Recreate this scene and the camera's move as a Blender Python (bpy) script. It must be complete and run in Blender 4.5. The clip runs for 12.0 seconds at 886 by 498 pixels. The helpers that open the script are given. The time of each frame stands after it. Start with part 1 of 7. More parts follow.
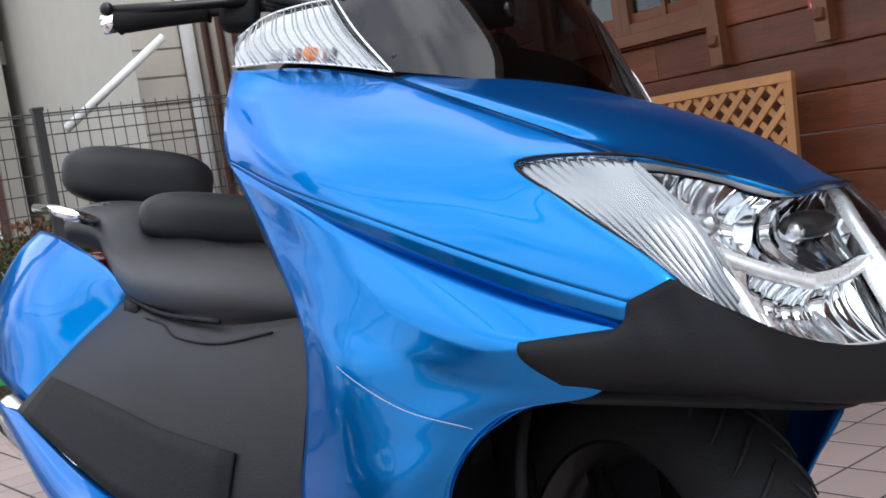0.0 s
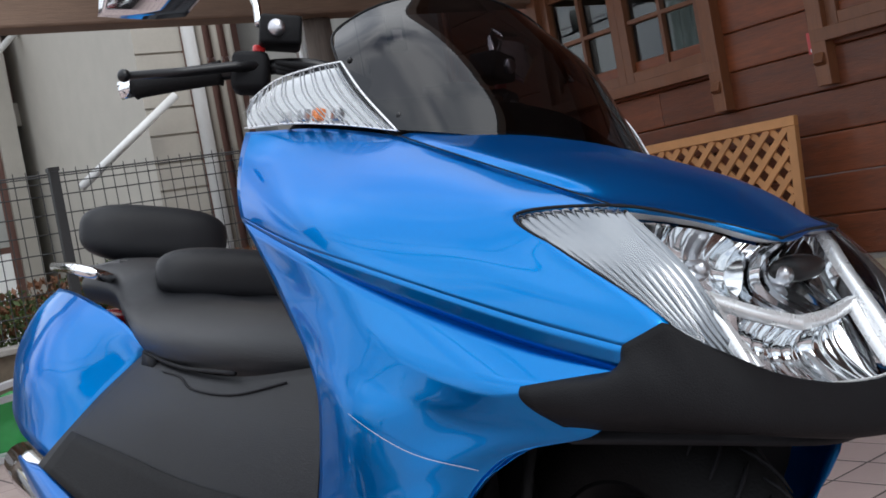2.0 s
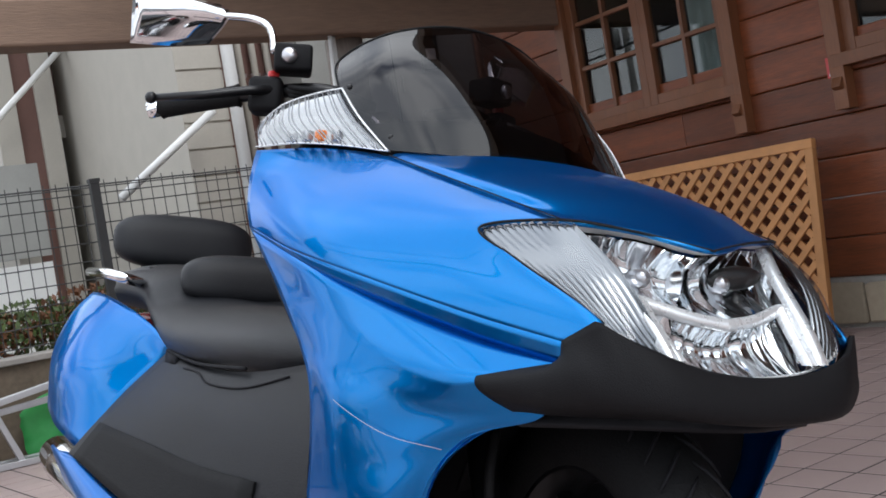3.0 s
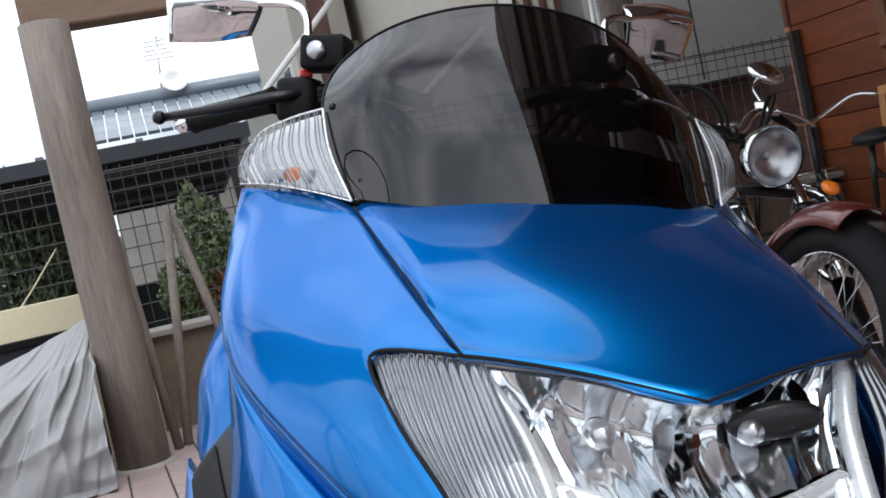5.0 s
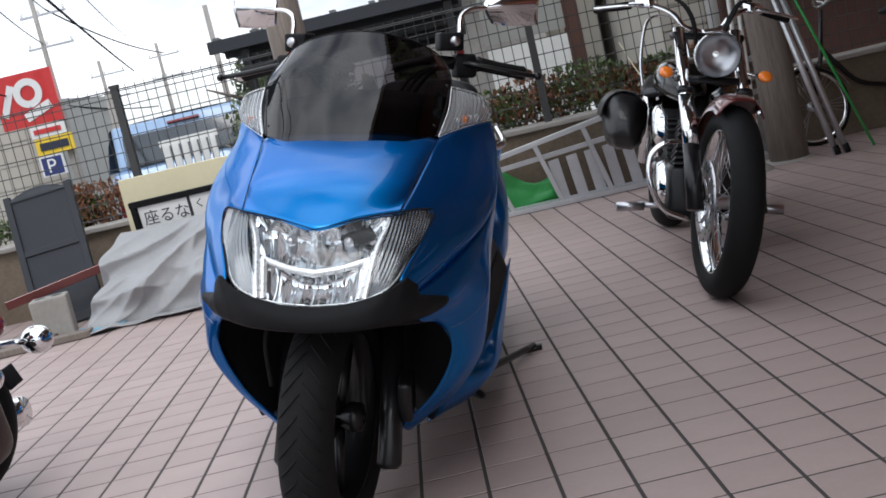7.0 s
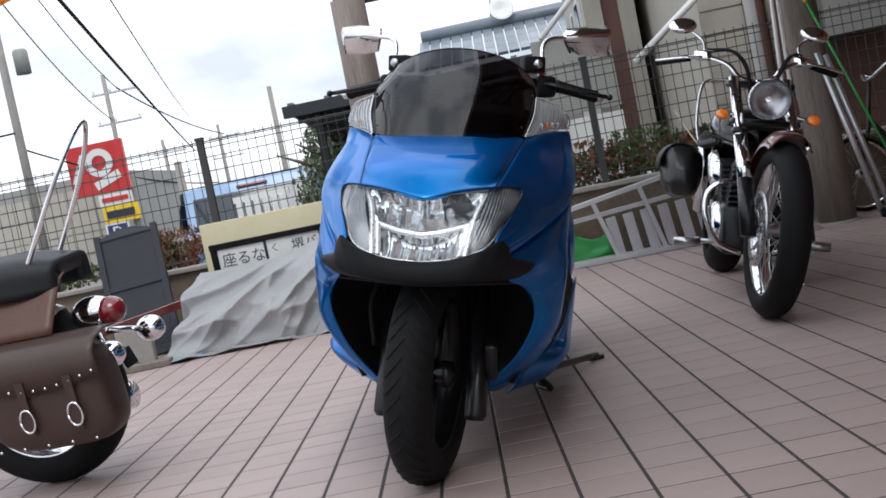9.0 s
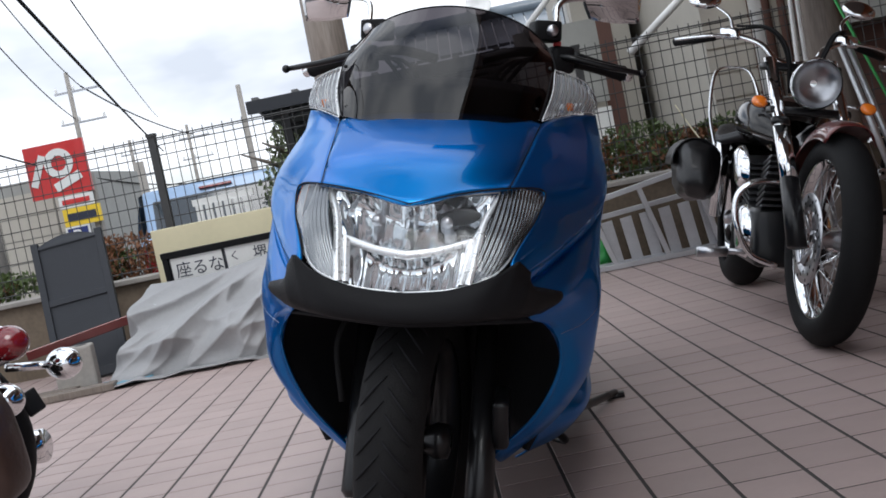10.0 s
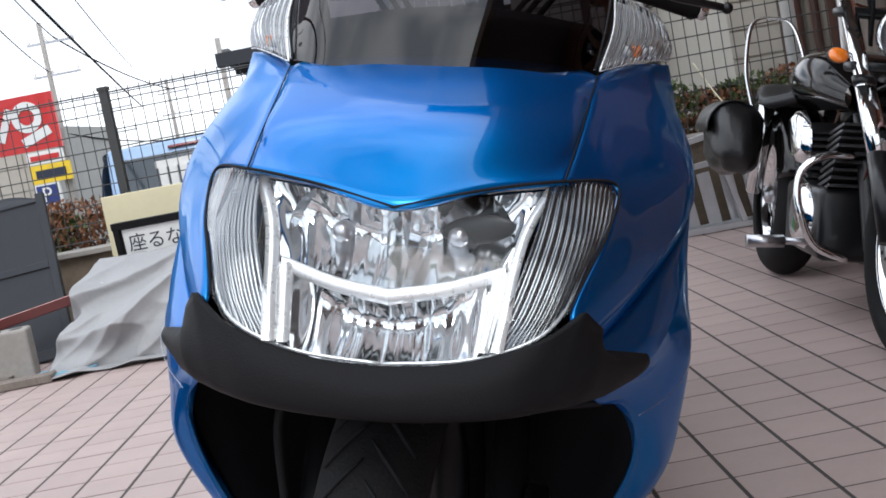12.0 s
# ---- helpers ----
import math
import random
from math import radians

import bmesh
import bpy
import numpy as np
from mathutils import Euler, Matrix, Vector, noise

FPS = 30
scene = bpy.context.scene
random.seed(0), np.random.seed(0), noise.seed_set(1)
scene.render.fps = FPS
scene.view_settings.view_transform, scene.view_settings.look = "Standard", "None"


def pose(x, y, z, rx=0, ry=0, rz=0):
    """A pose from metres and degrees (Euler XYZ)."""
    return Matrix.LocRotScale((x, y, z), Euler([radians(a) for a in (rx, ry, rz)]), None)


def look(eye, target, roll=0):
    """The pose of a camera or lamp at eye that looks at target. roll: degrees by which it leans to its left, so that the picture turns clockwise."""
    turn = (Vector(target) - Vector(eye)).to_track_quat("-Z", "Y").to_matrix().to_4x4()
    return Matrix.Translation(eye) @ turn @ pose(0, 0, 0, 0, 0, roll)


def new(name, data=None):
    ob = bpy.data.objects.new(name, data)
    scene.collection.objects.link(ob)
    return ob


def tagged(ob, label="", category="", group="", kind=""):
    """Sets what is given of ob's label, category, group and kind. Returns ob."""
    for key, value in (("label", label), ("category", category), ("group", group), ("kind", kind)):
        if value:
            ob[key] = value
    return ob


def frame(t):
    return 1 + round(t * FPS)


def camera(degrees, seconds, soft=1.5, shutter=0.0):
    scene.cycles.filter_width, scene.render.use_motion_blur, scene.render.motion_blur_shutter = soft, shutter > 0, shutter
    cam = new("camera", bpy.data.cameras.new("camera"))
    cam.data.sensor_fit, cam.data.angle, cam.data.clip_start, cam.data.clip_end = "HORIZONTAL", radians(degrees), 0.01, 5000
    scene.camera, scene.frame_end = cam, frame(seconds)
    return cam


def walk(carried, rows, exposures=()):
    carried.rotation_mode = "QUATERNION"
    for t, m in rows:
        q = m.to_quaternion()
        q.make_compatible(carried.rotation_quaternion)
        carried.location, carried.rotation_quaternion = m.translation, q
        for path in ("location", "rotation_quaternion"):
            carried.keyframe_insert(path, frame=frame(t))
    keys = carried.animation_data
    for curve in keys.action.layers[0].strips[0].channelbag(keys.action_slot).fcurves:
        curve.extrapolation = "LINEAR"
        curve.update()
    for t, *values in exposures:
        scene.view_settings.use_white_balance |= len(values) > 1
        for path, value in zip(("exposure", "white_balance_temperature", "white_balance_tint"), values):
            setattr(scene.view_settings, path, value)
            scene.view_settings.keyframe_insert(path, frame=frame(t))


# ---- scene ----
cam = camera(44.0, 12.0, soft=1.7)
PATH = [
    (0.0, pose(-0.637, -0.221, 0.740, 85.53, 9.05, -35.64)),
    (0.5, pose(-0.581, -0.118, 0.708, 88.33, 8.49, -37.28)),
    (1.0, pose(-0.581, -0.114, 0.712, 87.87, 9.04, -37.22)),
    (1.5, pose(-0.604, -0.165, 0.709, 88.68, 8.59, -35.39)),
    (2.0, pose(-0.659, -0.267, 0.743, 88.20, 10.28, -35.04)),
    (2.5, pose(-0.711, -0.375, 0.742, 88.76, 9.23, -34.40)),
    (2.7, pose(-0.685, -0.401, 0.723, 89.54, 9.35, -32.87)),
    (4.3, pose(-0.712, -0.517, 0.845, 85.83, 8.55, -33.95)),
    (4.5, pose(-0.568, -0.535, 0.870, 84.0, 10.62, -27.51)),
    (5.0, pose(-0.144, -0.267, 0.837, 87.10, 12.23, -14.88)),
    (5.5, pose(0.063, -0.244, 0.854, 85.05, 12.87, -3.74)),
    (6.0, pose(0.337, -0.740, 0.872, 83.96, 14.64, 4.93)),
    (6.5, pose(0.434, -1.212, 0.867, 82.88, 13.84, 0.72)),
    (7.0, pose(0.516, -1.613, 0.876, 81.31, 13.08, 1.27)),
    (7.2, pose(0.513, -1.660, 0.843, 80.87, 13.26, 2.12)),
    (8.8, pose(0.357, -1.969, 0.694, 85.65, 10.99, 2.91)),
    (9.0, pose(0.390, -1.987, 0.687, 86.63, 11.51, 3.91)),
    (9.5, pose(0.396, -1.975, 0.681, 87.78, 12.43, 4.35)),
    (10.0, pose(0.311, -1.308, 0.690, 86.43, 11.49, 2.48)),
    (10.5, pose(0.273, -0.900, 0.707, 84.82, 11.64, 1.50)),
    (11.0, pose(0.254, -0.802, 0.706, 86.17, 10.87, 0.84)),
    (11.5, pose(0.264, -0.669, 0.709, 85.56, 10.86, 1.44)),
    (12.0, pose(0.262, -0.594, 0.719, 84.17, 10.70, 1.68)),
]
walk(cam, PATH, ((0.0, 0.58, 6230, 10), (1.0, 0.12, 6230, 10), (2.5, 0.25, 6230, 10), (4.3, 0.48, 6230, 10), (4.7, 0.38, 6230, 10), (5.5, -0.04, 6230, 10), (6.5, -0.06, 6230, 10), (7.2, 0.13, 6230, 10), (8.8, 0.08, 6230, 10), (9.5, -0.20, 6230, 10), (10.0, -0.10, 6230, 10), (10.5, 0.15, 6230, 10), (12.0, 0.32, 6230, 10)))

# ---- light: bright broken cloud, the terrace roof shades one side ----
world = bpy.data.worlds.new("sky")
scene.world = world
world.use_nodes = True
wn, wl = world.node_tree.nodes, world.node_tree.links
wn.clear()
w_out = wn.new("ShaderNodeOutputWorld")
w_bg = wn.new("ShaderNodeBackground")
w_sky = wn.new("ShaderNodeTexSky")
w_sky.sky_type, w_sky.sun_disc = "NISHITA", False
w_sky.sun_elevation, w_sky.sun_rotation = radians(50), radians(167)
w_tc = wn.new("ShaderNodeTexCoord")
w_map = wn.new("ShaderNodeMapping")
w_map.inputs["Scale"].default_value = (1.0, 1.0, 2.6)
w_no = wn.new("ShaderNodeTexNoise")
w_no.inputs["Scale"].default_value, w_no.inputs["Detail"].default_value = 2.1, 7
w_rp = wn.new("ShaderNodeValToRGB")
w_rp.color_ramp.elements[0].position, w_rp.color_ramp.elements[1].position = 0.30, 0.46
w_cl = wn.new("ShaderNodeTexNoise")
w_cl.inputs["Scale"].default_value, w_cl.inputs["Detail"].default_value = 3.3, 5
w_cr = wn.new("ShaderNodeValToRGB")
w_cr.color_ramp.elements[0].color, w_cr.color_ramp.elements[1].color = (9.0, 9.6, 10.6, 1), (16, 16.2, 16.5, 1)
w_cr.color_ramp.elements[0].position, w_cr.color_ramp.elements[1].position = 0.38, 0.6
w_mx = wn.new("ShaderNodeMix")
w_mx.data_type = "RGBA"
wl.new(w_tc.outputs["Generated"], w_map.inputs["Vector"])
wl.new(w_map.outputs["Vector"], w_no.inputs["Vector"])
wl.new(w_map.outputs["Vector"], w_cl.inputs["Vector"])
wl.new(w_no.outputs["Fac"], w_rp.inputs["Fac"])
wl.new(w_cl.outputs["Fac"], w_cr.inputs["Fac"])
wl.new(w_rp.outputs["Color"], w_mx.inputs[0])
wl.new(w_sky.outputs["Color"], w_mx.inputs[6])
wl.new(w_cr.outputs["Color"], w_mx.inputs[7])
# an overcast dome: about twice as bright overhead as at the horizon
w_sep = wn.new("ShaderNodeSeparateXYZ")
w_dome = wn.new("ShaderNodeMapRange")
w_dome.inputs["To Min"].default_value, w_dome.inputs["To Max"].default_value = 0.78, 1.25
w_sc = wn.new("ShaderNodeVectorMath")
w_sc.operation = "SCALE"
wl.new(w_tc.outputs["Generated"], w_sep.inputs[0])
wl.new(w_sep.outputs["Z"], w_dome.inputs["Value"])
wl.new(w_mx.outputs[2], w_sc.inputs[0])
wl.new(w_dome.outputs[0], w_sc.inputs["Scale"])
wl.new(w_sc.outputs[0], w_bg.inputs["Color"])
w_bg.inputs["Strength"].default_value = 0.11
wl.new(w_bg.outputs["Background"], w_out.inputs["Surface"])
sun_data = bpy.data.lights.new("sun", "SUN")
sun_data.energy, sun_data.angle, sun_data.color = 1.0, radians(28), (1, 0.97, 0.92)
sun = new("sun", sun_data)
sun.matrix_world = look((1.5, -6, 7.5), (0, 0.6, 0))


# ---- materials ----
def mat(name, color, rough=0.5, metal=0.0, scale=40.0, vary=0.12, bump=0.0, coat=0.0, big=0.15, bump_scale=None, random_value=0.0, stretch=None):
    m = bpy.data.materials.new(name)
    m.use_nodes = True
    nt = m.node_tree
    n, l = nt.nodes, nt.links
    b = n["Principled BSDF"]
    b.inputs["Roughness"].default_value, b.inputs["Metallic"].default_value = rough, metal
    b.inputs["Coat Weight"].default_value, b.inputs["Coat Roughness"].default_value = coat, 0.03
    tc = n.new("ShaderNodeTexCoord")
    src = tc.outputs["Object"]
    if stretch:
        mp = n.new("ShaderNodeMapping")
        mp.inputs["Scale"].default_value = stretch
        l.new(src, mp.inputs["Vector"])
        src = mp.outputs["Vector"]
    fine, wide = n.new("ShaderNodeTexNoise"), n.new("ShaderNodeTexNoise")
    fine.inputs["Scale"].default_value, fine.inputs["Detail"].default_value = scale, 5
    wide.inputs["Scale"].default_value, wide.inputs["Detail"].default_value = scale * 0.11, 3
    l.new(src, fine.inputs["Vector"])
    l.new(src, wide.inputs["Vector"])
    add = n.new("ShaderNodeMath")
    add.operation = "MULTIPLY_ADD"
    l.new(fine.outputs["Fac"], add.inputs[0])
    add.inputs[1].default_value = vary * 2
    mul = n.new("ShaderNodeMath")
    mul.operation = "MULTIPLY_ADD"
    l.new(wide.outputs["Fac"], mul.inputs[0])
    mul.inputs[1].default_value, mul.inputs[2].default_value = big * 2, 1 - vary - big
    l.new(mul.outputs[0], add.inputs[2])
    value = add.outputs[0]
    if random_value:
        info = n.new("ShaderNodeObjectInfo")
        geo = n.new("ShaderNodeNewGeometry")
        both = n.new("ShaderNodeMath")
        both.operation = "ADD"
        l.new(info.outputs["Random"], both.inputs[0])
        l.new(geo.outputs["Random Per Island"], both.inputs[1])
        fr = n.new("ShaderNodeMath")
        fr.operation = "FRACT"
        l.new(both.outputs[0], fr.inputs[0])
        r = n.new("ShaderNodeMath")
        r.operation = "MULTIPLY_ADD"
        l.new(fr.outputs[0], r.inputs[0])
        r.inputs[1].default_value, r.inputs[2].default_value = random_value * 2, 1 - random_value
        t = n.new("ShaderNodeMath")
        t.operation = "MULTIPLY"
        l.new(r.outputs[0], t.inputs[0])
        l.new(value, t.inputs[1])
        value = t.outputs[0]
    col = n.new("ShaderNodeVectorMath")
    col.operation = "SCALE"
    col.inputs[0].default_value = color
    l.new(value, col.inputs["Scale"])
    l.new(col.outputs[0], b.inputs["Base Color"])
    rg = n.new("ShaderNodeMath")
    rg.operation = "MULTIPLY_ADD"
    l.new(fine.outputs["Fac"], rg.inputs[0])
    rg.inputs[1].default_value, rg.inputs[2].default_value = 0.25 * rough, rough * 0.87
    l.new(rg.outputs[0], b.inputs["Roughness"])
    if bump:
        bn = n.new("ShaderNodeBump")
        bn.inputs["Strength"].default_value, bn.inputs["Distance"].default_value = bump, 0.004
        if bump_scale:
            bt = n.new("ShaderNodeTexNoise")
            bt.inputs["Scale"].default_value, bt.inputs["Detail"].default_value = bump_scale, 3
            l.new(src, bt.inputs["Vector"])
            l.new(bt.outputs["Fac"], bn.inputs["Height"])
        else:
            l.new(fine.outputs["Fac"], bn.inputs["Height"])
        l.new(bn.outputs["Normal"], b.inputs["Normal"])
    return m


def clear(name, tint, gloss_rough=0.02, ior=1.45):
    """Thin clear plastic or glass: see-through with a mirror-like skin."""
    m = bpy.data.materials.new(name)
    m.use_nodes = True
    n, l = m.node_tree.nodes, m.node_tree.links
    n.clear()
    out, mix = n.new("ShaderNodeOutputMaterial"), n.new("ShaderNodeMixShader")
    tr, gl, fr = n.new("ShaderNodeBsdfTransparent"), n.new("ShaderNodeBsdfGlossy"), n.new("ShaderNodeLayerWeight")
    tr.inputs["Color"].default_value = (*tint, 1)
    gl.inputs["Roughness"].default_value = gloss_rough
    pw, sc = n.new("ShaderNodeMath"), n.new("ShaderNodeMath")
    pw.operation, sc.operation = "POWER", "MULTIPLY_ADD"
    base = ((ior - 1) / (ior + 1)) ** 2
    fr.inputs["Blend"].default_value = 0.5
    l.new(fr.outputs["Facing"], pw.inputs[0])
    pw.inputs[1].default_value = 5
    l.new(pw.outputs[0], sc.inputs[0])
    sc.inputs[1].default_value, sc.inputs[2].default_value = 1 - base, base
    l.new(sc.outputs[0], mix.inputs[0])
    l.new(tr.outputs[0], mix.inputs[1])
    l.new(gl.outputs[0], mix.inputs[2])
    l.new(mix.outputs[0], out.inputs["Surface"])
    return m


BLUE = mat("blue metallic paint", (0.0, 0.142, 0.385), 0.31, 1.0, 900, 0.10, 0.0, 0.5, 0.03)
BLUE.node_tree.nodes["Principled BSDF"].inputs["Specular Tint"].default_value = (0.03, 0.52, 0.92, 1)
BLUE.node_tree.nodes["Principled BSDF"].inputs["Coat Roughness"].default_value = 0.05
# deep blue body colour under the flakes
nt = BLUE.node_tree
flake_out = [n_ for n_ in nt.nodes if n_.type == "OUTPUT_MATERIAL"][0]
under, both_ = nt.nodes.new("ShaderNodeBsdfDiffuse"), nt.nodes.new("ShaderNodeAddShader")
under.inputs["Color"].default_value = (0.001, 0.012, 0.055, 1)
nt.links.new(nt.nodes["Principled BSDF"].outputs[0], both_.inputs[0])
nt.links.new(under.outputs[0], both_.inputs[1])
nt.links.new(both_.outputs[0], flake_out.inputs["Surface"])


def dull(m, level):
    m.node_tree.nodes["Principled BSDF"].inputs["Specular IOR Level"].default_value = level
    return m


BLACK_PLASTIC = mat("black textured plastic", (0.007, 0.007, 0.008), 0.55, 0, 700, 0.25, 0.25, 0, 0.12)
GREY_PLASTIC = mat("charcoal floorboard plastic", (0.008, 0.0085, 0.0105), 0.5, 0, 600, 0.2, 0.3, 0, 0.12)
DARK = mat("dark inner plastic", (0.014, 0.014, 0.016), 0.7, 0, 200, 0.3)
VINYL = mat("black seat vinyl", (0.0075, 0.0082, 0.0105), 0.42, 0, 500, 0.15, 0.35, 0, 0.1)
RUBBER = mat("tyre rubber", (0.009, 0.009, 0.0095), 0.7, 0, 300, 0.25, 0.3, 0, 0.2)
CHROME = mat("chrome", (0.78, 0.79, 0.8), 0.07, 1.0, 60, 0.04, 0, 0, 0.04)
STEEL = mat("brushed steel", (0.5, 0.5, 0.52), 0.3, 1.0, 200, 0.15)
ALU = mat("dull aluminium", (0.55, 0.56, 0.58), 0.42, 0.85, 120, 0.12, 0.05, 0, 0.12)
REFLECTOR = mat("lamp reflector", (0.74, 0.76, 0.78), 0.09, 1.0, 80, 0.03, 0, 0, 0.03)
BLACK_METAL = mat("black painted metal", (0.007, 0.007, 0.008), 0.35, 0, 200, 0.2, 0, 0.15)
FIN = mat("dark cast fins", (0.10, 0.10, 0.105), 0.4, 0.8, 100, 0.15)
LENS = clear("clear lamp lens", (0.97, 0.98, 0.98), 0.0, 1.4)
SMOKE = clear("smoked windscreen", (0.076, 0.067, 0.074), 0.0, 1.6)
SILVER = mat("bright silvered plastic", (0.86, 0.87, 0.88), 0.28, 0.5, 80, 0.04, 0, 0.3, 0.05)
GLASS = clear("window glass", (0.75, 0.8, 0.8), 0.01, 1.6)
AMBER = mat("amber lens", (0.9, 0.22, 0.02), 0.2, 0, 100, 0.1, 0, 0.6)
RED_LENS = mat("red lamp lens", (0.17, 0.008, 0.012), 0.15, 0, 100, 0.1, 0, 0.8)
for m_, lv in ((BLACK_PLASTIC, 0.14), (GREY_PLASTIC, 0.2), (DARK, 0.1), (RUBBER, 0.14), (VINYL, 0.35), (BLACK_METAL, 0.3)):
    dull(m_, lv)
RIBBED = mat("ribbed lamp plastic", (0.27, 0.28, 0.295), 0.14, 0.9, 80, 0.05, 0, 0, 0.05)
PALE_GREY = mat("pale lamp interior", (0.62, 0.63, 0.64), 0.4, 0.3, 80, 0.06, 0, 0, 0.06)
TILE = mat("pinkish paving tile", (0.37, 0.285, 0.265), 0.5, 0, 60, 0.09, 0.12, 0, 0.10, 260, 0.05)
GROUT = mat("dark grout", (0.045, 0.04, 0.038), 0.85, 0, 80, 0.3, 0.3)
WOOD_RED = mat("red-brown stained cladding", (0.15, 0.037, 0.009), 0.45, 0, 14, 0.5, 0.4, 0.10, 0.5, 30, 0.30, (9, 0.9, 9))
WOOD_TRIM = mat("brown stained window timber", (0.17, 0.062, 0.024), 0.5, 0, 14, 0.25, 0.3, 0.1, 0.2, 30, 0.12, (9, 9, 1.2))
WOOD_GREY = mat("weathered post timber", (0.175, 0.145, 0.122), 0.8, 0, 12, 0.55, 0.6, 0.15, 0.5, 30, 0.10, (9, 9, 0.8))
CEIL = mat("brown weathered roof boards", (0.20, 0.182, 0.17), 0.75, 0, 12, 0.2, 0.3, 0, 0.2, 30, 0.05, (0.8, 9, 9))
WOOD_BEAM = mat("weathered beam timber", (0.20, 0.13, 0.09), 0.7, 0, 12, 0.3, 0.5, 0, 0.25, 30, 0.05, (0.8, 9, 9))
LATTICE = mat("orange lattice timber", (0.50, 0.235, 0.085), 0.6, 0, 20, 0.2, 0.3, 0, 0.15, 60, 0.1)
CONCRETE = mat("grey concrete", (0.30, 0.28, 0.255), 0.9, 0, 45, 0.2, 0.5, 0, 0.25)
WEATHERED = mat("brown weathered planter wall", (0.16, 0.125, 0.09), 0.9, 0, 40, 0.35, 0.5, 0, 0.3)
CREAM = mat("cream painted board", (0.66, 0.60, 0.40), 0.6, 0, 30, 0.06, 0.06, 0, 0.12)
TARP = mat("grey tarpaulin", (0.30, 0.30, 0.305), 0.6, 0, 60, 0.1, 0.15, 0, 0.1)
SIDING = mat("cream house siding", (0.44, 0.41, 0.355), 0.75, 0, 50, 0.06, 0.1, 0, 0.08)
BROWN_WALL = mat("maroon house panel", (0.15, 0.075, 0.058), 0.65, 0, 40, 0.1, 0.15, 0, 0.1)
WHITE = mat("white paint", (0.75, 0.75, 0.73), 0.45, 0, 50, 0.05, 0, 0.2, 0.06)
GREY_PANEL = mat("grey meter cabinet", (0.30, 0.30, 0.28), 0.5, 0, 40, 0.06)
BROWN_LEATHER = mat("brown saddle leather", (0.036, 0.016, 0.010), 0.55, 0, 90, 0.3, 0.3, 0.2, 0.25)
TAN_LEATHER = mat("reddish brown leather flap", (0.075, 0.026, 0.012), 0.55, 0, 90, 0.2, 0.25, 0.2, 0.2)
BLACK_LEATHER = mat("black bag leather", (0.008, 0.008, 0.009), 0.4, 0, 120, 0.2, 0.3, 0.2)
CREAM_PAINT = mat("cream fender paint", (0.62, 0.58, 0.47), 0.3, 0, 60, 0.04, 0, 1)
BLACK_PAINT = dull(mat("gloss black paint", (0.006, 0.005, 0.005), 0.12, 0, 100, 0.1, 0, 0.3), 0.3)
MAROON_PAINT = mat("dark red paint", (0.11, 0.012, 0.01), 0.3, 0.3, 300, 0.1, 0, 1)
RED_PAINT = mat("bright red paint", (0.55, 0.02, 0.02), 0.4, 0, 60, 0.08, 0, 0.4)
SLATE = mat("dark slate board", (0.02, 0.023, 0.03), 0.55, 0, 40, 0.2, 0.1)
GREEN = mat("green plastic", (0.04, 0.34, 0.08), 0.4, 0, 40, 0.1)
BLUE_PLASTIC = mat("blue crate plastic", (0.02, 0.035, 0.16), 0.5, 0, 40, 0.15)
ROPE = mat("pale blue rope", (0.16, 0.32, 0.42), 0.8, 0, 200, 0.2)
ASPHALT = mat("asphalt", (0.055, 0.055, 0.056), 0.9, 0, 90, 0.3, 0.4, 0, 0.2)
YELLOW = mat("yellow sign", (0.8, 0.55, 0.03), 0.5, 0, 40, 0.05)
INK = mat("dark print", (0.02, 0.025, 0.045), 0.6, 0, 60, 0.1)
ROOM_SHADE = mat("unlit room shade behind glass", (0.02, 0.02, 0.022), 0.8, 0, 20, 0.4)
CURTAIN = mat("pale curtain", (0.5, 0.5, 0.47), 0.8, 0, 30, 0.1)
STONE = mat("pale foundation stone", (0.36, 0.30, 0.22), 0.85, 0, 30, 0.2, 0.6, 0, 0.25, 40, 0.2)
ROOF_TILE = mat("blue-grey roof tile", (0.14, 0.17, 0.2), 0.35, 0, 40, 0.15, 0.2, 0.3, 0.15, 60, 0.2)
LEAF = mat("hedge leaf", (0.075, 0.11, 0.03), 0.6, 0, 60, 0.3, 0, 0, 0.2, None, 0.35)
LEAF_RED = mat("rusty hedge leaf", (0.19, 0.08, 0.035), 0.6, 0, 60, 0.3, 0, 0, 0.2, None, 0.4)
LEAF_DARK = mat("tree leaf", (0.115, 0.145, 0.07), 0.6, 0, 60, 0.3, 0, 0, 0.2, None, 0.35)
SHEET_METAL = mat("grey roof sheet", (0.13, 0.13, 0.13), 0.5, 0.2, 40, 0.1, 0.2)
COPPER = mat("copper downpipe", (0.42, 0.2, 0.13), 0.5, 0.3, 60, 0.15)
FENCE = mat("dark fence wire", (0.05, 0.05, 0.05), 0.5, 0.2, 60, 0.1)
VAN_BLUE = mat("pale blue van paint", (0.22, 0.33, 0.50), 0.3, 0.2, 60, 0.05, 0, 1)
CAR_GLASS = mat("dark car glass", (0.02, 0.03, 0.04), 0.08, 0, 60, 0.05, 0, 1)


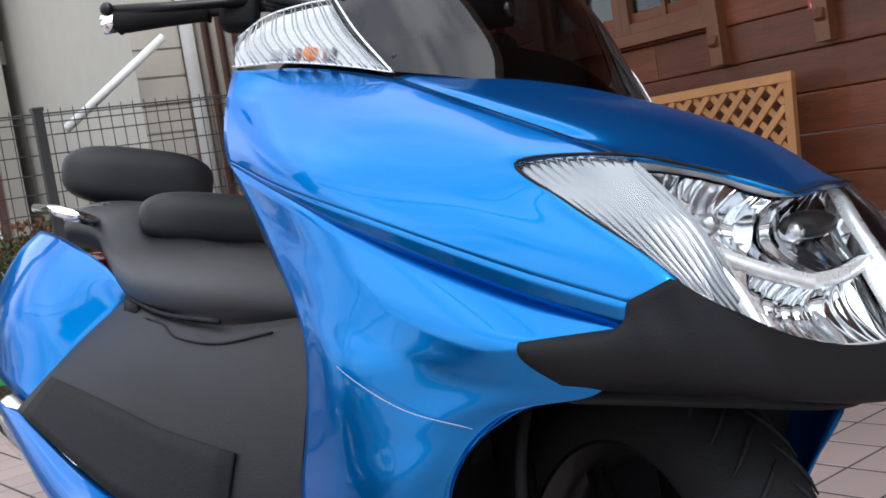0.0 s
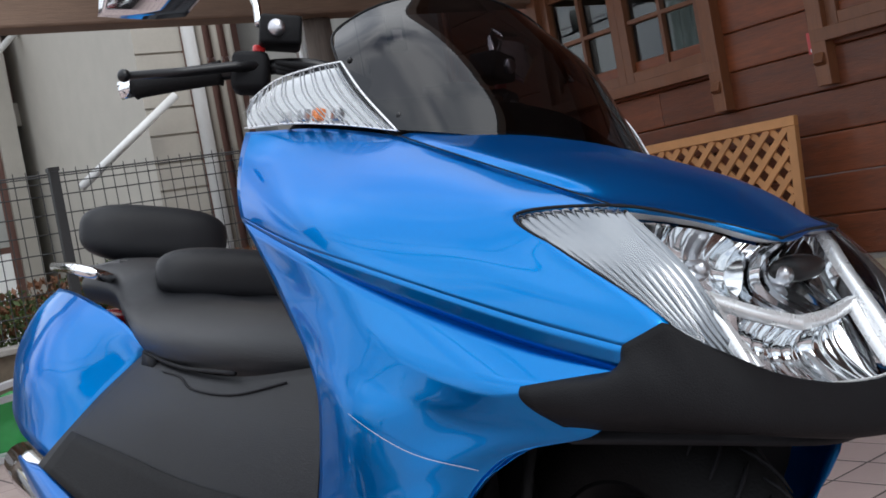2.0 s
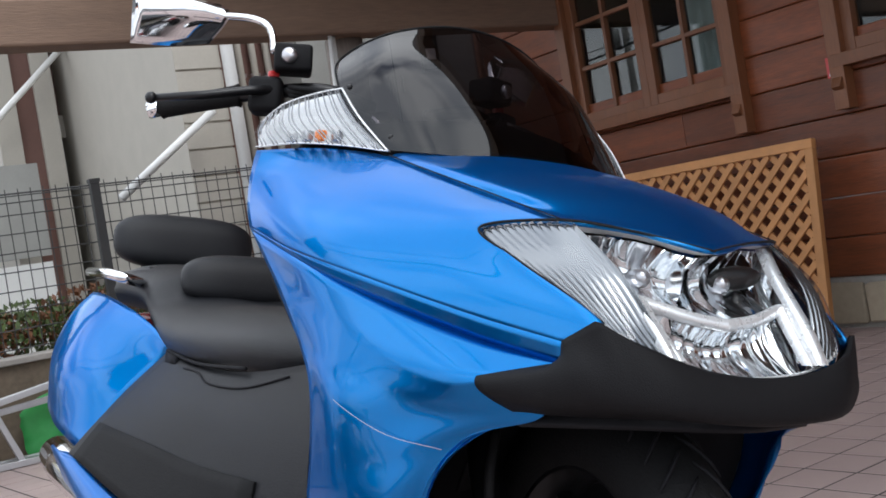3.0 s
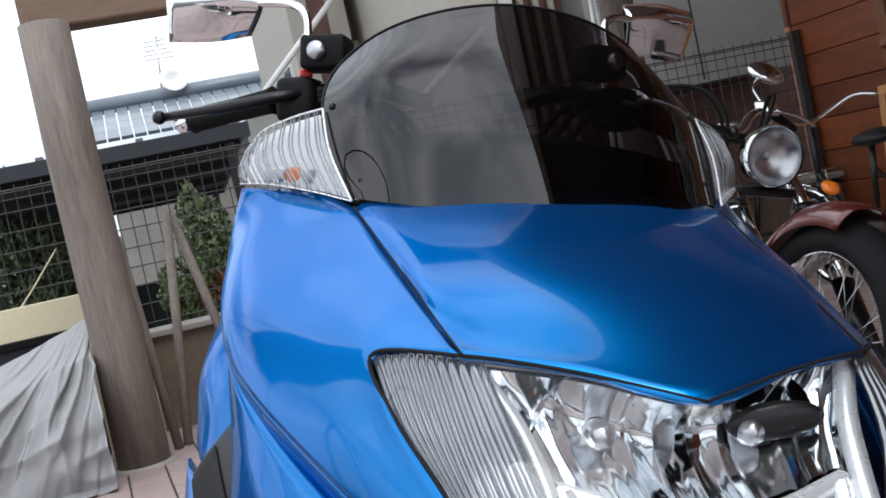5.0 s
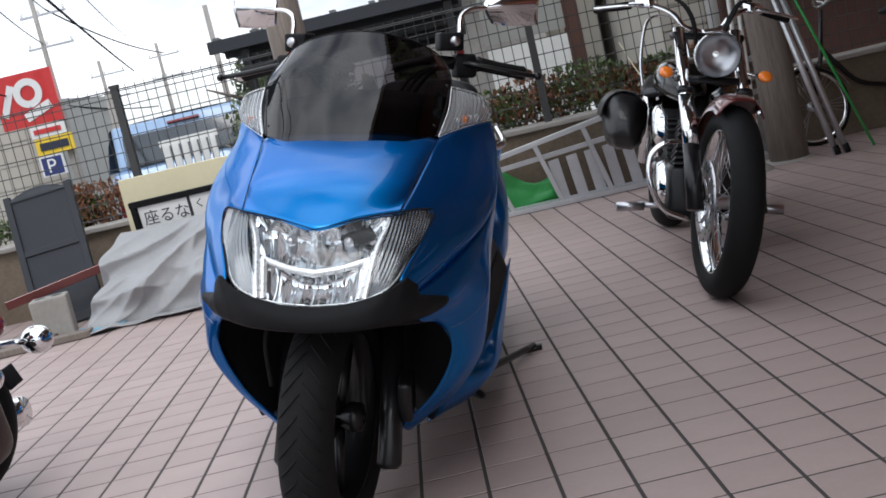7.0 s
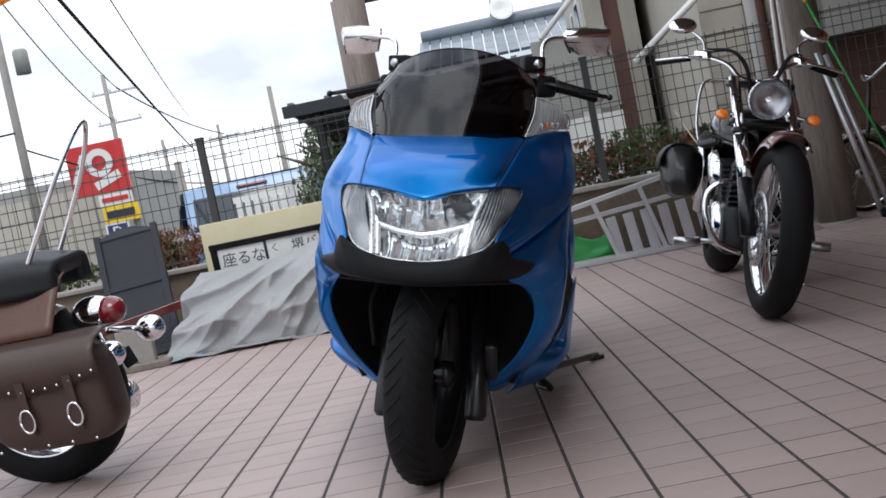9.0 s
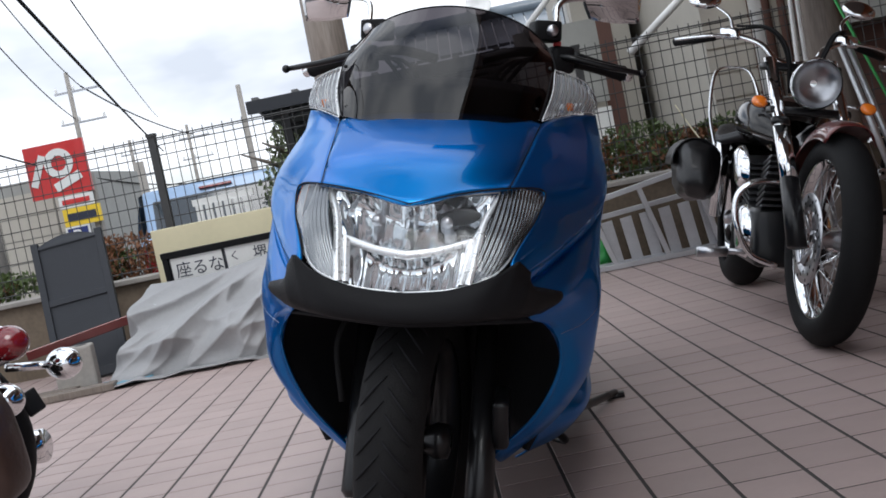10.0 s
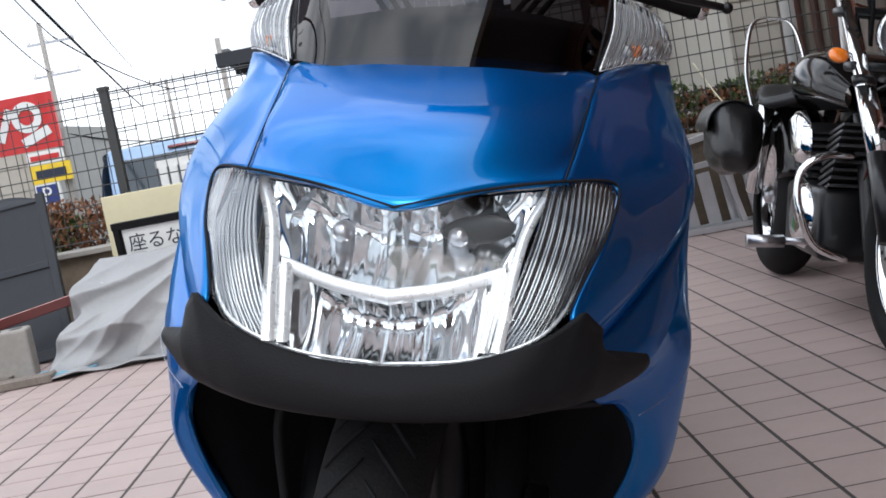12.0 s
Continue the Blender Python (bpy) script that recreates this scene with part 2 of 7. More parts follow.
# ---- mesh helpers ----
def part(name, bm, material, parent=None, label="", smooth=True, thick=0.0, bevel=0.0):
    me = bpy.data.meshes.new(name)
    bm.normal_update()
    bm.to_mesh(me)
    bm.free()
    for p in me.polygons:
        p.use_smooth = smooth
    me.materials.append(material)
    ob = new(name, me)
    if parent:
        ob.parent = parent
    if label:
        tagged(ob, label)
    if thick:
        md = ob.modifiers.new("thickness", "SOLIDIFY")
        md.thickness, md.offset = thick, -1
    if bevel:
        md = ob.modifiers.new("edges", "BEVEL")
        md.width, md.segments, md.limit_method, md.angle_limit = bevel, 2, "ANGLE", radians(35)
    return ob


def thing(name, m, label, category, group=""):
    ob = new(name)
    ob.matrix_world = m
    ob.empty_display_size = 0.1
    return tagged(ob, label, category, group)


def setting(ob, label, category):
    return tagged(ob, label, category, "", "structure")


def spline(pts, n):
    """n points on a smooth curve through the given ones."""
    p = [Vector(q) for q in pts]
    if len(p) == 2:
        return [p[0].lerp(p[1], i / (n - 1)) for i in range(n)]
    out = []
    for i in range(n):
        s = i / (n - 1) * (len(p) - 1)
        k = min(int(s), len(p) - 2)
        u = s - k
        a = p[k - 1] if k else p[0] * 2 - p[1]
        d = p[k + 2] if k + 2 < len(p) else p[-1] * 2 - p[-2]
        b, c = p[k], p[k + 1]
        out.append(0.5 * (2 * b + (c - a) * u + (2 * a - 5 * b + 4 * c - d) * u * u + (3 * b - a - 3 * c + d) * u ** 3))
    return out


def sheet(bm, rows, close=False):
    vs = [[bm.verts.new(q) for q in r] for r in rows]
    for a, b in zip(vs, vs[1:]):
        for i in range(len(a) - (0 if close else 1)):
            j = (i + 1) % len(a)
            bm.faces.new((a[i], a[j], b[j], b[i]))
    return vs


def flip_x(curves, side):
    return [[(x * side, y, z) for x, y, z in c] for c in curves]


def patch(curves, nu=24, nv=18, side=1, creased=0):
    """A smooth surface through curves given for the rider's right, the first few joined by straight folds; side -1 mirrors it."""
    cs = [spline(c, nu) for c in flip_x(curves, side)]
    cols = [[a[i].lerp(b[i], k / 4) for a, b in zip(cs[:creased], cs[1:creased + 1]) for k in range(4)] + spline([c[i] for c in cs[creased:]], nv) for i in range(nu)]
    rows = [list(r) for r in zip(*cols)]
    if side < 0:
        rows.reverse()
    bm = bmesh.new()
    sheet(bm, rows)
    return bm


def tube(bm, pts, r, seg=10, n=0, caps=True):
    path = spline(pts, n) if n else [Vector(p) for p in pts]
    rows, up = [], None
    for i, p in enumerate(path):
        d = (path[min(i + 1, len(path) - 1)] - path[max(i - 1, 0)]).normalized()
        if up is None:
            up = d.orthogonal().normalized()
        up = (up - d * up.dot(d)).normalized()
        w = d.cross(up)
        rr = r[i] if isinstance(r, (list, tuple)) else r
        rows.append([p + (up * math.cos(k * math.tau / seg) + w * math.sin(k * math.tau / seg)) * rr for k in range(seg)])
    vs = sheet(bm, rows, True)
    if caps:
        bm.faces.new(list(reversed(vs[0])))
        bm.faces.new(vs[-1])
    return bm


def box(bm, c, s, m=None):
    r = bmesh.ops.create_cube(bm, size=1)
    bmesh.ops.scale(bm, vec=s, verts=r["verts"])
    if m:
        bmesh.ops.transform(bm, matrix=m, verts=r["verts"])
    bmesh.ops.translate(bm, vec=c, verts=r["verts"])
    return bm


def lathe(bm, prof, m=None, seg=32):
    """Turns (radius, height) pairs round the z axis."""
    rows = [[Vector((r * math.cos(k * math.tau / seg), r * math.sin(k * math.tau / seg), h)) for k in range(seg)] for r, h in prof]
    if m:
        rows = [[m @ q for q in r] for r in rows]
    sheet(bm, rows, True)
    return bm


def ball(bm, c, s, u=20, v=12, m=None):
    r = bmesh.ops.create_uvsphere(bm, u_segments=u, v_segments=v, radius=1)
    bmesh.ops.scale(bm, vec=s, verts=r["verts"])
    if m:
        bmesh.ops.transform(bm, matrix=m, verts=r["verts"])
    bmesh.ops.translate(bm, vec=c, verts=r["verts"])
    return bm


def B():
    return bmesh.new()


# ---- the terrace and what stands round it ----
bm = B()
box(bm, (0, 0, -0.60), (900, 900, 0.02))
setting(part("ground", bm, ASPHALT, smooth=False), "grey asphalt ground round the terrace", "ground")
T = 0.148
FX0, FX1, FY0, FY1 = -45, 26, -40, 38          # tile counts each way
GX, GY = 0.108, 0.032
bm = B()
box(bm, (GX + (FX0 + FX1) * T / 2, GY + (FY0 + FY1) * T / 2, -0.3), ((FX1 - FX0) * T, (FY1 - FY0) * T, 0.5976))
floor = setting(part("floor", bm, GROUT, smooth=False), "terrace of square pinkish tiles with dark joints", "floor")
floor.matrix_world = pose(0, 0, 0, 0, 0, 3.5)


def tile_mesh():
    """One tile: a flat top with a worn edge, joints wider along one way."""
    hx, hy, e = T / 2 - 0.0042, T / 2 - 0.0034, 0.001
    v = [(-hx, -hy, -0.008), (hx, -hy, -0.008), (hx, hy, -0.008), (-hx, hy, -0.008),
         (-hx, -hy, -e), (hx, -hy, -e), (hx, hy, -e), (-hx, hy, -e),
         (-hx + e, -hy + e, 0), (hx - e, -hy + e, 0), (hx - e, hy - e, 0), (-hx + e, hy - e, 0)]
    f = [(8, 9, 10, 11)] + [(a, (a + 1) % 4, 4 + (a + 1) % 4, 4 + a) for a in range(4)] + [(4 + a, 4 + (a + 1) % 4, 8 + (a + 1) % 4, 8 + a) for a in range(4)]
    return v, f


tv, tf = tile_mesh()
tile_data = bpy.data.meshes.new("tile")
tile_data.from_pydata(tv, [], tf)
tile_data.materials.append(TILE)
near_tiles, far_v, far_f = [], [], []
rng = random.Random(4)
for i in range(FX0, FX1):
    for j in range(FY0, FY1):
        x, y, dz = GX + (i + 0.5) * T, GY + (j + 0.5) * T, rng.uniform(-0.0004, 0.0004)
        if 0.15 < x < 1.75 and 0.0 < y < 4.0:
            near_tiles.append((x, y, dz))
        else:
            k = len(far_v)
            far_v += [(a + x, b + y, c + dz) for a, b, c in tv]
            far_f += [tuple(q + k for q in f) for f in tf]
me = bpy.data.meshes.new("tiles")
me.from_pydata(far_v, [], far_f)
me.materials.append(TILE)
rest = tagged(new("tiles", me), "pinkish square paving tiles with dark joints", "", "", "stuff")
rest.parent = floor

# low wall, planter and mesh fence along the back
bm = B()
box(bm, (0.2, 5.32, 0.15), (13.2, 0.28, 0.62))
setting(part("planter_wall", bm, WEATHERED, smooth=False, bevel=0.01), "weathered brown low planter wall at the terrace edge", "wall")
bm = B()
box(bm, (0.2, 5.30, 0.47), (13.2, 0.32, 0.03))
setting(part("wall_coping", bm, CONCRETE, smooth=False, bevel=0.006), "grey concrete coping on the planter wall", "wall")


def mesh_panel(x0, x1, y, z0, z1, parent):
    v, f = [], []

    def bar(a, b, w):
        k = len(v)
        d = (Vector(b) - Vector(a)).normalized()
        s = d.orthogonal().normalized() * w
        t = d.cross(s)
        for p in (Vector(a), Vector(b)):
            v.extend(tuple(p + q) for q in (s + t, s - t, -s - t, -s + t))
        f.extend((k + i, k + (i + 1) % 4, k + 4 + (i + 1) % 4, k + 4 + i) for i in range(4))

    nx = max(2, round((x1 - x0) / 0.062))
    for i in range(nx + 1):
        x = x0 + (x1 - x0) * i / nx
        bar((x, y, z0), (x, y, z1 + 0.025), 0.0019)
    for k in range(9):
        z = z0 + 0.02 + k * (z1 - z0 - 0.03) / 8
        bar((x0, y - 0.004, z), (x1, y - 0.004, z), 0.0022)
    bar((x0, y - 0.02, z1 - 0.045), (x1, y - 0.02, z1 - 0.045), 0.0022)
    bar((x0, y - 0.02, z1), (x1, y - 0.02, z1), 0.003)
    data = bpy.data.meshes.new("mesh_panel")
    data.from_pydata(v, [], f)
    data.materials.append(FENCE)
    ob = new("mesh_panel", data)
    ob.parent = parent
    return tagged(ob, "welded wire mesh panel", "", "", "stuff")


fence = thing("mesh_fence", pose(0, 0, 0), "dark welded wire mesh fence on the low wall", "fence")
posts_x = [-6.3, -4.27, -1.66, 0.95, 3.56, 6.6]
for a, b in zip(posts_x, posts_x[1:]):
    mesh_panel(a, b, 5.33, 0.50, 1.29, fence)
for x in posts_x:
    bm = B()
    box(bm, (x, 5.30, 0.88), (0.045, 0.045, 0.84))
    box(bm, (x, 5.30, 1.31), (0.055, 0.055, 0.02))
    part("post", bm, FENCE, fence, smooth=False)


def round_post(x, y, z, r):
    th = thing("timber_post", pose(x, y, 0), "round weathered grey timber post carrying the roof", "post", "roof posts")
    b = B()
    tube(b, [(0, 0, 0), (0.003, 0, z * 0.3), (-0.004, 0.003, z * 0.7), (0, 0, z)], [r * 1.04, r, r * 0.98, r * 0.96], 24)
    part("shaft", b, WOOD_GREY, th)
    b = B()
    lathe(b, [(0, 0.012), (r * 1.25, 0.012), (r * 1.3, 0.0), (r * 1.3, -0.02)], seg=24)
    part("foot_plate", b, CONCRETE, th)
    return th


round_post(-0.385, 4.44, 1.85, 0.105)
round_post(2.20, 4.67, 1.85, 0.105)
bm = B()
box(bm, (1.9, 4.555, 1.945), (4.75, 0.15, 0.21))
setting(part("roof_beam", bm, WOOD_BEAM, smooth=False, bevel=0.012), "weathered timber roof beam on the posts", "beam")
bm = B()
box(bm, (1.22, 0.16, 2.98), (0.12, 9.2, 0.16))
setting(part("roof_beam_side", bm, WOOD_BEAM, smooth=False, bevel=0.012), "weathered timber edge beam of the roof", "beam")
for y in (-1.75, 4.555):
    bm = B()
    box(bm, (1.22 if y > 1 else 3.5, y, 2.48 if y > 1 else 1.45), (0.1, 0.1, 0.84 if y > 1 else 2.9))
    setting(part("roof_strut", bm, WOOD_BEAM, smooth=False, bevel=0.008), "timber strut carrying the roof edge", "beam")
# terrace roof; its unseen front run is lengthened to shade the right side
bm = B()
box(bm, (2.685, 0.16, 3.10), (3.03, 9.32, 0.08))
for k in range(8):
    box(bm, (2.72, -4.25 + k * 1.25, 3.035), (3.0, 0.06, 0.05))
setting(part("ceiling", bm, CEIL, smooth=False), "timber underside of the terrace roof", "ceiling")


# ---- the scooter ----
scooter = thing("scooter", pose(0, 0, 0, 0, 12.8, -3.88), "blue metallic maxi scooter with black trim leaning on its side stand", "scooter")


def slim(curve):
    return [(-0.2 + (x + 0.2) * 0.78, y, z) if x < -0.2 and z < 0.80 else (x, y, z) for x, y, z in curve]


# shared outlines, rider's right (x < 0), y back from the nose, z up
SEAM = [(-0.153, 0.468, 0.708), (-0.166, 0.57, 0.742), (-0.179, 0.685, 0.780), (-0.193, 0.805, 0.820), (-0.245, 0.915, 0.841), (-0.300, 1.019, 0.847)]
OUT1 = [(-0.207, 0.541, 0.702), (-0.252, 0.66, 0.745), (-0.296, 0.80, 0.781), (-0.308, 0.93, 0.808), (-0.314, 1.018, 0.818)]
OUT2 = [(-0.199, 0.475, 0.662), (-0.262, 0.61, 0.698), (-0.318, 0.77, 0.739), (-0.345, 0.90, 0.766), (-0.346, 1.012, 0.786)]
OUT3 = [(-0.165, 0.374, 0.598), (-0.238, 0.50, 0.634), (-0.318, 0.69, 0.688), (-0.352, 0.85, 0.725), (-0.352, 1.0, 0.756)]
CREASE = [(-0.185, 0.404, 0.579), (-0.240, 0.51, 0.606), (-0.320, 0.68, 0.655), (-0.352, 0.81, 0.688), (-0.352, 0.978, 0.732)]
GROOVE = [(-0.179, 0.406, 0.556), (-0.233, 0.52, 0.584), (-0.316, 0.69, 0.638), (-0.348, 0.81, 0.679), (-0.351, 0.972, 0.726)]
LOWER = [(-0.179, 0.405, 0.554), (-0.244, 0.484, 0.540), (-0.277, 0.545, 0.541), (-0.330, 0.70, 0.598), (-0.347, 0.885, 0.658)]
ARCHB = [(-0.226, 0.475, 0.521), (-0.274, 0.552, 0.521), (-0.333, 0.685, 0.552), (-0.340, 0.80, 0.578)]
ARCH2 = [(-0.207, 0.463, 0.502), (-0.268, 0.56, 0.500), (-0.337, 0.67, 0.510), (-0.341, 0.755, 0.525)]
ARCH3 = [(-0.240, 0.535, 0.475), (-0.292, 0.60, 0.452), (-0.332, 0.68, 0.440), (-0.335, 0.755, 0.445)]
ARCH4 = [(-0.262, 0.585, 0.405), (-0.295, 0.62, 0.380), (-0.315, 0.69, 0.365), (-0.318, 0.785, 0.36)]
ARCH5 = [(-0.212, 0.61, 0.310), (-0.226, 0.64, 0.290), (-0.246, 0.72, 0.275), (-0.262, 0.82, 0.27)]
ARCH6 = [(-0.130, 0.63, 0.225), (-0.140, 0.67, 0.205), (-0.155, 0.75, 0.195), (-0.175, 0.84, 0.19)]
OUT1, OUT2, OUT3, CREASE, GROOVE, LOWER, ARCHB, ARCH2, ARCH3, ARCH4, ARCH5, ARCH6 = (slim(c) for c in (OUT1, OUT2, OUT3, CREASE, GROOVE, LOWER, ARCHB, ARCH2, ARCH3, ARCH4, ARCH5, ARCH6))
LENS_TOP = [(-0.207, 0.541, 0.702), (-0.153, 0.468, 0.708), (-0.08, 0.415, 0.699), (0, 0.376, 0.682)]
LENS_MID = [(-0.197, 0.475, 0.662), (-0.155, 0.405, 0.656), (-0.08, 0.362, 0.641), (0, 0.343, 0.630)]
LENS_LOW = [(-0.177, 0.420, 0.628), (-0.146, 0.364, 0.607), (-0.08, 0.328, 0.586), (0, 0.315, 0.577)]
LENS_END = [(-0.161, 0.376, 0.598), (-0.133, 0.340, 0.573), (-0.075, 0.314, 0.553), (0, 0.305, 0.545)]


def ease(curve, d, w):
    """Draws the middle of a nose curve back by d, fading out at half-width w."""
    return [(x, y + d * max(0, 1 - (x / w) ** 2), z) for x, y, z in curve]


LENS_END = [(x, y, z + 0.004 * max(0, 1 - (x / 0.16) ** 2)) for x, y, z in LENS_END]
LENS_TOP, LENS_MID, LENS_LOW, LENS_END = ease(LENS_TOP, 0.028, 0.153), ease(LENS_MID, 0.026, 0.16), ease(LENS_LOW, 0.034, 0.17), ease(LENS_END, 0.040, 0.165)


def cowl_skin(curves, nu, nv, side):
    """One even bulge between the first and last curve, easing into the shaped front and rear edges."""
    cs = [spline(c, nu) for c in flip_x(curves, side)]
    shaped = [spline([c[i] for c in cs], nv) for i in range(nu)]
    cols = []
    for i in range(nu):
        a, m, b = cs[0][i], cs[2][i], cs[-1][i]
        ctl = (a + b) * 0.5 + (m - (a + b) * 0.5) * 1.6
        w = max(0, 1 - i / (nu * 0.35)) ** 2
        col = []
        for k in range(nv):
            v = k / (nv - 1)
            p = a * (1 - v) ** 2 + ctl * 2 * v * (1 - v) + b * v * v
            col.append(p.lerp(shaped[i][k], w))
        cols.append(col)
    rows = [list(r) for r in zip(*cols)]
    if side < 0:
        rows.reverse()
    bm = bmesh.new()
    sheet(bm, rows)
    return bm


for side in (1, -1):
    part("side_cowl", cowl_skin([SEAM, OUT1, OUT2, OUT3, CREASE], 40, 30, side), BLUE, scooter, "glossy metallic blue side cowl", thick=0.004)
    part("cowl_groove", patch([CREASE, GROOVE], 30, 4, side), BLUE, scooter, thick=0.003)
    part("leg_shield", patch([GROOVE, LOWER] + [[(c[0][0] + 0.03 * q, c[0][1] - 0.05 * q, c[0][2])] + c for c, q in ((ARCHB, 1), (ARCH2, 0.4), (ARCH3, 0.1), (ARCH4, 0.1), (ARCH5, 0.1), (ARCH6, 0.1))], 40, 36, side, 2), BLUE, scooter, "blue lower cowl and leg shield round the wheel arch", thick=0.006)
    # seams and lips as dark gaps
    bm = B()
    tube(bm, flip_x([[(x, y - 0.002, z + 0.0008) for x, y, z in SEAM[:4]]], side)[0], 0.0009, 6, 24)
    part("seam_gap", bm, DARK, scooter)
    bm = B()
    tube(bm, flip_x([slim([(-0.341, 0.725, 0.525), (-0.336, 0.655, 0.5), (-0.302, 0.60, 0.476), (-0.254, 0.545, 0.465)])], side)[0], 0.00035, 6, 16)
    part("panel_line", bm, STEEL, scooter, "pale thin panel joint")
    # clear lens half and its dark gasket
    lens = part("headlamp_lens", patch([LENS_TOP, LENS_MID, LENS_LOW, LENS_END], 28, 20, side), LENS, scooter, "clear headlamp lens")
    lens.visible_shadow = False
    bm = B()
    edge = [LENS_TOP[3], LENS_TOP[2], LENS_TOP[1], LENS_TOP[0], LENS_MID[0], LENS_LOW[0], LENS_END[0]]
    tube(bm, flip_x([edge], side)[0], 0.0016, 6, 50)
    part("headlamp_gasket", bm, DARK, scooter)


def both(curve):
    return curve + [(-x, y, z) for x, y, z in curve[-2::-1]]


# matt black trim that wraps from the nose to each cowl's point
TRIM0 = [(-0.236, 0.484, 0.541), (-0.181, 0.406, 0.556), (-0.187, 0.404, 0.580), (-0.172, 0.376, 0.599), (-0.133, 0.338, 0.573), (-0.075, 0.311, 0.552), (0, 0.301, 0.544)]
TRIM1 = [(-0.238, 0.482, 0.535), (-0.208, 0.428, 0.543), (-0.183, 0.380, 0.553), (-0.155, 0.340, 0.554), (-0.115, 0.298, 0.547), (-0.062, 0.272, 0.538), (0, 0.262, 0.533)]
TRIM2 = [(-0.228, 0.474, 0.520), (-0.200, 0.422, 0.517), (-0.174, 0.375, 0.518), (-0.146, 0.334, 0.514), (-0.108, 0.295, 0.508), (-0.058, 0.272, 0.502), (0, 0.264, 0.499)]
TRIM3 = [(-0.205, 0.464, 0.500), (-0.186, 0.432, 0.497), (-0.162, 0.390, 0.494), (-0.135, 0.352, 0.491), (-0.100, 0.320, 0.488), (-0.053, 0.302, 0.485), (0, 0.296, 0.483)]


def lift(curve, d):
    return [(x, y, z + d * max(0, 1 - (x / 0.2) ** 2)) for x, y, z in curve]


TRIM2, TRIM3 = [(x, y, z + 0.007) for x, y, z in TRIM2], [(x, y, z + 0.014) for x, y, z in TRIM3]
TRIM0, TRIM1, TRIM2, TRIM3 = lift(ease(TRIM0, 0.040, 0.165), 0.004), lift(ease(TRIM1, 0.066, 0.18), -0.006), lift(ease(TRIM2, 0.066, 0.18), 0.004), lift(ease(TRIM3, 0.054, 0.18), 0.016)


def cornered(curve):
    """Straight runs along the wing, a smooth sweep round the nose, and the same mirrored."""
    p = [Vector(q) for q in curve]
    wing = [p[k].lerp(p[k + 1], i / 6) for k in range(3) for i in range(6)]
    nose = spline(both(curve[3:]), 61)
    return wing + nose + [Vector((-q.x, q.y, q.z)) for q in reversed(wing)]


bm = B()
lines = [cornered(c) for c in (TRIM0, TRIM1, TRIM2, TRIM3)]
sheet(bm, [list(q) for q in zip(*[spline([c[i] for c in lines], 22) for i in range(len(lines[0]))])])
part("bumper_trim", bm, BLACK_PLASTIC, scooter, "matt black nose trim below the headlamp", thick=0.006)
H1 = [(-0.166, 0.57, 0.742), (-0.150, 0.545, 0.746), (-0.08, 0.517, 0.751), (0, 0.505, 0.752)]
H2 = [(-0.179, 0.685, 0.780), (-0.158, 0.67, 0.788), (-0.08, 0.647, 0.797), (0, 0.64, 0.799)]
H3 = [(-0.193, 0.805, 0.820), (-0.165, 0.80, 0.828), (-0.08, 0.785, 0.837), (0, 0.78, 0.839)]
part("hood", patch([both(c) for c in (LENS_TOP[1:], H1, H2, H3)], 56, 24), BLUE, scooter, "metallic blue front hood", thick=0.004)
# headlamp inside
part("headlamp_housing", patch([[(x * 0.96, y + 0.075, z - 0.01) for x, y, z in LENS_TOP] + [(-x * 0.96, y + 0.075, z - 0.01) for x, y, z in LENS_TOP[2::-1]],
                                           [(x * 0.96, y + 0.085, z) for x, y, z in LENS_LOW] + [(-x * 0.96, y + 0.085, z) for x, y, z in LENS_LOW[2::-1]],
                                           [(x * 0.96, y + 0.06, z + 0.004) for x, y, z in LENS_END] + [(-x * 0.96, y + 0.06, z + 0.004) for x, y, z in LENS_END[2::-1]]], 40, 12), REFLECTOR, scooter, "bright headlamp housing")


def fluted(outline, depth, count, name, amp, n_rows=10):
    """A reflector shell between a top and a bottom curve, bowed back and pleated upright."""
    top, bot = outline
    n = count * 4 + 1
    a, b = spline(top, n), spline(bot, n)
    rows = []
    for k in range(n_rows):
        v = k / (n_rows - 1)
        row = []
        for i in range(n):
            u = i / (n - 1)
            p = a[i].lerp(b[i], v)
            bow = depth * (1 - (2 * u - 1) ** 2) * (1 - (2 * v - 1) ** 2)
            p.y += bow + amp * abs(math.sin(u * count * math.pi)) * (0.6 + 0.7 * math.sin(17.3 * math.floor(u * count) + 3.1 * math.floor(v * 4)) ** 2) + 0.003 * math.sin(2.3 * math.floor(u * count))
            row.append(p)
        rows.append(row)
    bm = B()
    sheet(bm, rows)
    return part(name, bm, REFLECTOR, scooter, "bright pleated reflector")


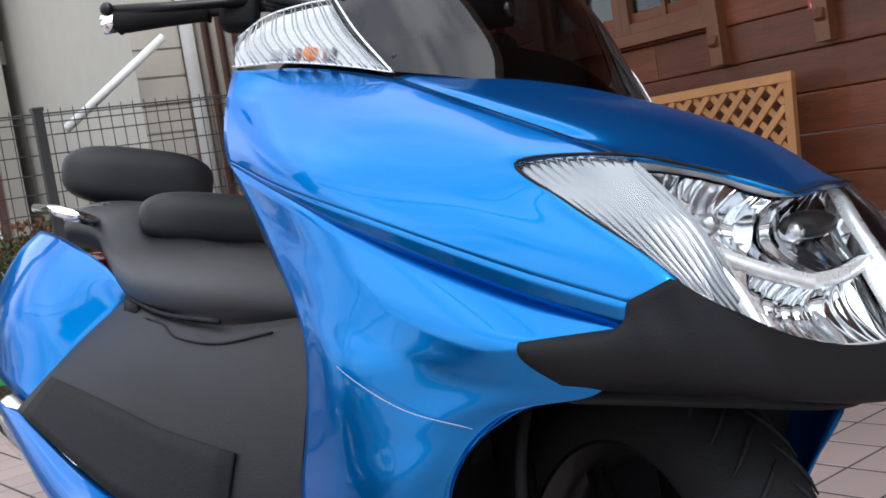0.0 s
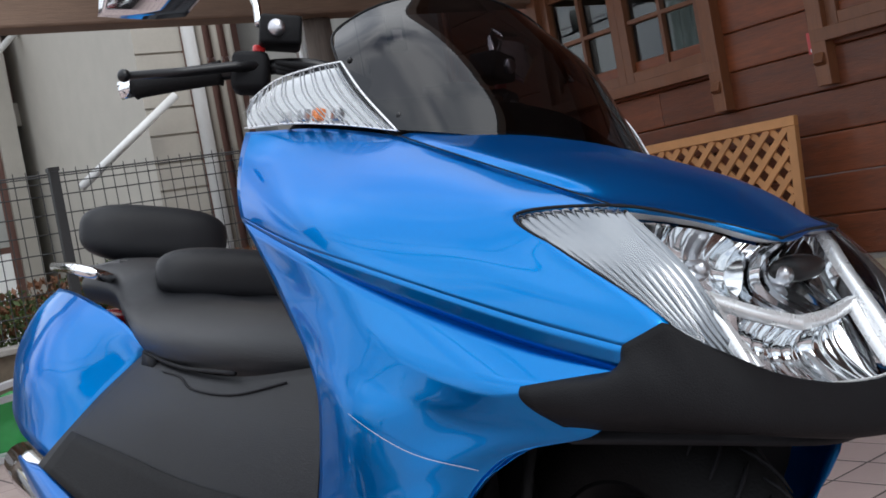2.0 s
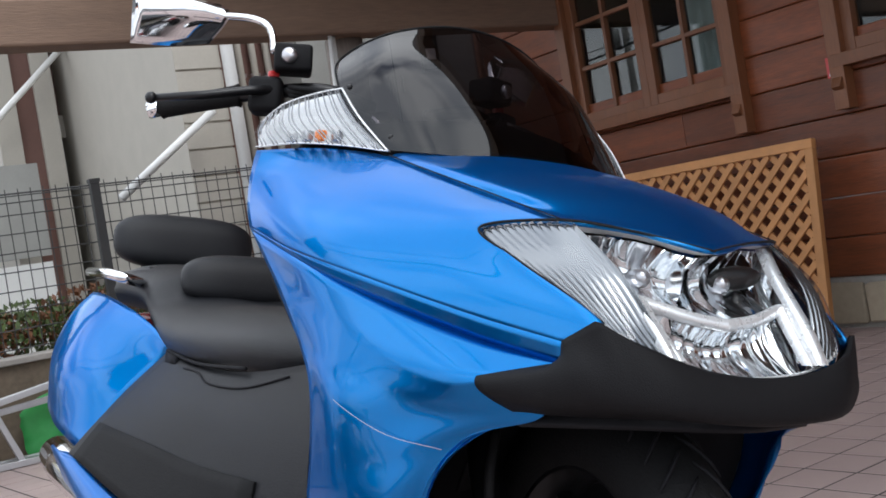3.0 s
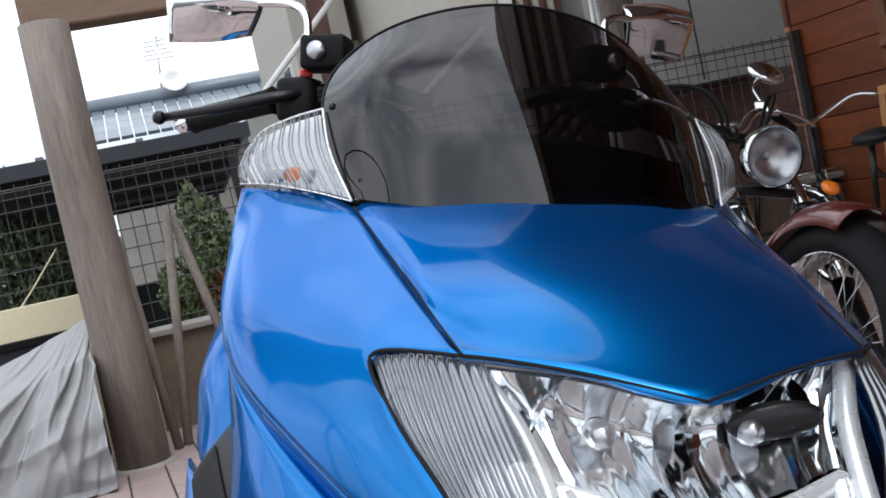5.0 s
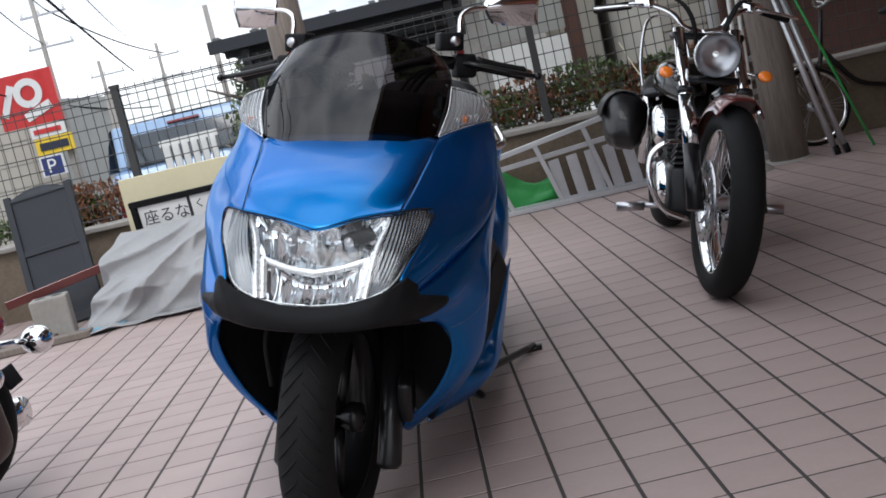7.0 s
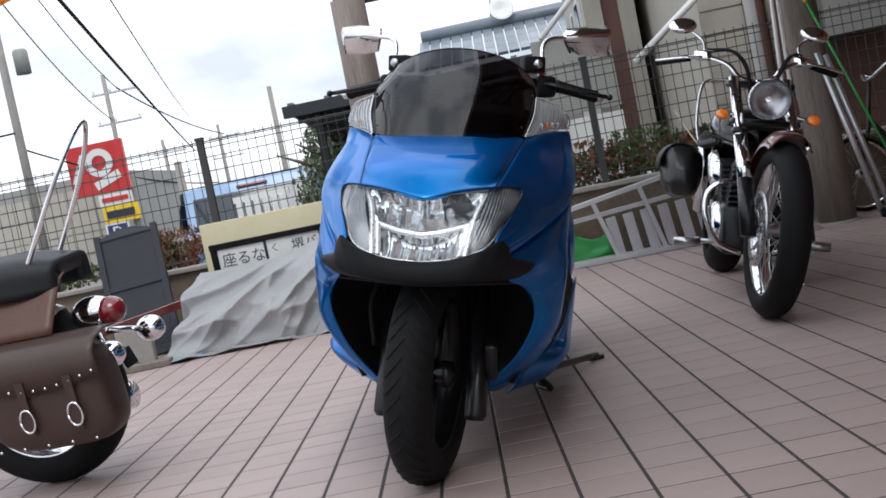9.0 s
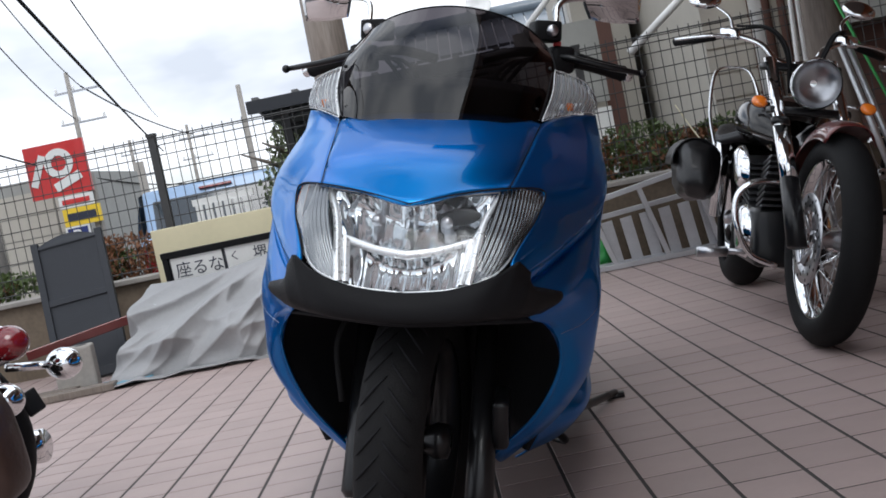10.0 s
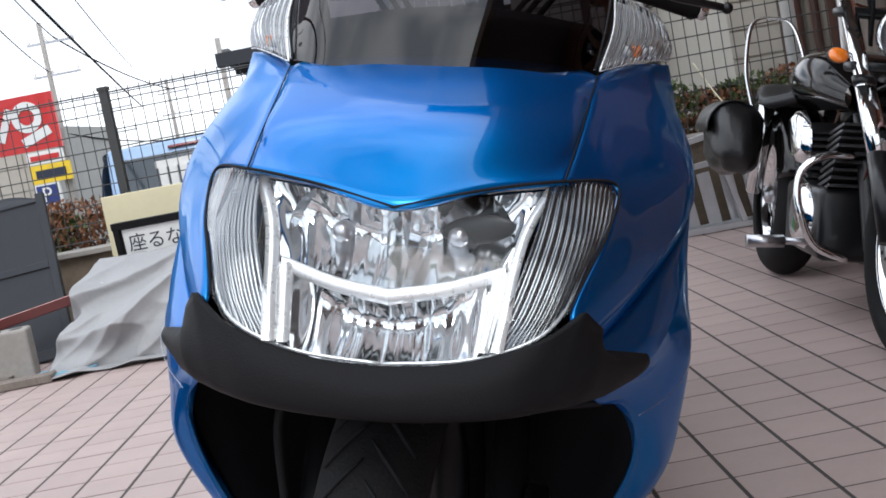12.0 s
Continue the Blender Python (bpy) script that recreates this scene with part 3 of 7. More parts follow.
fluted(([(-0.142, 0.472, 0.698), (-0.07, 0.424, 0.690), (0, 0.400, 0.676), (0.07, 0.424, 0.690), (0.142, 0.472, 0.698)],
        [(-0.112, 0.414, 0.630), (-0.055, 0.384, 0.617), (0, 0.372, 0.608), (0.055, 0.384, 0.617), (0.112, 0.414, 0.630)]), 0.050, 16, "upper_reflector", 0.0016)
for x in (-0.056, 0.056):
    bm = B()
    rows = []
    for q in range(9):
        rad = 0.010 + 0.042 * q / 8
        row = []
        for k in range(72):
            a = k * math.tau / 72
            px = rad * math.cos(a)
            row.append(Vector((x + px, 0.470 - 0.042 * (rad / 0.052) ** 2 + 0.16 * abs(x + px) - 0.009 + 0.0014 * abs(math.sin(px * 520)), min(0.698, 0.652 + 0.92 * rad * math.sin(a)))))
        rows.append(row)
    sheet(bm, rows, True)
    bowl = part("upper_reflector_bowl", bm, REFLECTOR, scooter, "round pleated reflector bowl")
    bm = B()
    lathe(bm, [(0.0105, 0.0), (0.0105, 0.016), (0.007, 0.022), (0, 0.023)], pose(x, 0.468, 0.652, 90), 18)
    part("bulb_cap", bm, STEEL, bowl)
fluted(([(-0.099, 0.398, 0.620), (-0.045, 0.372, 0.604), (0, 0.362, 0.597), (0.045, 0.372, 0.604), (0.099, 0.398, 0.620)],
        [(-0.094, 0.348, 0.558), (-0.045, 0.331, 0.547), (0, 0.325, 0.541), (0.045, 0.331, 0.547), (0.094, 0.348, 0.558)]), 0.035, 14, "lower_reflector", 0.0030)
# inner copy of the lens shape that the position lamps follow
skin_cs = [spline(c, 60) for c in (LENS_TOP, LENS_MID, LENS_LOW, LENS_END)]
skin = [spline([c[i] for c in skin_cs], 13) for i in range(60)]
# roof of the lamp box, and a dark oval added to darken one upper bowl
part("lamp_box_roof", patch([[(x * 0.985, y + 0.004, z - 0.003) for x, y, z in both(LENS_TOP[1:])], ease([(-0.142, 0.476, 0.700), (-0.07, 0.428, 0.693), (0, 0.404, 0.680), (0.07, 0.428, 0.693), (0.142, 0.476, 0.700)], 0.028, 0.16)], 40, 4), PALE_GREY, scooter, "grey roof of the lamp box")
bm = B()
ball(bm, (0.074, 0.430, 0.660), (0.036, 0.006, 0.014), 24, 12, Matrix.Rotation(radians(-8), 4, "Y"))
part("beam_shade", bm, BLACK_METAL, scooter, "dark oval added to darken one reflector bowl")
for side in (1, -1):
    fx = lambda c: flip_x([c], side)[0]
    # ribbed position lamp at each side
    n = 12
    rows = []
    for k in range(13):
        v = k / 12
        end = 0.40 + 0.24 * v
        line = [c_[k] for c_ in skin]
        row = []
        for i in range(n * 4 + 1):
            q = i / (n * 4) * end * (len(line) - 1)
            j = min(int(q), len(line) - 2)
            p = line[j].lerp(line[j + 1], q - j)
            row.append(Vector((p.x * side, p.y + 0.006 + 0.0065 * abs(math.sin(i / 4 * math.pi)), p.z)))
        rows.append(row)
    bm = B()
    sheet(bm, rows)
    part("position_lamp", bm, RIBBED, scooter, "ribbed bright position lamp")
    # flat silver frame of the low beams and the blade beside it
    bm = B()

    def strip(pts, w0, w1, n=16, flat=(0, 0, 1)):
        line = spline(fx(pts), n)
        up = Vector(flat)
        rows_ = [[p - up * q * (w0 + (w1 - w0) * i / (n - 1)) * 0.5 + Vector((0, d, 0)) for i, p in enumerate(line)] for q, d in ((-1, 0.012), (-1, 0), (1, 0), (1, 0.012))]
        sheet(bm, rows_ if side > 0 else rows_[::-1])

    strip([(0, 0.352, 0.603), (-0.05, 0.362, 0.611), (-0.103, 0.386, 0.626)], 0.013, 0.011)
    strip([(-0.099, 0.382, 0.628), (-0.095, 0.360, 0.600), (-0.088, 0.327, 0.565)], 0.014, 0.009, 14, (side, 0, 0))
    strip([(-0.142, 0.462, 0.701), (-0.122, 0.42, 0.668), (-0.112, 0.385, 0.636), (-0.106, 0.352, 0.600), (-0.100, 0.327, 0.566)], 0.010, 0.011, 18, (side, 0, 0))
    part("lamp_frame", bm, SILVER, scooter, "silver-white lamp frame")
    bm = B()
    tube(bm, fx([(x * 0.972, y + 0.008, z) for x, y, z in (LENS_TOP[1], LENS_TOP[0])]), 0.0026, 6, 12)
    tube(bm, fx([(x * 0.972, y + 0.008, z) for x, y, z in (LENS_TOP[0], LENS_MID[0], LENS_LOW[0], LENS_END[0], LENS_END[1], LENS_END[2], LENS_END[3])]), 0.0018, 6, 44)
    pil = fx([(-0.146, 0.464, 0.698), (-0.128, 0.422, 0.668), (-0.116, 0.387, 0.636), (-0.104, 0.347, 0.590), (-0.096, 0.327, 0.567)])
    cheek = B()
    sheet(cheek, [spline(pil, 16), spline([(x * 0.93, y + 0.075, z) for x, y, z in pil], 16)])
    part("lamp_cheek", cheek, REFLECTOR, scooter, "bright inner cheek of the lamp")
    part("lamp_border", bm, SILVER, scooter, "silver inner border of the lamp")

for o in scooter.children:
    if o.name.startswith(("upper_reflector", "lower_reflector", "lamp_frame", "lamp_cheek", "high_beam", "low_beam", "beam_shade")):
        for v in o.data.vertices:
            v.co.y += 0.028 * max(0, 1 - (v.co.x / 0.17) ** 2)

# windscreen
WS0 = [(-0.192, 0.812, 0.829), (-0.140, 0.757, 0.821), (-0.07, 0.727, 0.816), (0, 0.715, 0.815)]
WS1 = [(-0.212, 0.880, 0.885), (-0.155, 0.822, 0.893), (-0.08, 0.790, 0.898), (0, 0.780, 0.900)]
WS2 = [(-0.213, 0.938, 0.942), (-0.158, 0.890, 0.967), (-0.08, 0.863, 0.978), (0, 0.855, 0.981)]
WS3 = [(-0.190, 0.990, 0.990), (-0.142, 0.965, 1.026), (-0.075, 0.945, 1.048), (0, 0.938, 1.056)]
full = [c + [(-x, y, z) for x, y, z in c[2::-1]] for c in (WS0, WS1, WS2, WS3)]
screen = part("windscreen", patch(full, 48, 24), SMOKE, scooter, "dark smoked windscreen")
bm = B()
tube(bm, [c[0] for c in full] + list(full[3][1:-1]) + [c[-1] for c in reversed(full)], 0.0017, 6, 90)
part("screen_edge", bm, BLACK_PLASTIC, screen, "polished dark edge")
for x, y, z in ((-0.183, 0.822, 0.848), (0.183, 0.822, 0.848), (-0.205, 0.915, 0.932), (0.205, 0.915, 0.932)):
    bm = B()
    ball(bm, (x, y - 0.002, z), (0.0042, 0.003, 0.0042), 12, 8)
    part("screw", bm, BLACK_METAL, scooter)
# dark dash behind the screen and the gap below it
bm = patch([[(-0.190, 0.825, 0.825), (-0.09, 0.765, 0.818), (0, 0.75, 0.816), (0.09, 0.765, 0.818), (0.190, 0.825, 0.825)],
            [(-0.200, 0.905, 0.872), (-0.10, 0.855, 0.885), (0, 0.84, 0.888), (0.10, 0.855, 0.885), (0.200, 0.905, 0.872)],
            [(-0.200, 0.965, 0.885), (-0.09, 0.95, 0.90), (0, 0.945, 0.905), (0.09, 0.95, 0.90), (0.200, 0.965, 0.885)],
            [(-0.19, 1.08, 0.90), (-0.09, 1.08, 0.915), (0, 1.08, 0.92), (0.09, 1.08, 0.915), (0.19, 1.08, 0.90)],
            [(-0.22, 1.15, 0.84), (-0.1, 1.17, 0.84), (0, 1.18, 0.84), (0.1, 1.17, 0.84), (0.22, 1.15, 0.84)]], 24, 16)
part("dashboard", bm, DARK, scooter, "dark dashboard cowl", thick=0.004)
for side in (1, -1):
    fx = lambda c: flip_x([c], side)[0]
    # turn signal: clear ribbed lens over an amber lamp
    SB = [(-0.195, 0.803, 0.826), (-0.232, 0.862, 0.838), (-0.272, 0.935, 0.848), (-0.302, 1.019, 0.852)]
    SM = [(-0.212, 0.862, 0.880), (-0.250, 0.905, 0.882), (-0.285, 0.962, 0.878), (-0.305, 1.022, 0.868)]
    ST = [(-0.215, 0.918, 0.930), (-0.246, 0.940, 0.922), (-0.278, 0.975, 0.909), (-0.297, 1.015, 0.888)]
    sig = part("turn_signal", patch([SB, SM, ST], 40, 16, side), LENS, scooter, "clear ribbed front turn signal")
    sig.visible_shadow = False
    for k in range(19):
        u = (k + 1) / 20
        a, m2, b = (Vector(spline(fx(c), 33)[round(u * 32)]) for c in (SB, SM, ST))
        bm = B()
        tube(bm, [a, m2, b], 0.001, 6, 8)
        part("rib", bm, RIBBED, sig)
    bm = patch([[(x + 0.008, y + 0.008, z + 0.001) for x, y, z in SB], [(x + 0.012, y + 0.012, z) for x, y, z in SM], [(x + 0.008, y + 0.010, z - 0.003) for x, y, z in ST]], 20, 10, side)
    part("reflector", bm, PALE_GREY, sig, "pale grey reflector")
    for u, m2 in ((0.34, STEEL), (0.46, AMBER), (0.57, STEEL), (0.68, PALE_GREY)):
        a, m3 = (spline(fx(c), 33)[round(u * 32)] for c in (SB, SM))
        bm = B()
        box(bm, a.lerp(m3, 0.38) + Vector((0.009 * side, 0.008, 0)), (0.014, 0.016, 0.016))
        part("bulb", bm, m2, sig, "amber bulb" if m2 is AMBER else "", bevel=0.003)
    # closing cap between the signal and the cowl
    bm = B()
    tube(bm, fx(SB), 0.0009, 6, 24)
    tube(bm, fx(ST), 0.001, 6, 24)
    tube(bm, fx([SB[0], SM[0], ST[0]]), 0.0014, 6, 16)
    part("signal_rim", bm, SILVER, scooter, "pale signal rim")
    # handlebar half
    bm = B()
    tube(bm, fx([(-0.05, 1.17, 0.97), (-0.14, 1.18, 0.99), (-0.25, 1.25, 0.98), (-0.372, 1.32, 0.955)]), 0.0115, 12, 20)
    part("handlebar", bm, BLACK_METAL, scooter)
    bm = B()
    tube(bm, fx([(-0.255, 1.252, 0.979), (-0.262, 1.256, 0.978), (-0.31, 1.284, 0.967), (-0.362, 1.314, 0.956), (-0.366, 1.317, 0.955)]), [0.02, 0.0175, 0.0165, 0.0175, 0.019], 14)
    part("grip", bm, RUBBER, scooter, "black rubber grip")
    bm = B()
    tube(bm, fx([(-0.366, 1.317, 0.955), (-0.385, 1.328, 0.950)]), 0.014, 14)
    part("bar_end", bm, CHROME, scooter, "chrome bar end")
    bm = B()
    tube(bm, fx([(-0.205, 1.195, 0.985), (-0.26, 1.192, 0.975), (-0.33, 1.205, 0.960), (-0.405, 1.222, 0.948)]), [0.008, 0.0075, 0.007, 0.006], 8)
    ball(bm, fx([(-0.407, 1.222, 0.948)])[0], (0.0095, 0.0095, 0.0095), 12, 8)
    part("brake_lever", bm, BLACK_METAL, scooter)
    bm = B()
    box(bm, fx([(-0.188, 1.190, 1.035)])[0], (0.062, 0.055, 0.045), Matrix.Rotation(radians(-20 * side), 4, "Z"))
    cyl = part("brake_reservoir", bm, BLACK_PLASTIC, scooter, "black brake fluid reservoir", bevel=0.006)
    bm = B()
    lathe(bm, [(0, 0.004), (0.011, 0.004), (0.013, 0), (0.013, -0.004)], pose(-0.205 * side, 1.162, 1.035, 90, 0, -15 * side), 18)
    part("sight_glass", bm, STEEL, cyl)
    bm = B()
    box(bm, fx([(-0.222, 1.215, 0.975)])[0], (0.055, 0.05, 0.06), Matrix.Rotation(radians(-28 * side), 4, "Z"))
    part("switch_housing", bm, BLACK_PLASTIC, scooter, bevel=0.01)
    bm = B()
    box(bm, fx([(-0.215, 1.205, 1.010)])[0], (0.018, 0.012, 0.012))
    part("engine_switch", bm, RED_PAINT, scooter, "red engine stop switch", bevel=0.003)
    for r0 in (0, 0.018, 0.034):
        bm = B()
        tube(bm, fx([(-0.20, 1.17, 0.985 - r0 * 0.4), (-0.15 + r0, 1.09 + r0, 0.96), (-0.10 + r0, 1.08, 0.90), (-0.05, 1.1, 0.86)]), 0.0045, 8, 14)
        part("cable", bm, RUBBER, scooter)
    # mirror: chrome wedge on a bent chrome stalk
    bm = B()
    tube(bm, fx([(-0.212, 1.215, 1.05), (-0.214, 1.235, 1.095), (-0.236, 1.262, 1.115), (-0.282, 1.30, 1.122)]), 0.0062, 10, 16)
    part("mirror_stalk", bm, CHROME, scooter, "bent chrome mirror stalk")
    back = [fx(c) for c in ([(-0.408, 1.392, 1.156), (-0.345, 1.36, 1.158), (-0.275, 1.33, 1.148)], [(-0.405, 1.37, 1.135), (-0.33, 1.305, 1.128), (-0.268, 1.29, 1.120)], [(-0.403, 1.41, 1.082), (-0.34, 1.37, 1.079), (-0.285, 1.345, 1.086)])]
    bm = B()
    rows = [spline(c, 14) for c in back]
    cols = [spline([r[i] for r in rows], 10) for i in range(14)]
    sheet(bm, [list(r) for r in zip(*cols)] if side > 0 else list(reversed([list(r) for r in zip(*cols)])))
    shell = part("mirror", bm, CHROME, scooter, "chrome wedge-shaped mirror", thick=0.004)
    bm = B()
    sheet(bm, [spline(back[0], 10), spline([(p[0], p[1] + 0.03, p[2]) for p in fx([(-0.405, 1.375, 1.118), (-0.34, 1.335, 1.118), (-0.282, 1.31, 1.116)])], 10), spline(back[2], 10)])
    part("mirror_glass", bm, CHROME, shell, "mirror glass")

# front wheel, forks, arch
AX, AZ, WR = 0.585, 0.262, 0.262


def tyre_profile(r, w, rim, squash=0.9):
    out = []
    for k in range(19):
        a = -math.pi * 0.62 + k / 18 * math.pi * 1.24
        out.append((r - w * squash * 0.55 + w * squash * 0.55 * math.cos(a), w * 0.5 * math.sin(a) / 0.97))
    return [(rim, out[0][1] * 0.8)] + out + [(rim, out[-1][1] * 0.8)]


def wheel(parent, c, r, w, rim, tread, name="wheel", turn=0.0, spokes=0, rim_mat=CHROME, disc=0, seg=64, lean=0.0):
    """A wheel about the x axis under its own part: tyre, rim, hub, spokes or arms, disc."""
    m = Matrix.Translation(c) @ pose(0, 0, 0, 0, lean, turn) @ Matrix.Rotation(radians(90), 4, "Y")
    b = B()
    lathe(b, tyre_profile(r, w, rim), m, seg)
    wh = part(name, b, RUBBER, parent, "black rubber tyre on a wheel")
    if tread:
        b = B()
        for k in range(tread):
            a = k * math.tau / tread
            for s in (-1, 1):
                pts = []
                for q in range(5):
                    o, rr = s * w * (0.02 + 0.095 * q), r + 0.0006 - 0.0030 * (q * 0.55) ** 2.2
                    ang = a + q * 0.045 + (0.5 if s > 0 else 0) * math.tau / tread
                    pts.append(m @ Vector((rr * math.cos(ang), rr * math.sin(ang), o)))
                tube(b, pts, [0.0012, 0.0022, 0.0026, 0.0024, 0.001], 5)
        part("tread_groove", b, DARK, wh, "", True)
    b = B()
    lathe(b, [(rim - 0.004, -w * 0.36), (rim + 0.006, -w * 0.40), (rim + 0.004, -w * 0.33), (rim - 0.014, -w * 0.22), (rim - 0.016, w * 0.22), (rim + 0.004, w * 0.33), (rim + 0.006, w * 0.40), (rim - 0.004, w * 0.36)], m, seg)
    part("rim", b, rim_mat, wh, "bright wheel rim")
    b = B()
    lathe(b, [(0.012, -w * 0.55), (0.03, -w * 0.5), (0.032, -w * 0.3), (0.022, -w * 0.1), (0.022, w * 0.1), (0.032, w * 0.3), (0.03, w * 0.5), (0.012, w * 0.55)], m, 24)
    part("hub", b, STEEL if spokes else BLACK_METAL, wh)
    if spokes:
        for k in range(spokes):
            a = k * math.tau / spokes
            s = -1 if k % 2 else 1
            tw = 0.35 * (1 if k % 4 < 2 else -1)
            b = B()
            tube(b, [m @ Vector((0.03 * math.cos(a), 0.03 * math.sin(a), s * w * 0.32)), m @ Vector(((rim - 0.014) * math.cos(a + tw), (rim - 0.014) * math.sin(a + tw), s * w * 0.05))], 0.0013, 5)
            part("spoke", b, STEEL, wh)
    else:
        for k in range(5):
            a = k * math.tau / 5
            b = B()
            tube(b, [m @ Vector((0.025 * math.cos(a), 0.025 * math.sin(a), 0)), m @ Vector((rim * math.cos(a), rim * math.sin(a), 0))], [0.016, 0.011], 8)
            part("spoke", b, BLACK_METAL, wh)
    if disc:
        b = B()
        d = r * 0.43
        m = m @ Matrix.Diagonal((1, 1, disc, 1))
        for s in (1,):
            lathe(b, [(d * 0.62, w * 0.62), (d, w * 0.62), (d, w * 0.62 + 0.004), (d * 0.62, w * 0.62 + 0.004), (d * 0.62, w * 0.62)], m, 48)
        dk = part("brake_disc", b, STEEL, parent, "drilled steel brake disc")
        for k in range(6):
            a = k * math.tau / 6
            b = B()
            tube(b, [m @ Vector((0.03 * math.cos(a), 0.03 * math.sin(a), w * 0.5)), m @ Vector((d * 0.66 * math.cos(a + 0.5), d * 0.66 * math.sin(a + 0.5), w * 0.63))], 0.006, 6)
            part("disc_arm", b, STEEL, dk)
        b = B()
        for k in range(30):
            a, rr = k * math.tau / 30, d * (0.72 + 0.2 * (k % 3) / 2)
            lathe(b, [(0, w * 0.62 + 0.0045), (0.005, w * 0.62 + 0.0045), (0.005, w * 0.62 + 0.002)], m @ pose(rr * math.cos(a), rr * math.sin(a), 0), 8)
        tagged(part("disc_hole", b, DARK, dk), "drilled holes", "", "", "stuff")
    return wh


wheel(scooter, (0, AX, AZ), WR, 0.106, 0.178, 40, "front_wheel", -6, 0, BLACK_METAL, 0)
wheel(scooter, (0, AX + 1.55, 0.255), 0.255, 0.135, 0.165, 40, "rear_wheel", 0, 0, BLACK_METAL, 0)
for side in (1, -1):
    fx = lambda c: flip_x([c], side)[0]
    bm = B()
    tube(bm, fx([(-0.112, 0.700, 0.50), (-0.113, 0.690, 0.47)]), 0.024, 14)
    tube(bm, fx([(-0.110, 0.69, 0.47), (-0.109, 0.60, 0.22), (-0.109, 0.575, 0.165), (-0.109, 0.572, 0.155)]), [0.019, 0.025, 0.026, 0.018], 16)
    part("fork_leg", bm, BLACK_METAL, scooter, "black front fork leg")
# mudguard over the front wheel, inner arch walls
bm = B()
rows = []
for k in range(15):
    a = radians(68 + k * 6)
    rows.append([Vector((x, AX - (WR + 0.018 - abs(x) * 0.25) * math.cos(a), AZ + (WR + 0.018 - abs(x) * 0.25) * math.sin(a))) for x in (-0.07, -0.05, -0.02, 0.02, 0.05, 0.07)])
sheet(bm, rows)
part("front_mudguard", bm, DARK, scooter, "black front mudguard", thick=0.004)
bm = patch([[(-0.24, 0.60, 0.50), (-0.12, 0.78, 0.52), (0, 0.80, 0.53), (0.12, 0.78, 0.52), (0.24, 0.60, 0.50)],
            [(-0.27, 0.66, 0.40), (-0.13, 0.88, 0.40), (0, 0.90, 0.40), (0.13, 0.88, 0.40), (0.27, 0.66, 0.40)],
            [(-0.19, 0.70, 0.22), (-0.1, 0.90, 0.22), (0, 0.92, 0.22), (0.1, 0.90, 0.22), (0.19, 0.70, 0.22)]], 24, 10)
part("wheel_arch_liner", bm, DARK, scooter, "black liner behind the front wheel", thick=0.01)
bm = patch([[(-0.20, 0.46, 0.50), (-0.1, 0.40, 0.50), (0, 0.36, 0.50), (0.1, 0.40, 0.50), (0.20, 0.46, 0.50)],
            [(-0.22, 0.56, 0.52), (-0.11, 0.55, 0.56), (0, 0.55, 0.57), (0.11, 0.55, 0.56), (0.22, 0.56, 0.52)],
            [(-0.24, 0.66, 0.50), (-0.12, 0.80, 0.50), (0, 0.82, 0.50), (0.12, 0.80, 0.50), (0.24, 0.66, 0.50)]], 24, 10)
part("wheel_arch_roof", bm, DARK, scooter, "black wheel arch roof", thick=0.006)
# bracket and brake parts seen through the arch
bm = B()
box(bm, (0.142, 0.62, 0.30), (0.03, 0.07, 0.10), Matrix.Rotation(radians(20), 4, "X"))
part("brake_caliper", bm, BLACK_METAL, scooter, bevel=0.01)
bm = B()
tube(bm, [(-0.13, 0.62, 0.48), (-0.15, 0.60, 0.42), (-0.14, 0.60, 0.32)], 0.006, 8, 12)
part("brake_hose", bm, RUBBER, scooter)

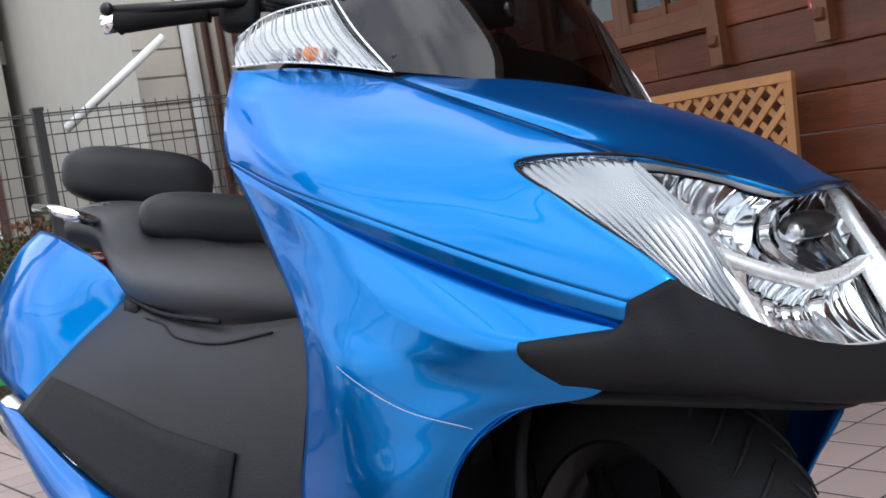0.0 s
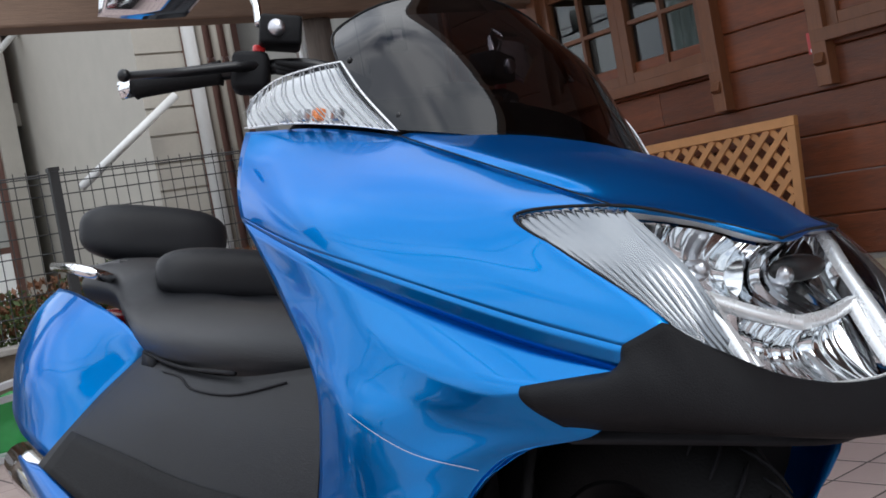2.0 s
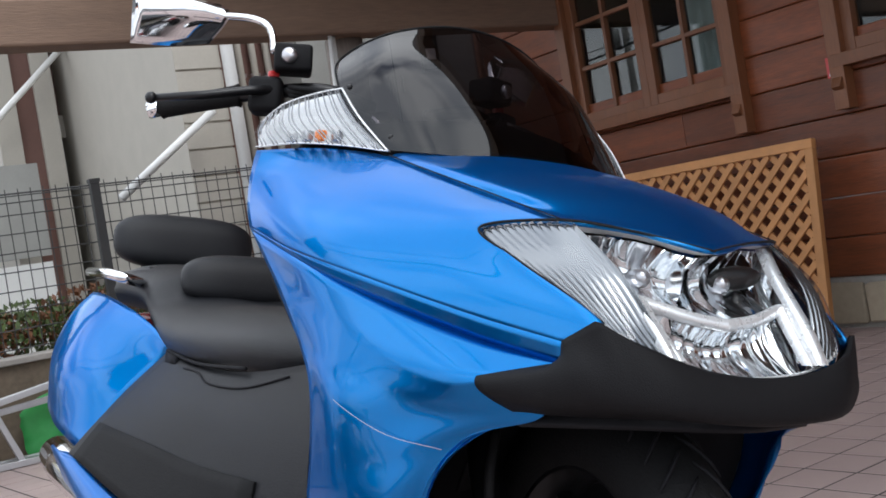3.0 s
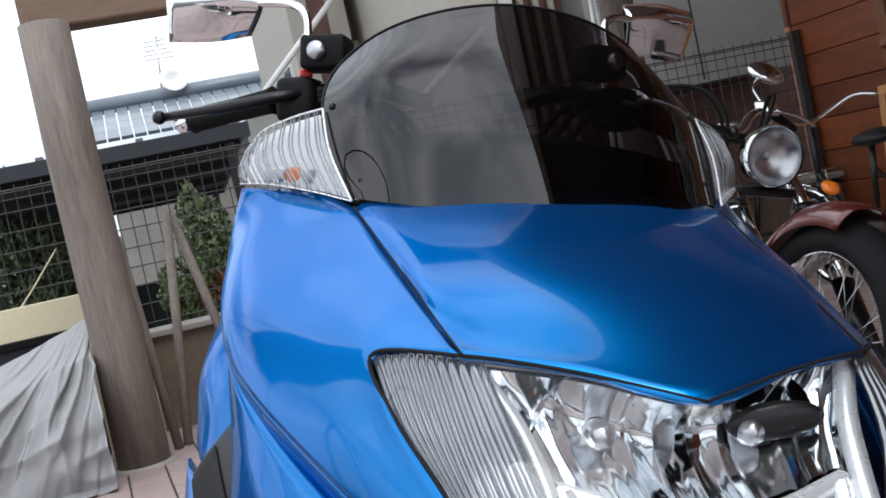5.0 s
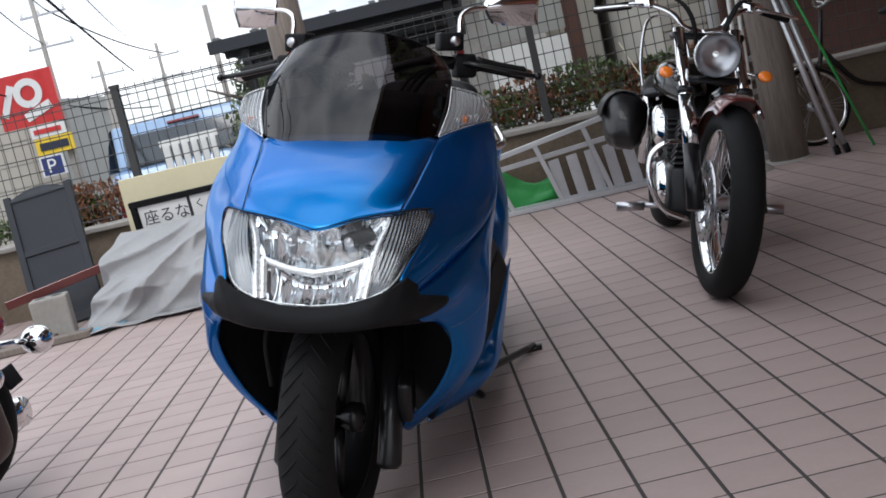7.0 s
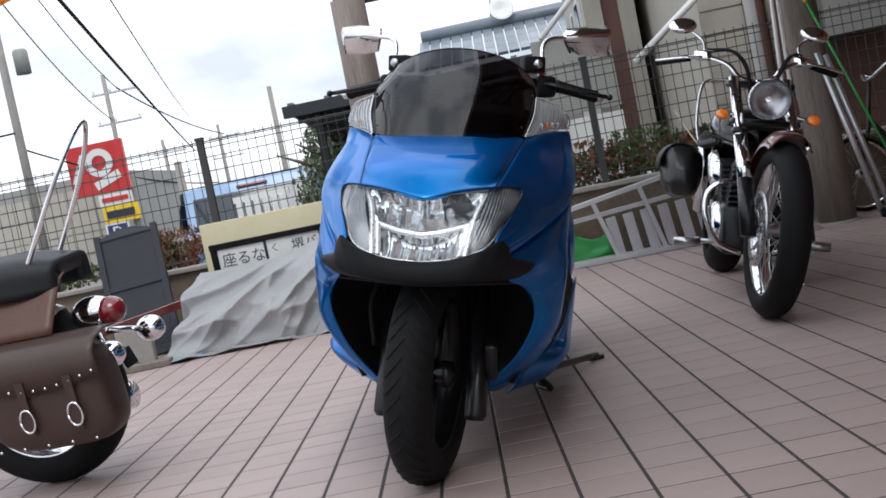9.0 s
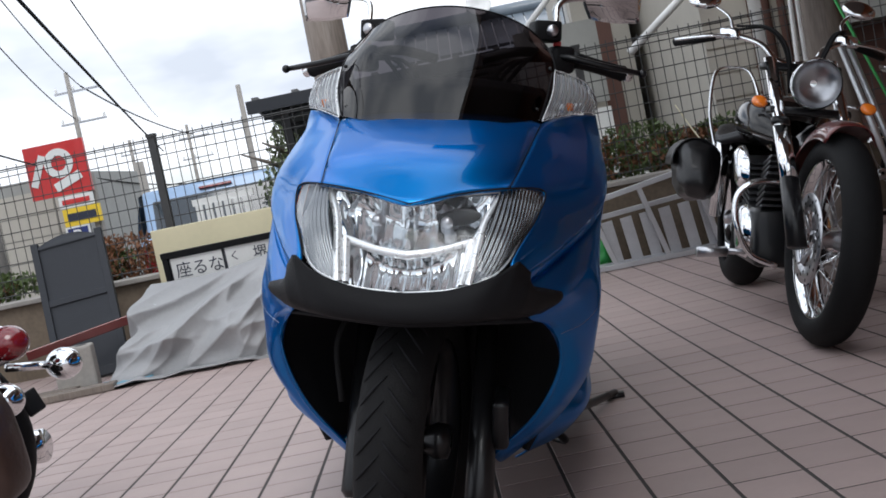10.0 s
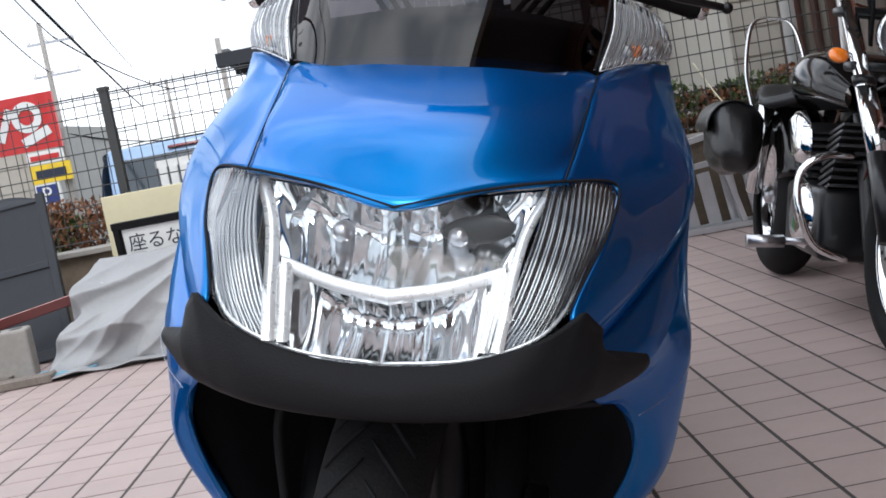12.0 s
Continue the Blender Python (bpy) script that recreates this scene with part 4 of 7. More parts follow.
# back of the leg shield, tunnel, seat
for side in (1, -1):
    bm = patch([slim(c) for c in [[(-0.296, 1.019, 0.845), (-0.22, 1.08, 0.85), (-0.1, 1.12, 0.85)],
                [(-0.342, 0.998, 0.765), (-0.24, 1.07, 0.76), (-0.1, 1.13, 0.76)],
                [(-0.344, 0.905, 0.664), (-0.24, 1.0, 0.66), (-0.1, 1.12, 0.66)],
                [(-0.338, 0.80, 0.575), (-0.25, 0.92, 0.57), (-0.12, 1.08, 0.56)],
                [(-0.336, 0.75, 0.52), (-0.26, 0.87, 0.46), (-0.16, 1.02, 0.45)],
                [(-0.312, 0.785, 0.36), (-0.28, 0.85, 0.34), (-0.22, 0.93, 0.33)],
                [(-0.170, 0.84, 0.19), (-0.17, 0.88, 0.2), (-0.17, 0.95, 0.22)]]], 14, 24, -side)
    part("inner_leg_panel", bm, BLACK_PLASTIC, scooter, "black panel behind the leg shield", thick=0.004)
    S0 = [(-0.20, 0.92, 0.555), (-0.226, 1.2, 0.528), (-0.238, 1.45, 0.532), (-0.230, 1.70, 0.556)]
    S1 = [(-0.25, 0.82, 0.46), (-0.275, 1.2, 0.458), (-0.288, 1.45, 0.468), (-0.290, 1.77, 0.478)]
    S2 = [(-0.270, 0.78, 0.36), (-0.308, 1.2, 0.36), (-0.328, 1.45, 0.375), (-0.352, 1.81, 0.395)]
    S3 = [(-0.255, 0.78, 0.27), (-0.332, 1.2, 0.275), (-0.356, 1.45, 0.295), (-0.384, 1.84, 0.345)]
    tuck = (lambda c: c) if side > 0 else (lambda c: [(-0.2 + (x + 0.2) * 0.62 if x < -0.2 else x, y, z) for x, y, z in c])
    S0, S1, S2, S3 = (tuck(c) for c in (S0, S1, S2, S3))
    part("floorboard", patch([S0, S1, S2, S3], 26, 16, side), GREY_PLASTIC, scooter, "charcoal plastic floorboard and tunnel side", thick=0.005)
    # recessed sill below it, darker
    cs = [spline(c, 26) for c in flip_x([S0, S1, S2, S3], side)]
    cols = [spline([c[i] for c in cs], 16) for i in range(4, 25)]
    rows = [[q + Vector((-0.004 * side, 0, 0.004)) for q in r] for r in list(zip(*cols))[9:]]
    bm = B()
    sheet(bm, rows if side > 0 else rows[::-1])
    groove = [cols[i][r] + Vector((-0.001 * side, 0, 0.001)) for i, r in ((15, 1), (12, 1), (9, 2), (4, 2), (0, 1))]
    tm = B()
    tube(tm, groove, 0.0018, 6, 24)
    part("panel_groove", tm, DARK, scooter, "dark joint in the tunnel side")
    part("foot_rest_mat", bm, RUBBER, scooter, "dark rubber foot mat", thick=0.004)
    part("side_skirt", patch([tuck(c) for c in [[(-0.20, 0.80, 0.22), (-0.316, 1.10, 0.270), (-0.353, 1.45, 0.292), (-0.382, 1.84, 0.346)], [(-0.19, 0.81, 0.20), (-0.355, 1.10, 0.245), (-0.378, 1.45, 0.268), (-0.394, 1.90, 0.346)],
                              [(-0.18, 0.83, 0.18), (-0.365, 1.10, 0.215), (-0.386, 1.5, 0.235), (-0.396, 1.98, 0.345)],
                              [(-0.16, 0.86, 0.16), (-0.31, 1.10, 0.17), (-0.33, 1.5, 0.18), (-0.36, 2.0, 0.27)]]], 22, 10, side), BLUE, scooter, "blue lower side skirt", thick=0.004)
    # tail wing
    T0 = [(-0.232, 1.695, 0.562), (-0.248, 1.83, 0.618), (-0.280, 2.02, 0.668), (-0.275, 2.26, 0.690), (-0.20, 2.50, 0.690)]
    T1 = [(-0.262, 1.725, 0.533), (-0.312, 1.88, 0.585), (-0.350, 2.06, 0.618), (-0.330, 2.33, 0.640), (-0.24, 2.56, 0.65)]
    T2 = [(-0.318, 1.775, 0.462), (-0.370, 1.90, 0.490), (-0.398, 2.07, 0.510), (-0.36, 2.38, 0.55), (-0.27, 2.60, 0.60)]
    T3 = [(-0.386, 1.845, 0.350), (-0.400, 1.94, 0.372), (-0.402, 2.08, 0.395), (-0.37, 2.35, 0.44), (-0.29, 2.56, 0.54)]
    T1, T2, T3 = (tuck([(x + 0.022, y, z) for x, y, z in c]) for c in (T1, T2, T3))
    part("tail_cowl", patch([T0, T1, T2, T3], 26, 20, side), BLUE, scooter, "metallic blue rear tail cowl", thick=0.004)
    bm = B()
    tube(bm, flip_x([[(-0.14, 2.18, 0.70), (-0.235, 1.99, 0.705), (-0.282, 1.985, 0.715), (-0.292, 2.06, 0.725), (-0.25, 2.45, 0.75)]], side)[0], 0.012, 12, 20)
    part("grab_rail", bm, CHROME, scooter, "chrome pillion grab rail")
    bm = B()
    tube(bm, flip_x([[(-0.236, 1.21, 0.532), (-0.243, 1.45, 0.535), (-0.236, 1.69, 0.556)]], side)[0], 0.0035, 6, 18)
    part("seat_gap", bm, DARK, scooter)
    bm = B()
    box(bm, (-0.242 * side, 1.63, 0.538), (0.008, 0.075, 0.022), Matrix.Rotation(radians(8), 4, "X"))
    part("seat_vent", bm, DARK, scooter)


def seat_section(y, w, z0, z1, bulge=0.03):
    return [(-w, y, z0), (-w - bulge * 0.5, y, z0 + (z1 - z0) * 0.45), (-w * 0.82, y, z1 - 0.012), (-w * 0.4, y, z1), (0, y, z1 - 0.004),
            (w * 0.4, y, z1), (w * 0.82, y, z1 - 0.012), (w + bulge * 0.5, y, z0 + (z1 - z0) * 0.45), (w, y, z0)]


seat_curves = [seat_section(1.00, 0.06, 0.54, 0.575, 0.01), seat_section(1.06, 0.13, 0.53, 0.60), seat_section(1.22, 0.195, 0.53, 0.622), seat_section(1.45, 0.222, 0.535, 0.634),
               seat_section(1.68, 0.222, 0.553, 0.645), seat_section(1.86, 0.205, 0.60, 0.668), seat_section(1.96, 0.20, 0.64, 0.728), seat_section(2.15, 0.195, 0.66, 0.752), seat_section(2.4, 0.17, 0.67, 0.765), seat_section(2.55, 0.10, 0.68, 0.75)]
bm = patch(seat_curves, 30, 46)
bmesh.ops.reverse_faces(bm, faces=bm.faces)
part("seat", bm, VINYL, scooter, "black vinyl stepped seat", thick=0.01)
for y, z, w, h, d, n_ in ((1.88, 0.712, 0.165, 0.058, 0.05, "rider_backrest"), (2.48, 0.845, 0.19, 0.075, 0.05, "pillion_backrest")):
    bm = B()
    r_ = bmesh.ops.create_uvsphere(bm, u_segments=36, v_segments=20, radius=1)
    for v in r_["verts"]:
        c = v.co
        v.co = Vector((w * math.copysign(abs(c.x) ** 0.62, c.x), d * math.copysign(abs(c.y) ** 0.8, c.y) + 0.25 * h * c.z * 0.6, h * math.copysign(abs(c.z) ** 0.7, c.z))) + Vector((0, y, z))
    part(n_, bm, VINYL, scooter, "padded black backrest")
bm = B()
box(bm, (0, 2.50, 0.775), (0.05, 0.03, 0.10))
box(bm, (0, 2.30, 0.74), (0.34, 0.30, 0.03))
part("backrest_bracket", bm, BLACK_METAL, scooter, bevel=0.004)
# rear filler, exhaust, stands
bm = B()
box(bm, (0, 2.1, 0.45), (0.42, 0.7, 0.3))
box(bm, (0, 1.4, 0.36), (0.4, 0.9, 0.28))
part("underbody", bm, DARK, scooter, "dark chassis under the seat", bevel=0.03)
bm = B()
tube(bm, [(-0.22, 1.9, 0.20), (-0.25, 2.15, 0.215), (-0.26, 2.5, 0.25), (-0.262, 2.66, 0.265)], [0.03, 0.052, 0.058, 0.05], 20)
part("exhaust", bm, CHROME, scooter, "chrome exhaust silencer")
bm = B()
ball(bm, (0, 2.62, 0.60), (0.2, 0.05, 0.06))
part("tail_lamp", bm, RED_LENS, scooter)
bm = B()
tube(bm, [(0.15, 1.24, 0.22), (0.23, 1.30, 0.15), (0.305, 1.50, 0.125), (0.40, 1.775, 0.105)], 0.011, 10, 12)
box(bm, (0.402, 1.775, 0.098), (0.05, 0.04, 0.010), Matrix.Rotation(radians(-12.8), 4, "Y"))
part("side_stand", bm, BLACK_METAL, scooter, "black side stand")
bm = B()
tube(bm, [(0.12, 1.30, 0.19), (0.22, 1.30, 0.12), (0.262, 1.345, 0.075), (0.22, 1.40, 0.070)], 0.010, 10, 12)
part("centre_stand", bm, BLACK_METAL, scooter, "folded black centre stand")


# ---- timber house along the terrace ----
HX = 3.60
house = thing("timber_house", pose(HX, 0, 0), "dark red-brown timber clad house with stone footing", "house")


def plank_row(y0, y1, z, h):
    b = B()
    box(b, (0.06 + rng.uniform(-0.004, 0.004), (y0 + y1) / 2, z + h / 2), (0.12, y1 - y0, h - 0.003))
    part("plank", b, WOOD_RED, house, smooth=False, bevel=0.007)


ROW = 0.185
W1, W2 = (3.24, 4.52), (1.20, 2.70)
for k in range(16):
    z = 0.24 + k * ROW
    if 1.27 < z + ROW / 2 < 2.28:
        for a, b_ in ((-5, W2[0]), (W2[1], W1[0]), (W1[1], 5.36)):
            plank_row(a, b_, z, ROW)
    elif k % 2:
        plank_row(-5, 2.1, z, ROW)
        plank_row(2.1, 5.36, z, ROW)
    else:
        plank_row(-5, 3.7, z, ROW)
        plank_row(3.7, 5.36, z, ROW)
bm = B()
box(bm, (0.09, 0.18, 0.11), (0.14, 10.34, 0.26))
footing = part("footing", bm, CONCRETE, house, "pale stone footing", smooth=False)
y = 5.30
while y > -3:
    w = rng.uniform(0.18, 0.36)
    b_ = B()
    r_ = bmesh.ops.create_cube(b_, size=1)
    for v in r_["verts"]:
        v.co = Vector((v.co.x * 0.03, v.co.y * (w - 0.02) + rng.uniform(-0.015, 0.015), v.co.z * 0.19 + rng.uniform(-0.015, 0.015))) + Vector((0.005, y - w / 2, 0.12))
    part("stone", b_, STONE, footing, smooth=False, bevel=0.012)
    y -= w
# end wall and upper closing
bm = B()
box(bm, (1.6, 5.30, 1.6), (3.0, 0.1, 3.2))
part("end_wall", bm, WOOD_RED, house, smooth=False)
bm = B()
box(bm, (1.6, 0.2, 3.24), (3.4, 10.6, 0.06))
part("eave_board", bm, WOOD_RED, house, smooth=False)
# near-black sheet: the unlit room's shade behind the panes is put into its colour
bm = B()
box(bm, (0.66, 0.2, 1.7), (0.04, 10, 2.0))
part("room_back", bm, ROOM_SHADE, house, smooth=False)


def casement(y0, y1, z0, z1, cols, rows):
    win = part("window_frame", box(B(), (-0.012, (y0 + y1) / 2, z0 - 0.03), (0.11, y1 - y0 + 0.12, 0.06)), WOOD_TRIM, house, "brown timber casement window", False, bevel=0.004)
    def bar(n_, c, s):
        part(n_, box(B(), c, s), WOOD_TRIM, win, smooth=False, bevel=0.004)
    bar("head", (-0.012, (y0 + y1) / 2, z1 + 0.04), (0.11, y1 - y0 + 0.12, 0.08))
    for y in (y0 - 0.035, y1 + 0.035):
        bar("jamb", (-0.016, y, (z0 + z1) / 2 - 0.10), (0.10, 0.075, z1 - z0 + 0.30))
        b = B()
        box(b, (-0.055, y, z0 - 0.14), (0.06, 0.05, 0.05), Matrix.Rotation(radians(30), 4, "Y"))
        part("bracket", b, WOOD_TRIM, win, smooth=False, bevel=0.004)
    half = (y1 - y0) / 2
    for s in range(2):
        a, b_ = y0 + s * half, y0 + (s + 1) * half
        for y in (a + 0.028, b_ - 0.028):
            bar("stile", (0.0, y, (z0 + z1) / 2), (0.06, 0.056, z1 - z0))
        for z in (z0 + 0.028, z1 - 0.028):
            bar("rail", (0.0, (a + b_) / 2, z), (0.058, half - 0.112, 0.056))
        w, h = (half - 0.112) / cols, (z1 - z0 - 0.112) / rows
        for c in range(1, cols):
            bar("muntin", (0.002, a + 0.056 + c * w, (z0 + z1) / 2), (0.04, 0.024, z1 - z0 - 0.112))
        for r in range(1, rows):
            bar("muntin", (0.003, (a + b_) / 2, z0 + 0.056 + r * h), (0.038, half - 0.112, 0.024))
        for c in range(cols):
            for r in range(rows):
                g = part("pane", box(B(), (0.012, a + 0.056 + (c + 0.5) * w, z0 + 0.056 + (r + 0.5) * h), (0.004, w, h)), GLASS, win, smooth=False)
                g.visible_shadow = False
    b = B()
    rows_ = [[Vector((0.12 + 0.014 * math.sin(k * 1.3), y0 + 0.05 + (half * 0.55) * k / 20, z)) for k in range(21)] for z in (z0, z1)]
    sheet(b, rows_)
    part("curtain", b, CURTAIN, win, "pale curtain behind the glass")
    return win


casement(W1[0] + 0.06, W1[1] - 0.06, 1.24, 2.13, 2, 3)
casement(W2[0] + 0.06, W2[1] - 0.06, 1.25, 2.13, 2, 3)
for y, z in ((4.48, 1.17), (2.72, 1.20)):
    th = thing("warning_sticker", pose(HX - 0.012, y, z), "small red notice plate with pale marks on the timber wall", "sign", "notice plates")
    part("plate", box(B(), (0, 0, 0), (0.006, 0.085, 0.095)), RED_PAINT, th, smooth=False)
    bm = B()
    lathe(bm, [(0.017, 0), (0.024, 0), (0.024, 0.002), (0.017, 0.002)], pose(-0.0035, 0, 0.012, 0, -90), 20)
    box(bm, (-0.0045, 0, 0.012), (0.002, 0.006, 0.02))
    part("mark", bm, WHITE, th, smooth=False)
    part("bar", box(B(), (-0.0045, 0, -0.033), (0.002, 0.06, 0.014)), WHITE, th, smooth=False)
bm = B()
tube(bm, [(HX + 0.02, 5.42, 0.05), (HX + 0.02, 5.42, 1.35)], 0.024, 12)
tube(bm, [(HX + 0.02, 5.42, 1.33), (HX + 0.02, 5.42, 2.6)], 0.021, 12)
for z in (0.4, 1.34, 2.2):
    lathe(bm, [(0.03, z - 0.015), (0.03, z + 0.015)], pose(HX + 0.02, 5.42, 0), 12)
tagged(part("downpipe", bm, COPPER), "copper-coloured downpipe at the house corner", "downpipe")

# lattice panel leaning by the wall
lat = thing("lattice_panel", pose(3.30, 3.55, 0, 0, 5.0, 3.0), "orange-brown timber lattice panel standing by the house wall", "lattice")
LW, LH = 1.58, 0.90
for n_, c, s in (("bottom_rail", (0, 0, 0.022), (0.035, LW, 0.044)), ("top_rail", (0, 0, LH - 0.022), (0.035, LW, 0.044)),
                 ("end_stile", (0, LW / 2 - 0.022, LH / 2), (0.033, 0.044, LH - 0.088)), ("end_stile", (0, -LW / 2 + 0.022, LH / 2), (0.033, 0.044, LH - 0.088))):
    part(n_, box(B(), c, s), LATTICE, lat, smooth=False, bevel=0.003)
y0, y1, z0, z1 = -LW / 2 + 0.044, LW / 2 - 0.044, 0.044, LH - 0.044
step = 0.102
for way in (1, -1):
    k = -12
    while k < 30:
        c0 = y0 + k * step
        pts = []
        for z in (z0, z1):
            y = c0 + (z - z0) if way > 0 else c0 + (z1 - z)
            pts.append([y, z])
        (ya, za), (yb, zb) = pts
        sl = (zb - za) / (yb - ya)
        for p_ in (pts[0], pts[1]):
            if p_[0] < y0:
                p_[1] += (y0 - p_[0]) * sl
                p_[0] = y0
            if p_[0] > y1:
                p_[1] += (y1 - p_[0]) * sl
                p_[0] = y1
        k += 1
        (ya, za), (yb, zb) = pts
        L = math.hypot(yb - ya, zb - za)
        if L < 0.04 or min(za, zb) < z0 - 0.001 or max(za, zb) > z1 + 0.001:
            continue
        b = B()
        box(b, (0.006 * way, (ya + yb) / 2, (za + zb) / 2), (0.010, L, 0.030), Matrix.Rotation(math.atan2(zb - za, yb - ya), 4, "X"))
        part("slat", b, LATTICE, lat, smooth=False)
part("prop", box(B(), (0.16, 0.5, LH - 0.1), (0.30, 0.03, 0.03)), LATTICE, lat, smooth=False)


# ---- cruiser motorcycle beside the scooter ----
def fork_pair(parent, x, a, b, c, upper, lower, r1, r2):
    for s in (1, -1):
        bm = B()
        tube(bm, [(x * s, *a), (x * s, *b)], r2, 16)
        part("fork_slider", bm, lower, parent, "dark fork slider")
        bm = B()
        tube(bm, [(x * s, *b), (x * s, *c)], r1, 16)
        part("fork_tube", bm, upper, parent, "chrome fork tube")
        bm = B()
        p0, p1 = Vector((x * s, *b)), Vector((x * s, *c))
        tube(bm, [p0.lerp(p1, 0.42), p0.lerp(p1, 0.47)], r1 * 1.35, 16)
        part("fork_clamp", bm, lower, parent, "black fork clamp")
        bm = B()
        tube(bm, [p0.lerp(p1, -0.02), p0.lerp(p1, 0.40)], r1 * 1.22, 16)
        part("fork_cover", bm, upper, parent, "chrome fork cover")


def fender(parent, c, r, w, a0, a1, material, label):
    bm = B()
    rows = []
    for k in range(25):
        a = radians(a0 + (a1 - a0) * k / 24)
        row = []
        for i in range(11):
            u = -1 + i / 5
            rr = r - 0.045 * u ** 4 - 0.012 * u * u
            row.append(Vector((w * u, c[1] - rr * math.cos(a), c[2] + rr * math.sin(a))))
        rows.append(row)
    sheet(bm, rows)
    return part("fender", bm, material, parent, label, thick=0.004)


def indicator(parent, c, name="turn_signal", aim=-1):
    bm = B()
    lathe(bm, [(0, 0.0), (0.021, 0.004), (0.025, 0.014), (0.022, 0.028), (0.010, 0.04), (0, 0.042)], pose(*c, -90 if aim < 0 else 90), 20)
    body = part(name, bm, BLACK_METAL if aim < 0 else CHROME, parent)
    bm = B()
    lathe(bm, [(0.024, 0.004), (0.021, -0.009), (0.012, -0.014), (0, -0.015)], pose(*c, -90 if aim < 0 else 90), 20)
    part("lens", bm, AMBER, body, "amber lens")
    return body


cruiser = thing("cruiser_motorcycle", pose(1.16, 1.90, 0, 0, 13.5, -4), "black and chrome cruiser motorcycle with spoked wheels on its side stand", "motorcycle")
wheel(cruiser, (0, 0, 0.305), 0.305, 0.098, 0.228, 0, "front_wheel", 0, 32, CHROME, -1, 72)
wheel(cruiser, (0, 1.50, 0.285), 0.285, 0.15, 0.19, 0, "rear_wheel", 0, 32, CHROME, 0, 56)
fork_pair(cruiser, 0.098, (-0.03, 0.28), (0.045, 0.47), (0.215, 0.93), CHROME, BLACK_METAL, 0.021, 0.028)
fender(cruiser, (0, 0, 0.305), 0.342, 0.072, 72, 160, MAROON_PAINT, "dark red front fender")
fender(cruiser, (0, 1.50, 0.285), 0.33, 0.095, 15, 150, BLACK_PAINT, "black rear fender")
for s in (1, -1):
    indicator(cruiser, (0.165 * s, 0.095, 0.745))
    bm = B()
    tube(bm, [(0.165 * s, 0.13, 0.745), (0.09 * s, 0.16, 0.76)], 0.008, 8)
    part("indicator_stalk", bm, CHROME, cruiser)
bm = B()
for z in (0.72, 0.90):
    box(bm, (0, 0.16 + (z - 0.72) * 0.35, z), (0.25, 0.07, 0.03))
part("fork_yoke", bm, BLACK_METAL, cruiser, bevel=0.008)
bm = B()
lathe(bm, [(0.077, -0.004), (0.080, 0.006), (0.076, 0.02), (0.068, 0.055), (0.044, 0.085), (0.0, 0.09)], pose(0.0, 0.03, 0.845, -84, 0, 0), 36)
hl = part("headlamp", bm, CHROME, cruiser, "round chrome headlamp")
bm = B()
lathe(bm, [(0.074, 0), (0.066, 0.018), (0.04, 0.035), (0.01, 0.04)], pose(0.0, 0.03, 0.845, -84, 0, 0), 36)
part("reflector", bm, STEEL, hl)
bm = B()
lathe(bm, [(0.074, 0), (0.053, -0.010), (0.027, -0.014), (0, -0.015)], pose(0.0, 0.03, 0.845, -84, 0, 0), 36)
part("glass", bm, LENS, hl).visible_shadow = False
# bars, mirrors, cables
for s in (1, -1):
    bm = B()
    tube(bm, [(0, 0.28, 0.97), (0.07 * s, 0.27, 0.99), (0.12 * s, 0.27, 1.05), (0.22 * s, 0.33, 1.085), (0.36 * s, 0.44, 1.06)], 0.0125, 12, 24)
    part("handlebar", bm, CHROME, cruiser, "chrome handlebar")
    bm = B()
    tube(bm, [(0.26 * s, 0.36, 1.078), (0.385 * s, 0.46, 1.055)], 0.018, 14)
    part("grip", bm, RUBBER, cruiser)
    bm = B()
    tube(bm, [(0.22 * s, 0.29, 1.08), (0.30 * s, 0.30, 1.07), (0.40 * s, 0.37, 1.055)], 0.007, 8, 10)
    part("lever", bm, CHROME, cruiser)
    bm = B()
    box(bm, (0.21 * s, 0.315, 1.09), (0.07, 0.05, 0.05), Matrix.Rotation(radians(30 * s), 4, "Z"))
    part("switchgear", bm, CHROME, cruiser, bevel=0.01)
    bm = B()
    tube(bm, [(0.20 * s, 0.32, 1.11), (0.205 * s, 0.35, 1.17), (0.25 * s, 0.38, 1.22)], 0.006, 8, 10)
    part("mirror_stalk", bm, CHROME, cruiser)
    bm = B()
    ball(bm, (0.285 * s, 0.385, 1.245), (0.062, 0.024, 0.042), 24, 14, Matrix.Rotation(radians(12 * s), 4, "Y"))
    part("mirror", bm, CHROME, cruiser, "oval chrome mirror")
    for q in range(2):
        bm = B()
        tube(bm, [(0.18 * s, 0.30, 1.07 - q * 0.015), (0.11 * s, 0.16 + q * 0.03, 1.05), (0.06 * s, 0.14 + q * 0.03, 0.96), (0.03 * s, 0.25, 0.80)], 0.0055, 8, 18)
        part("cable", bm, RUBBER, cruiser)
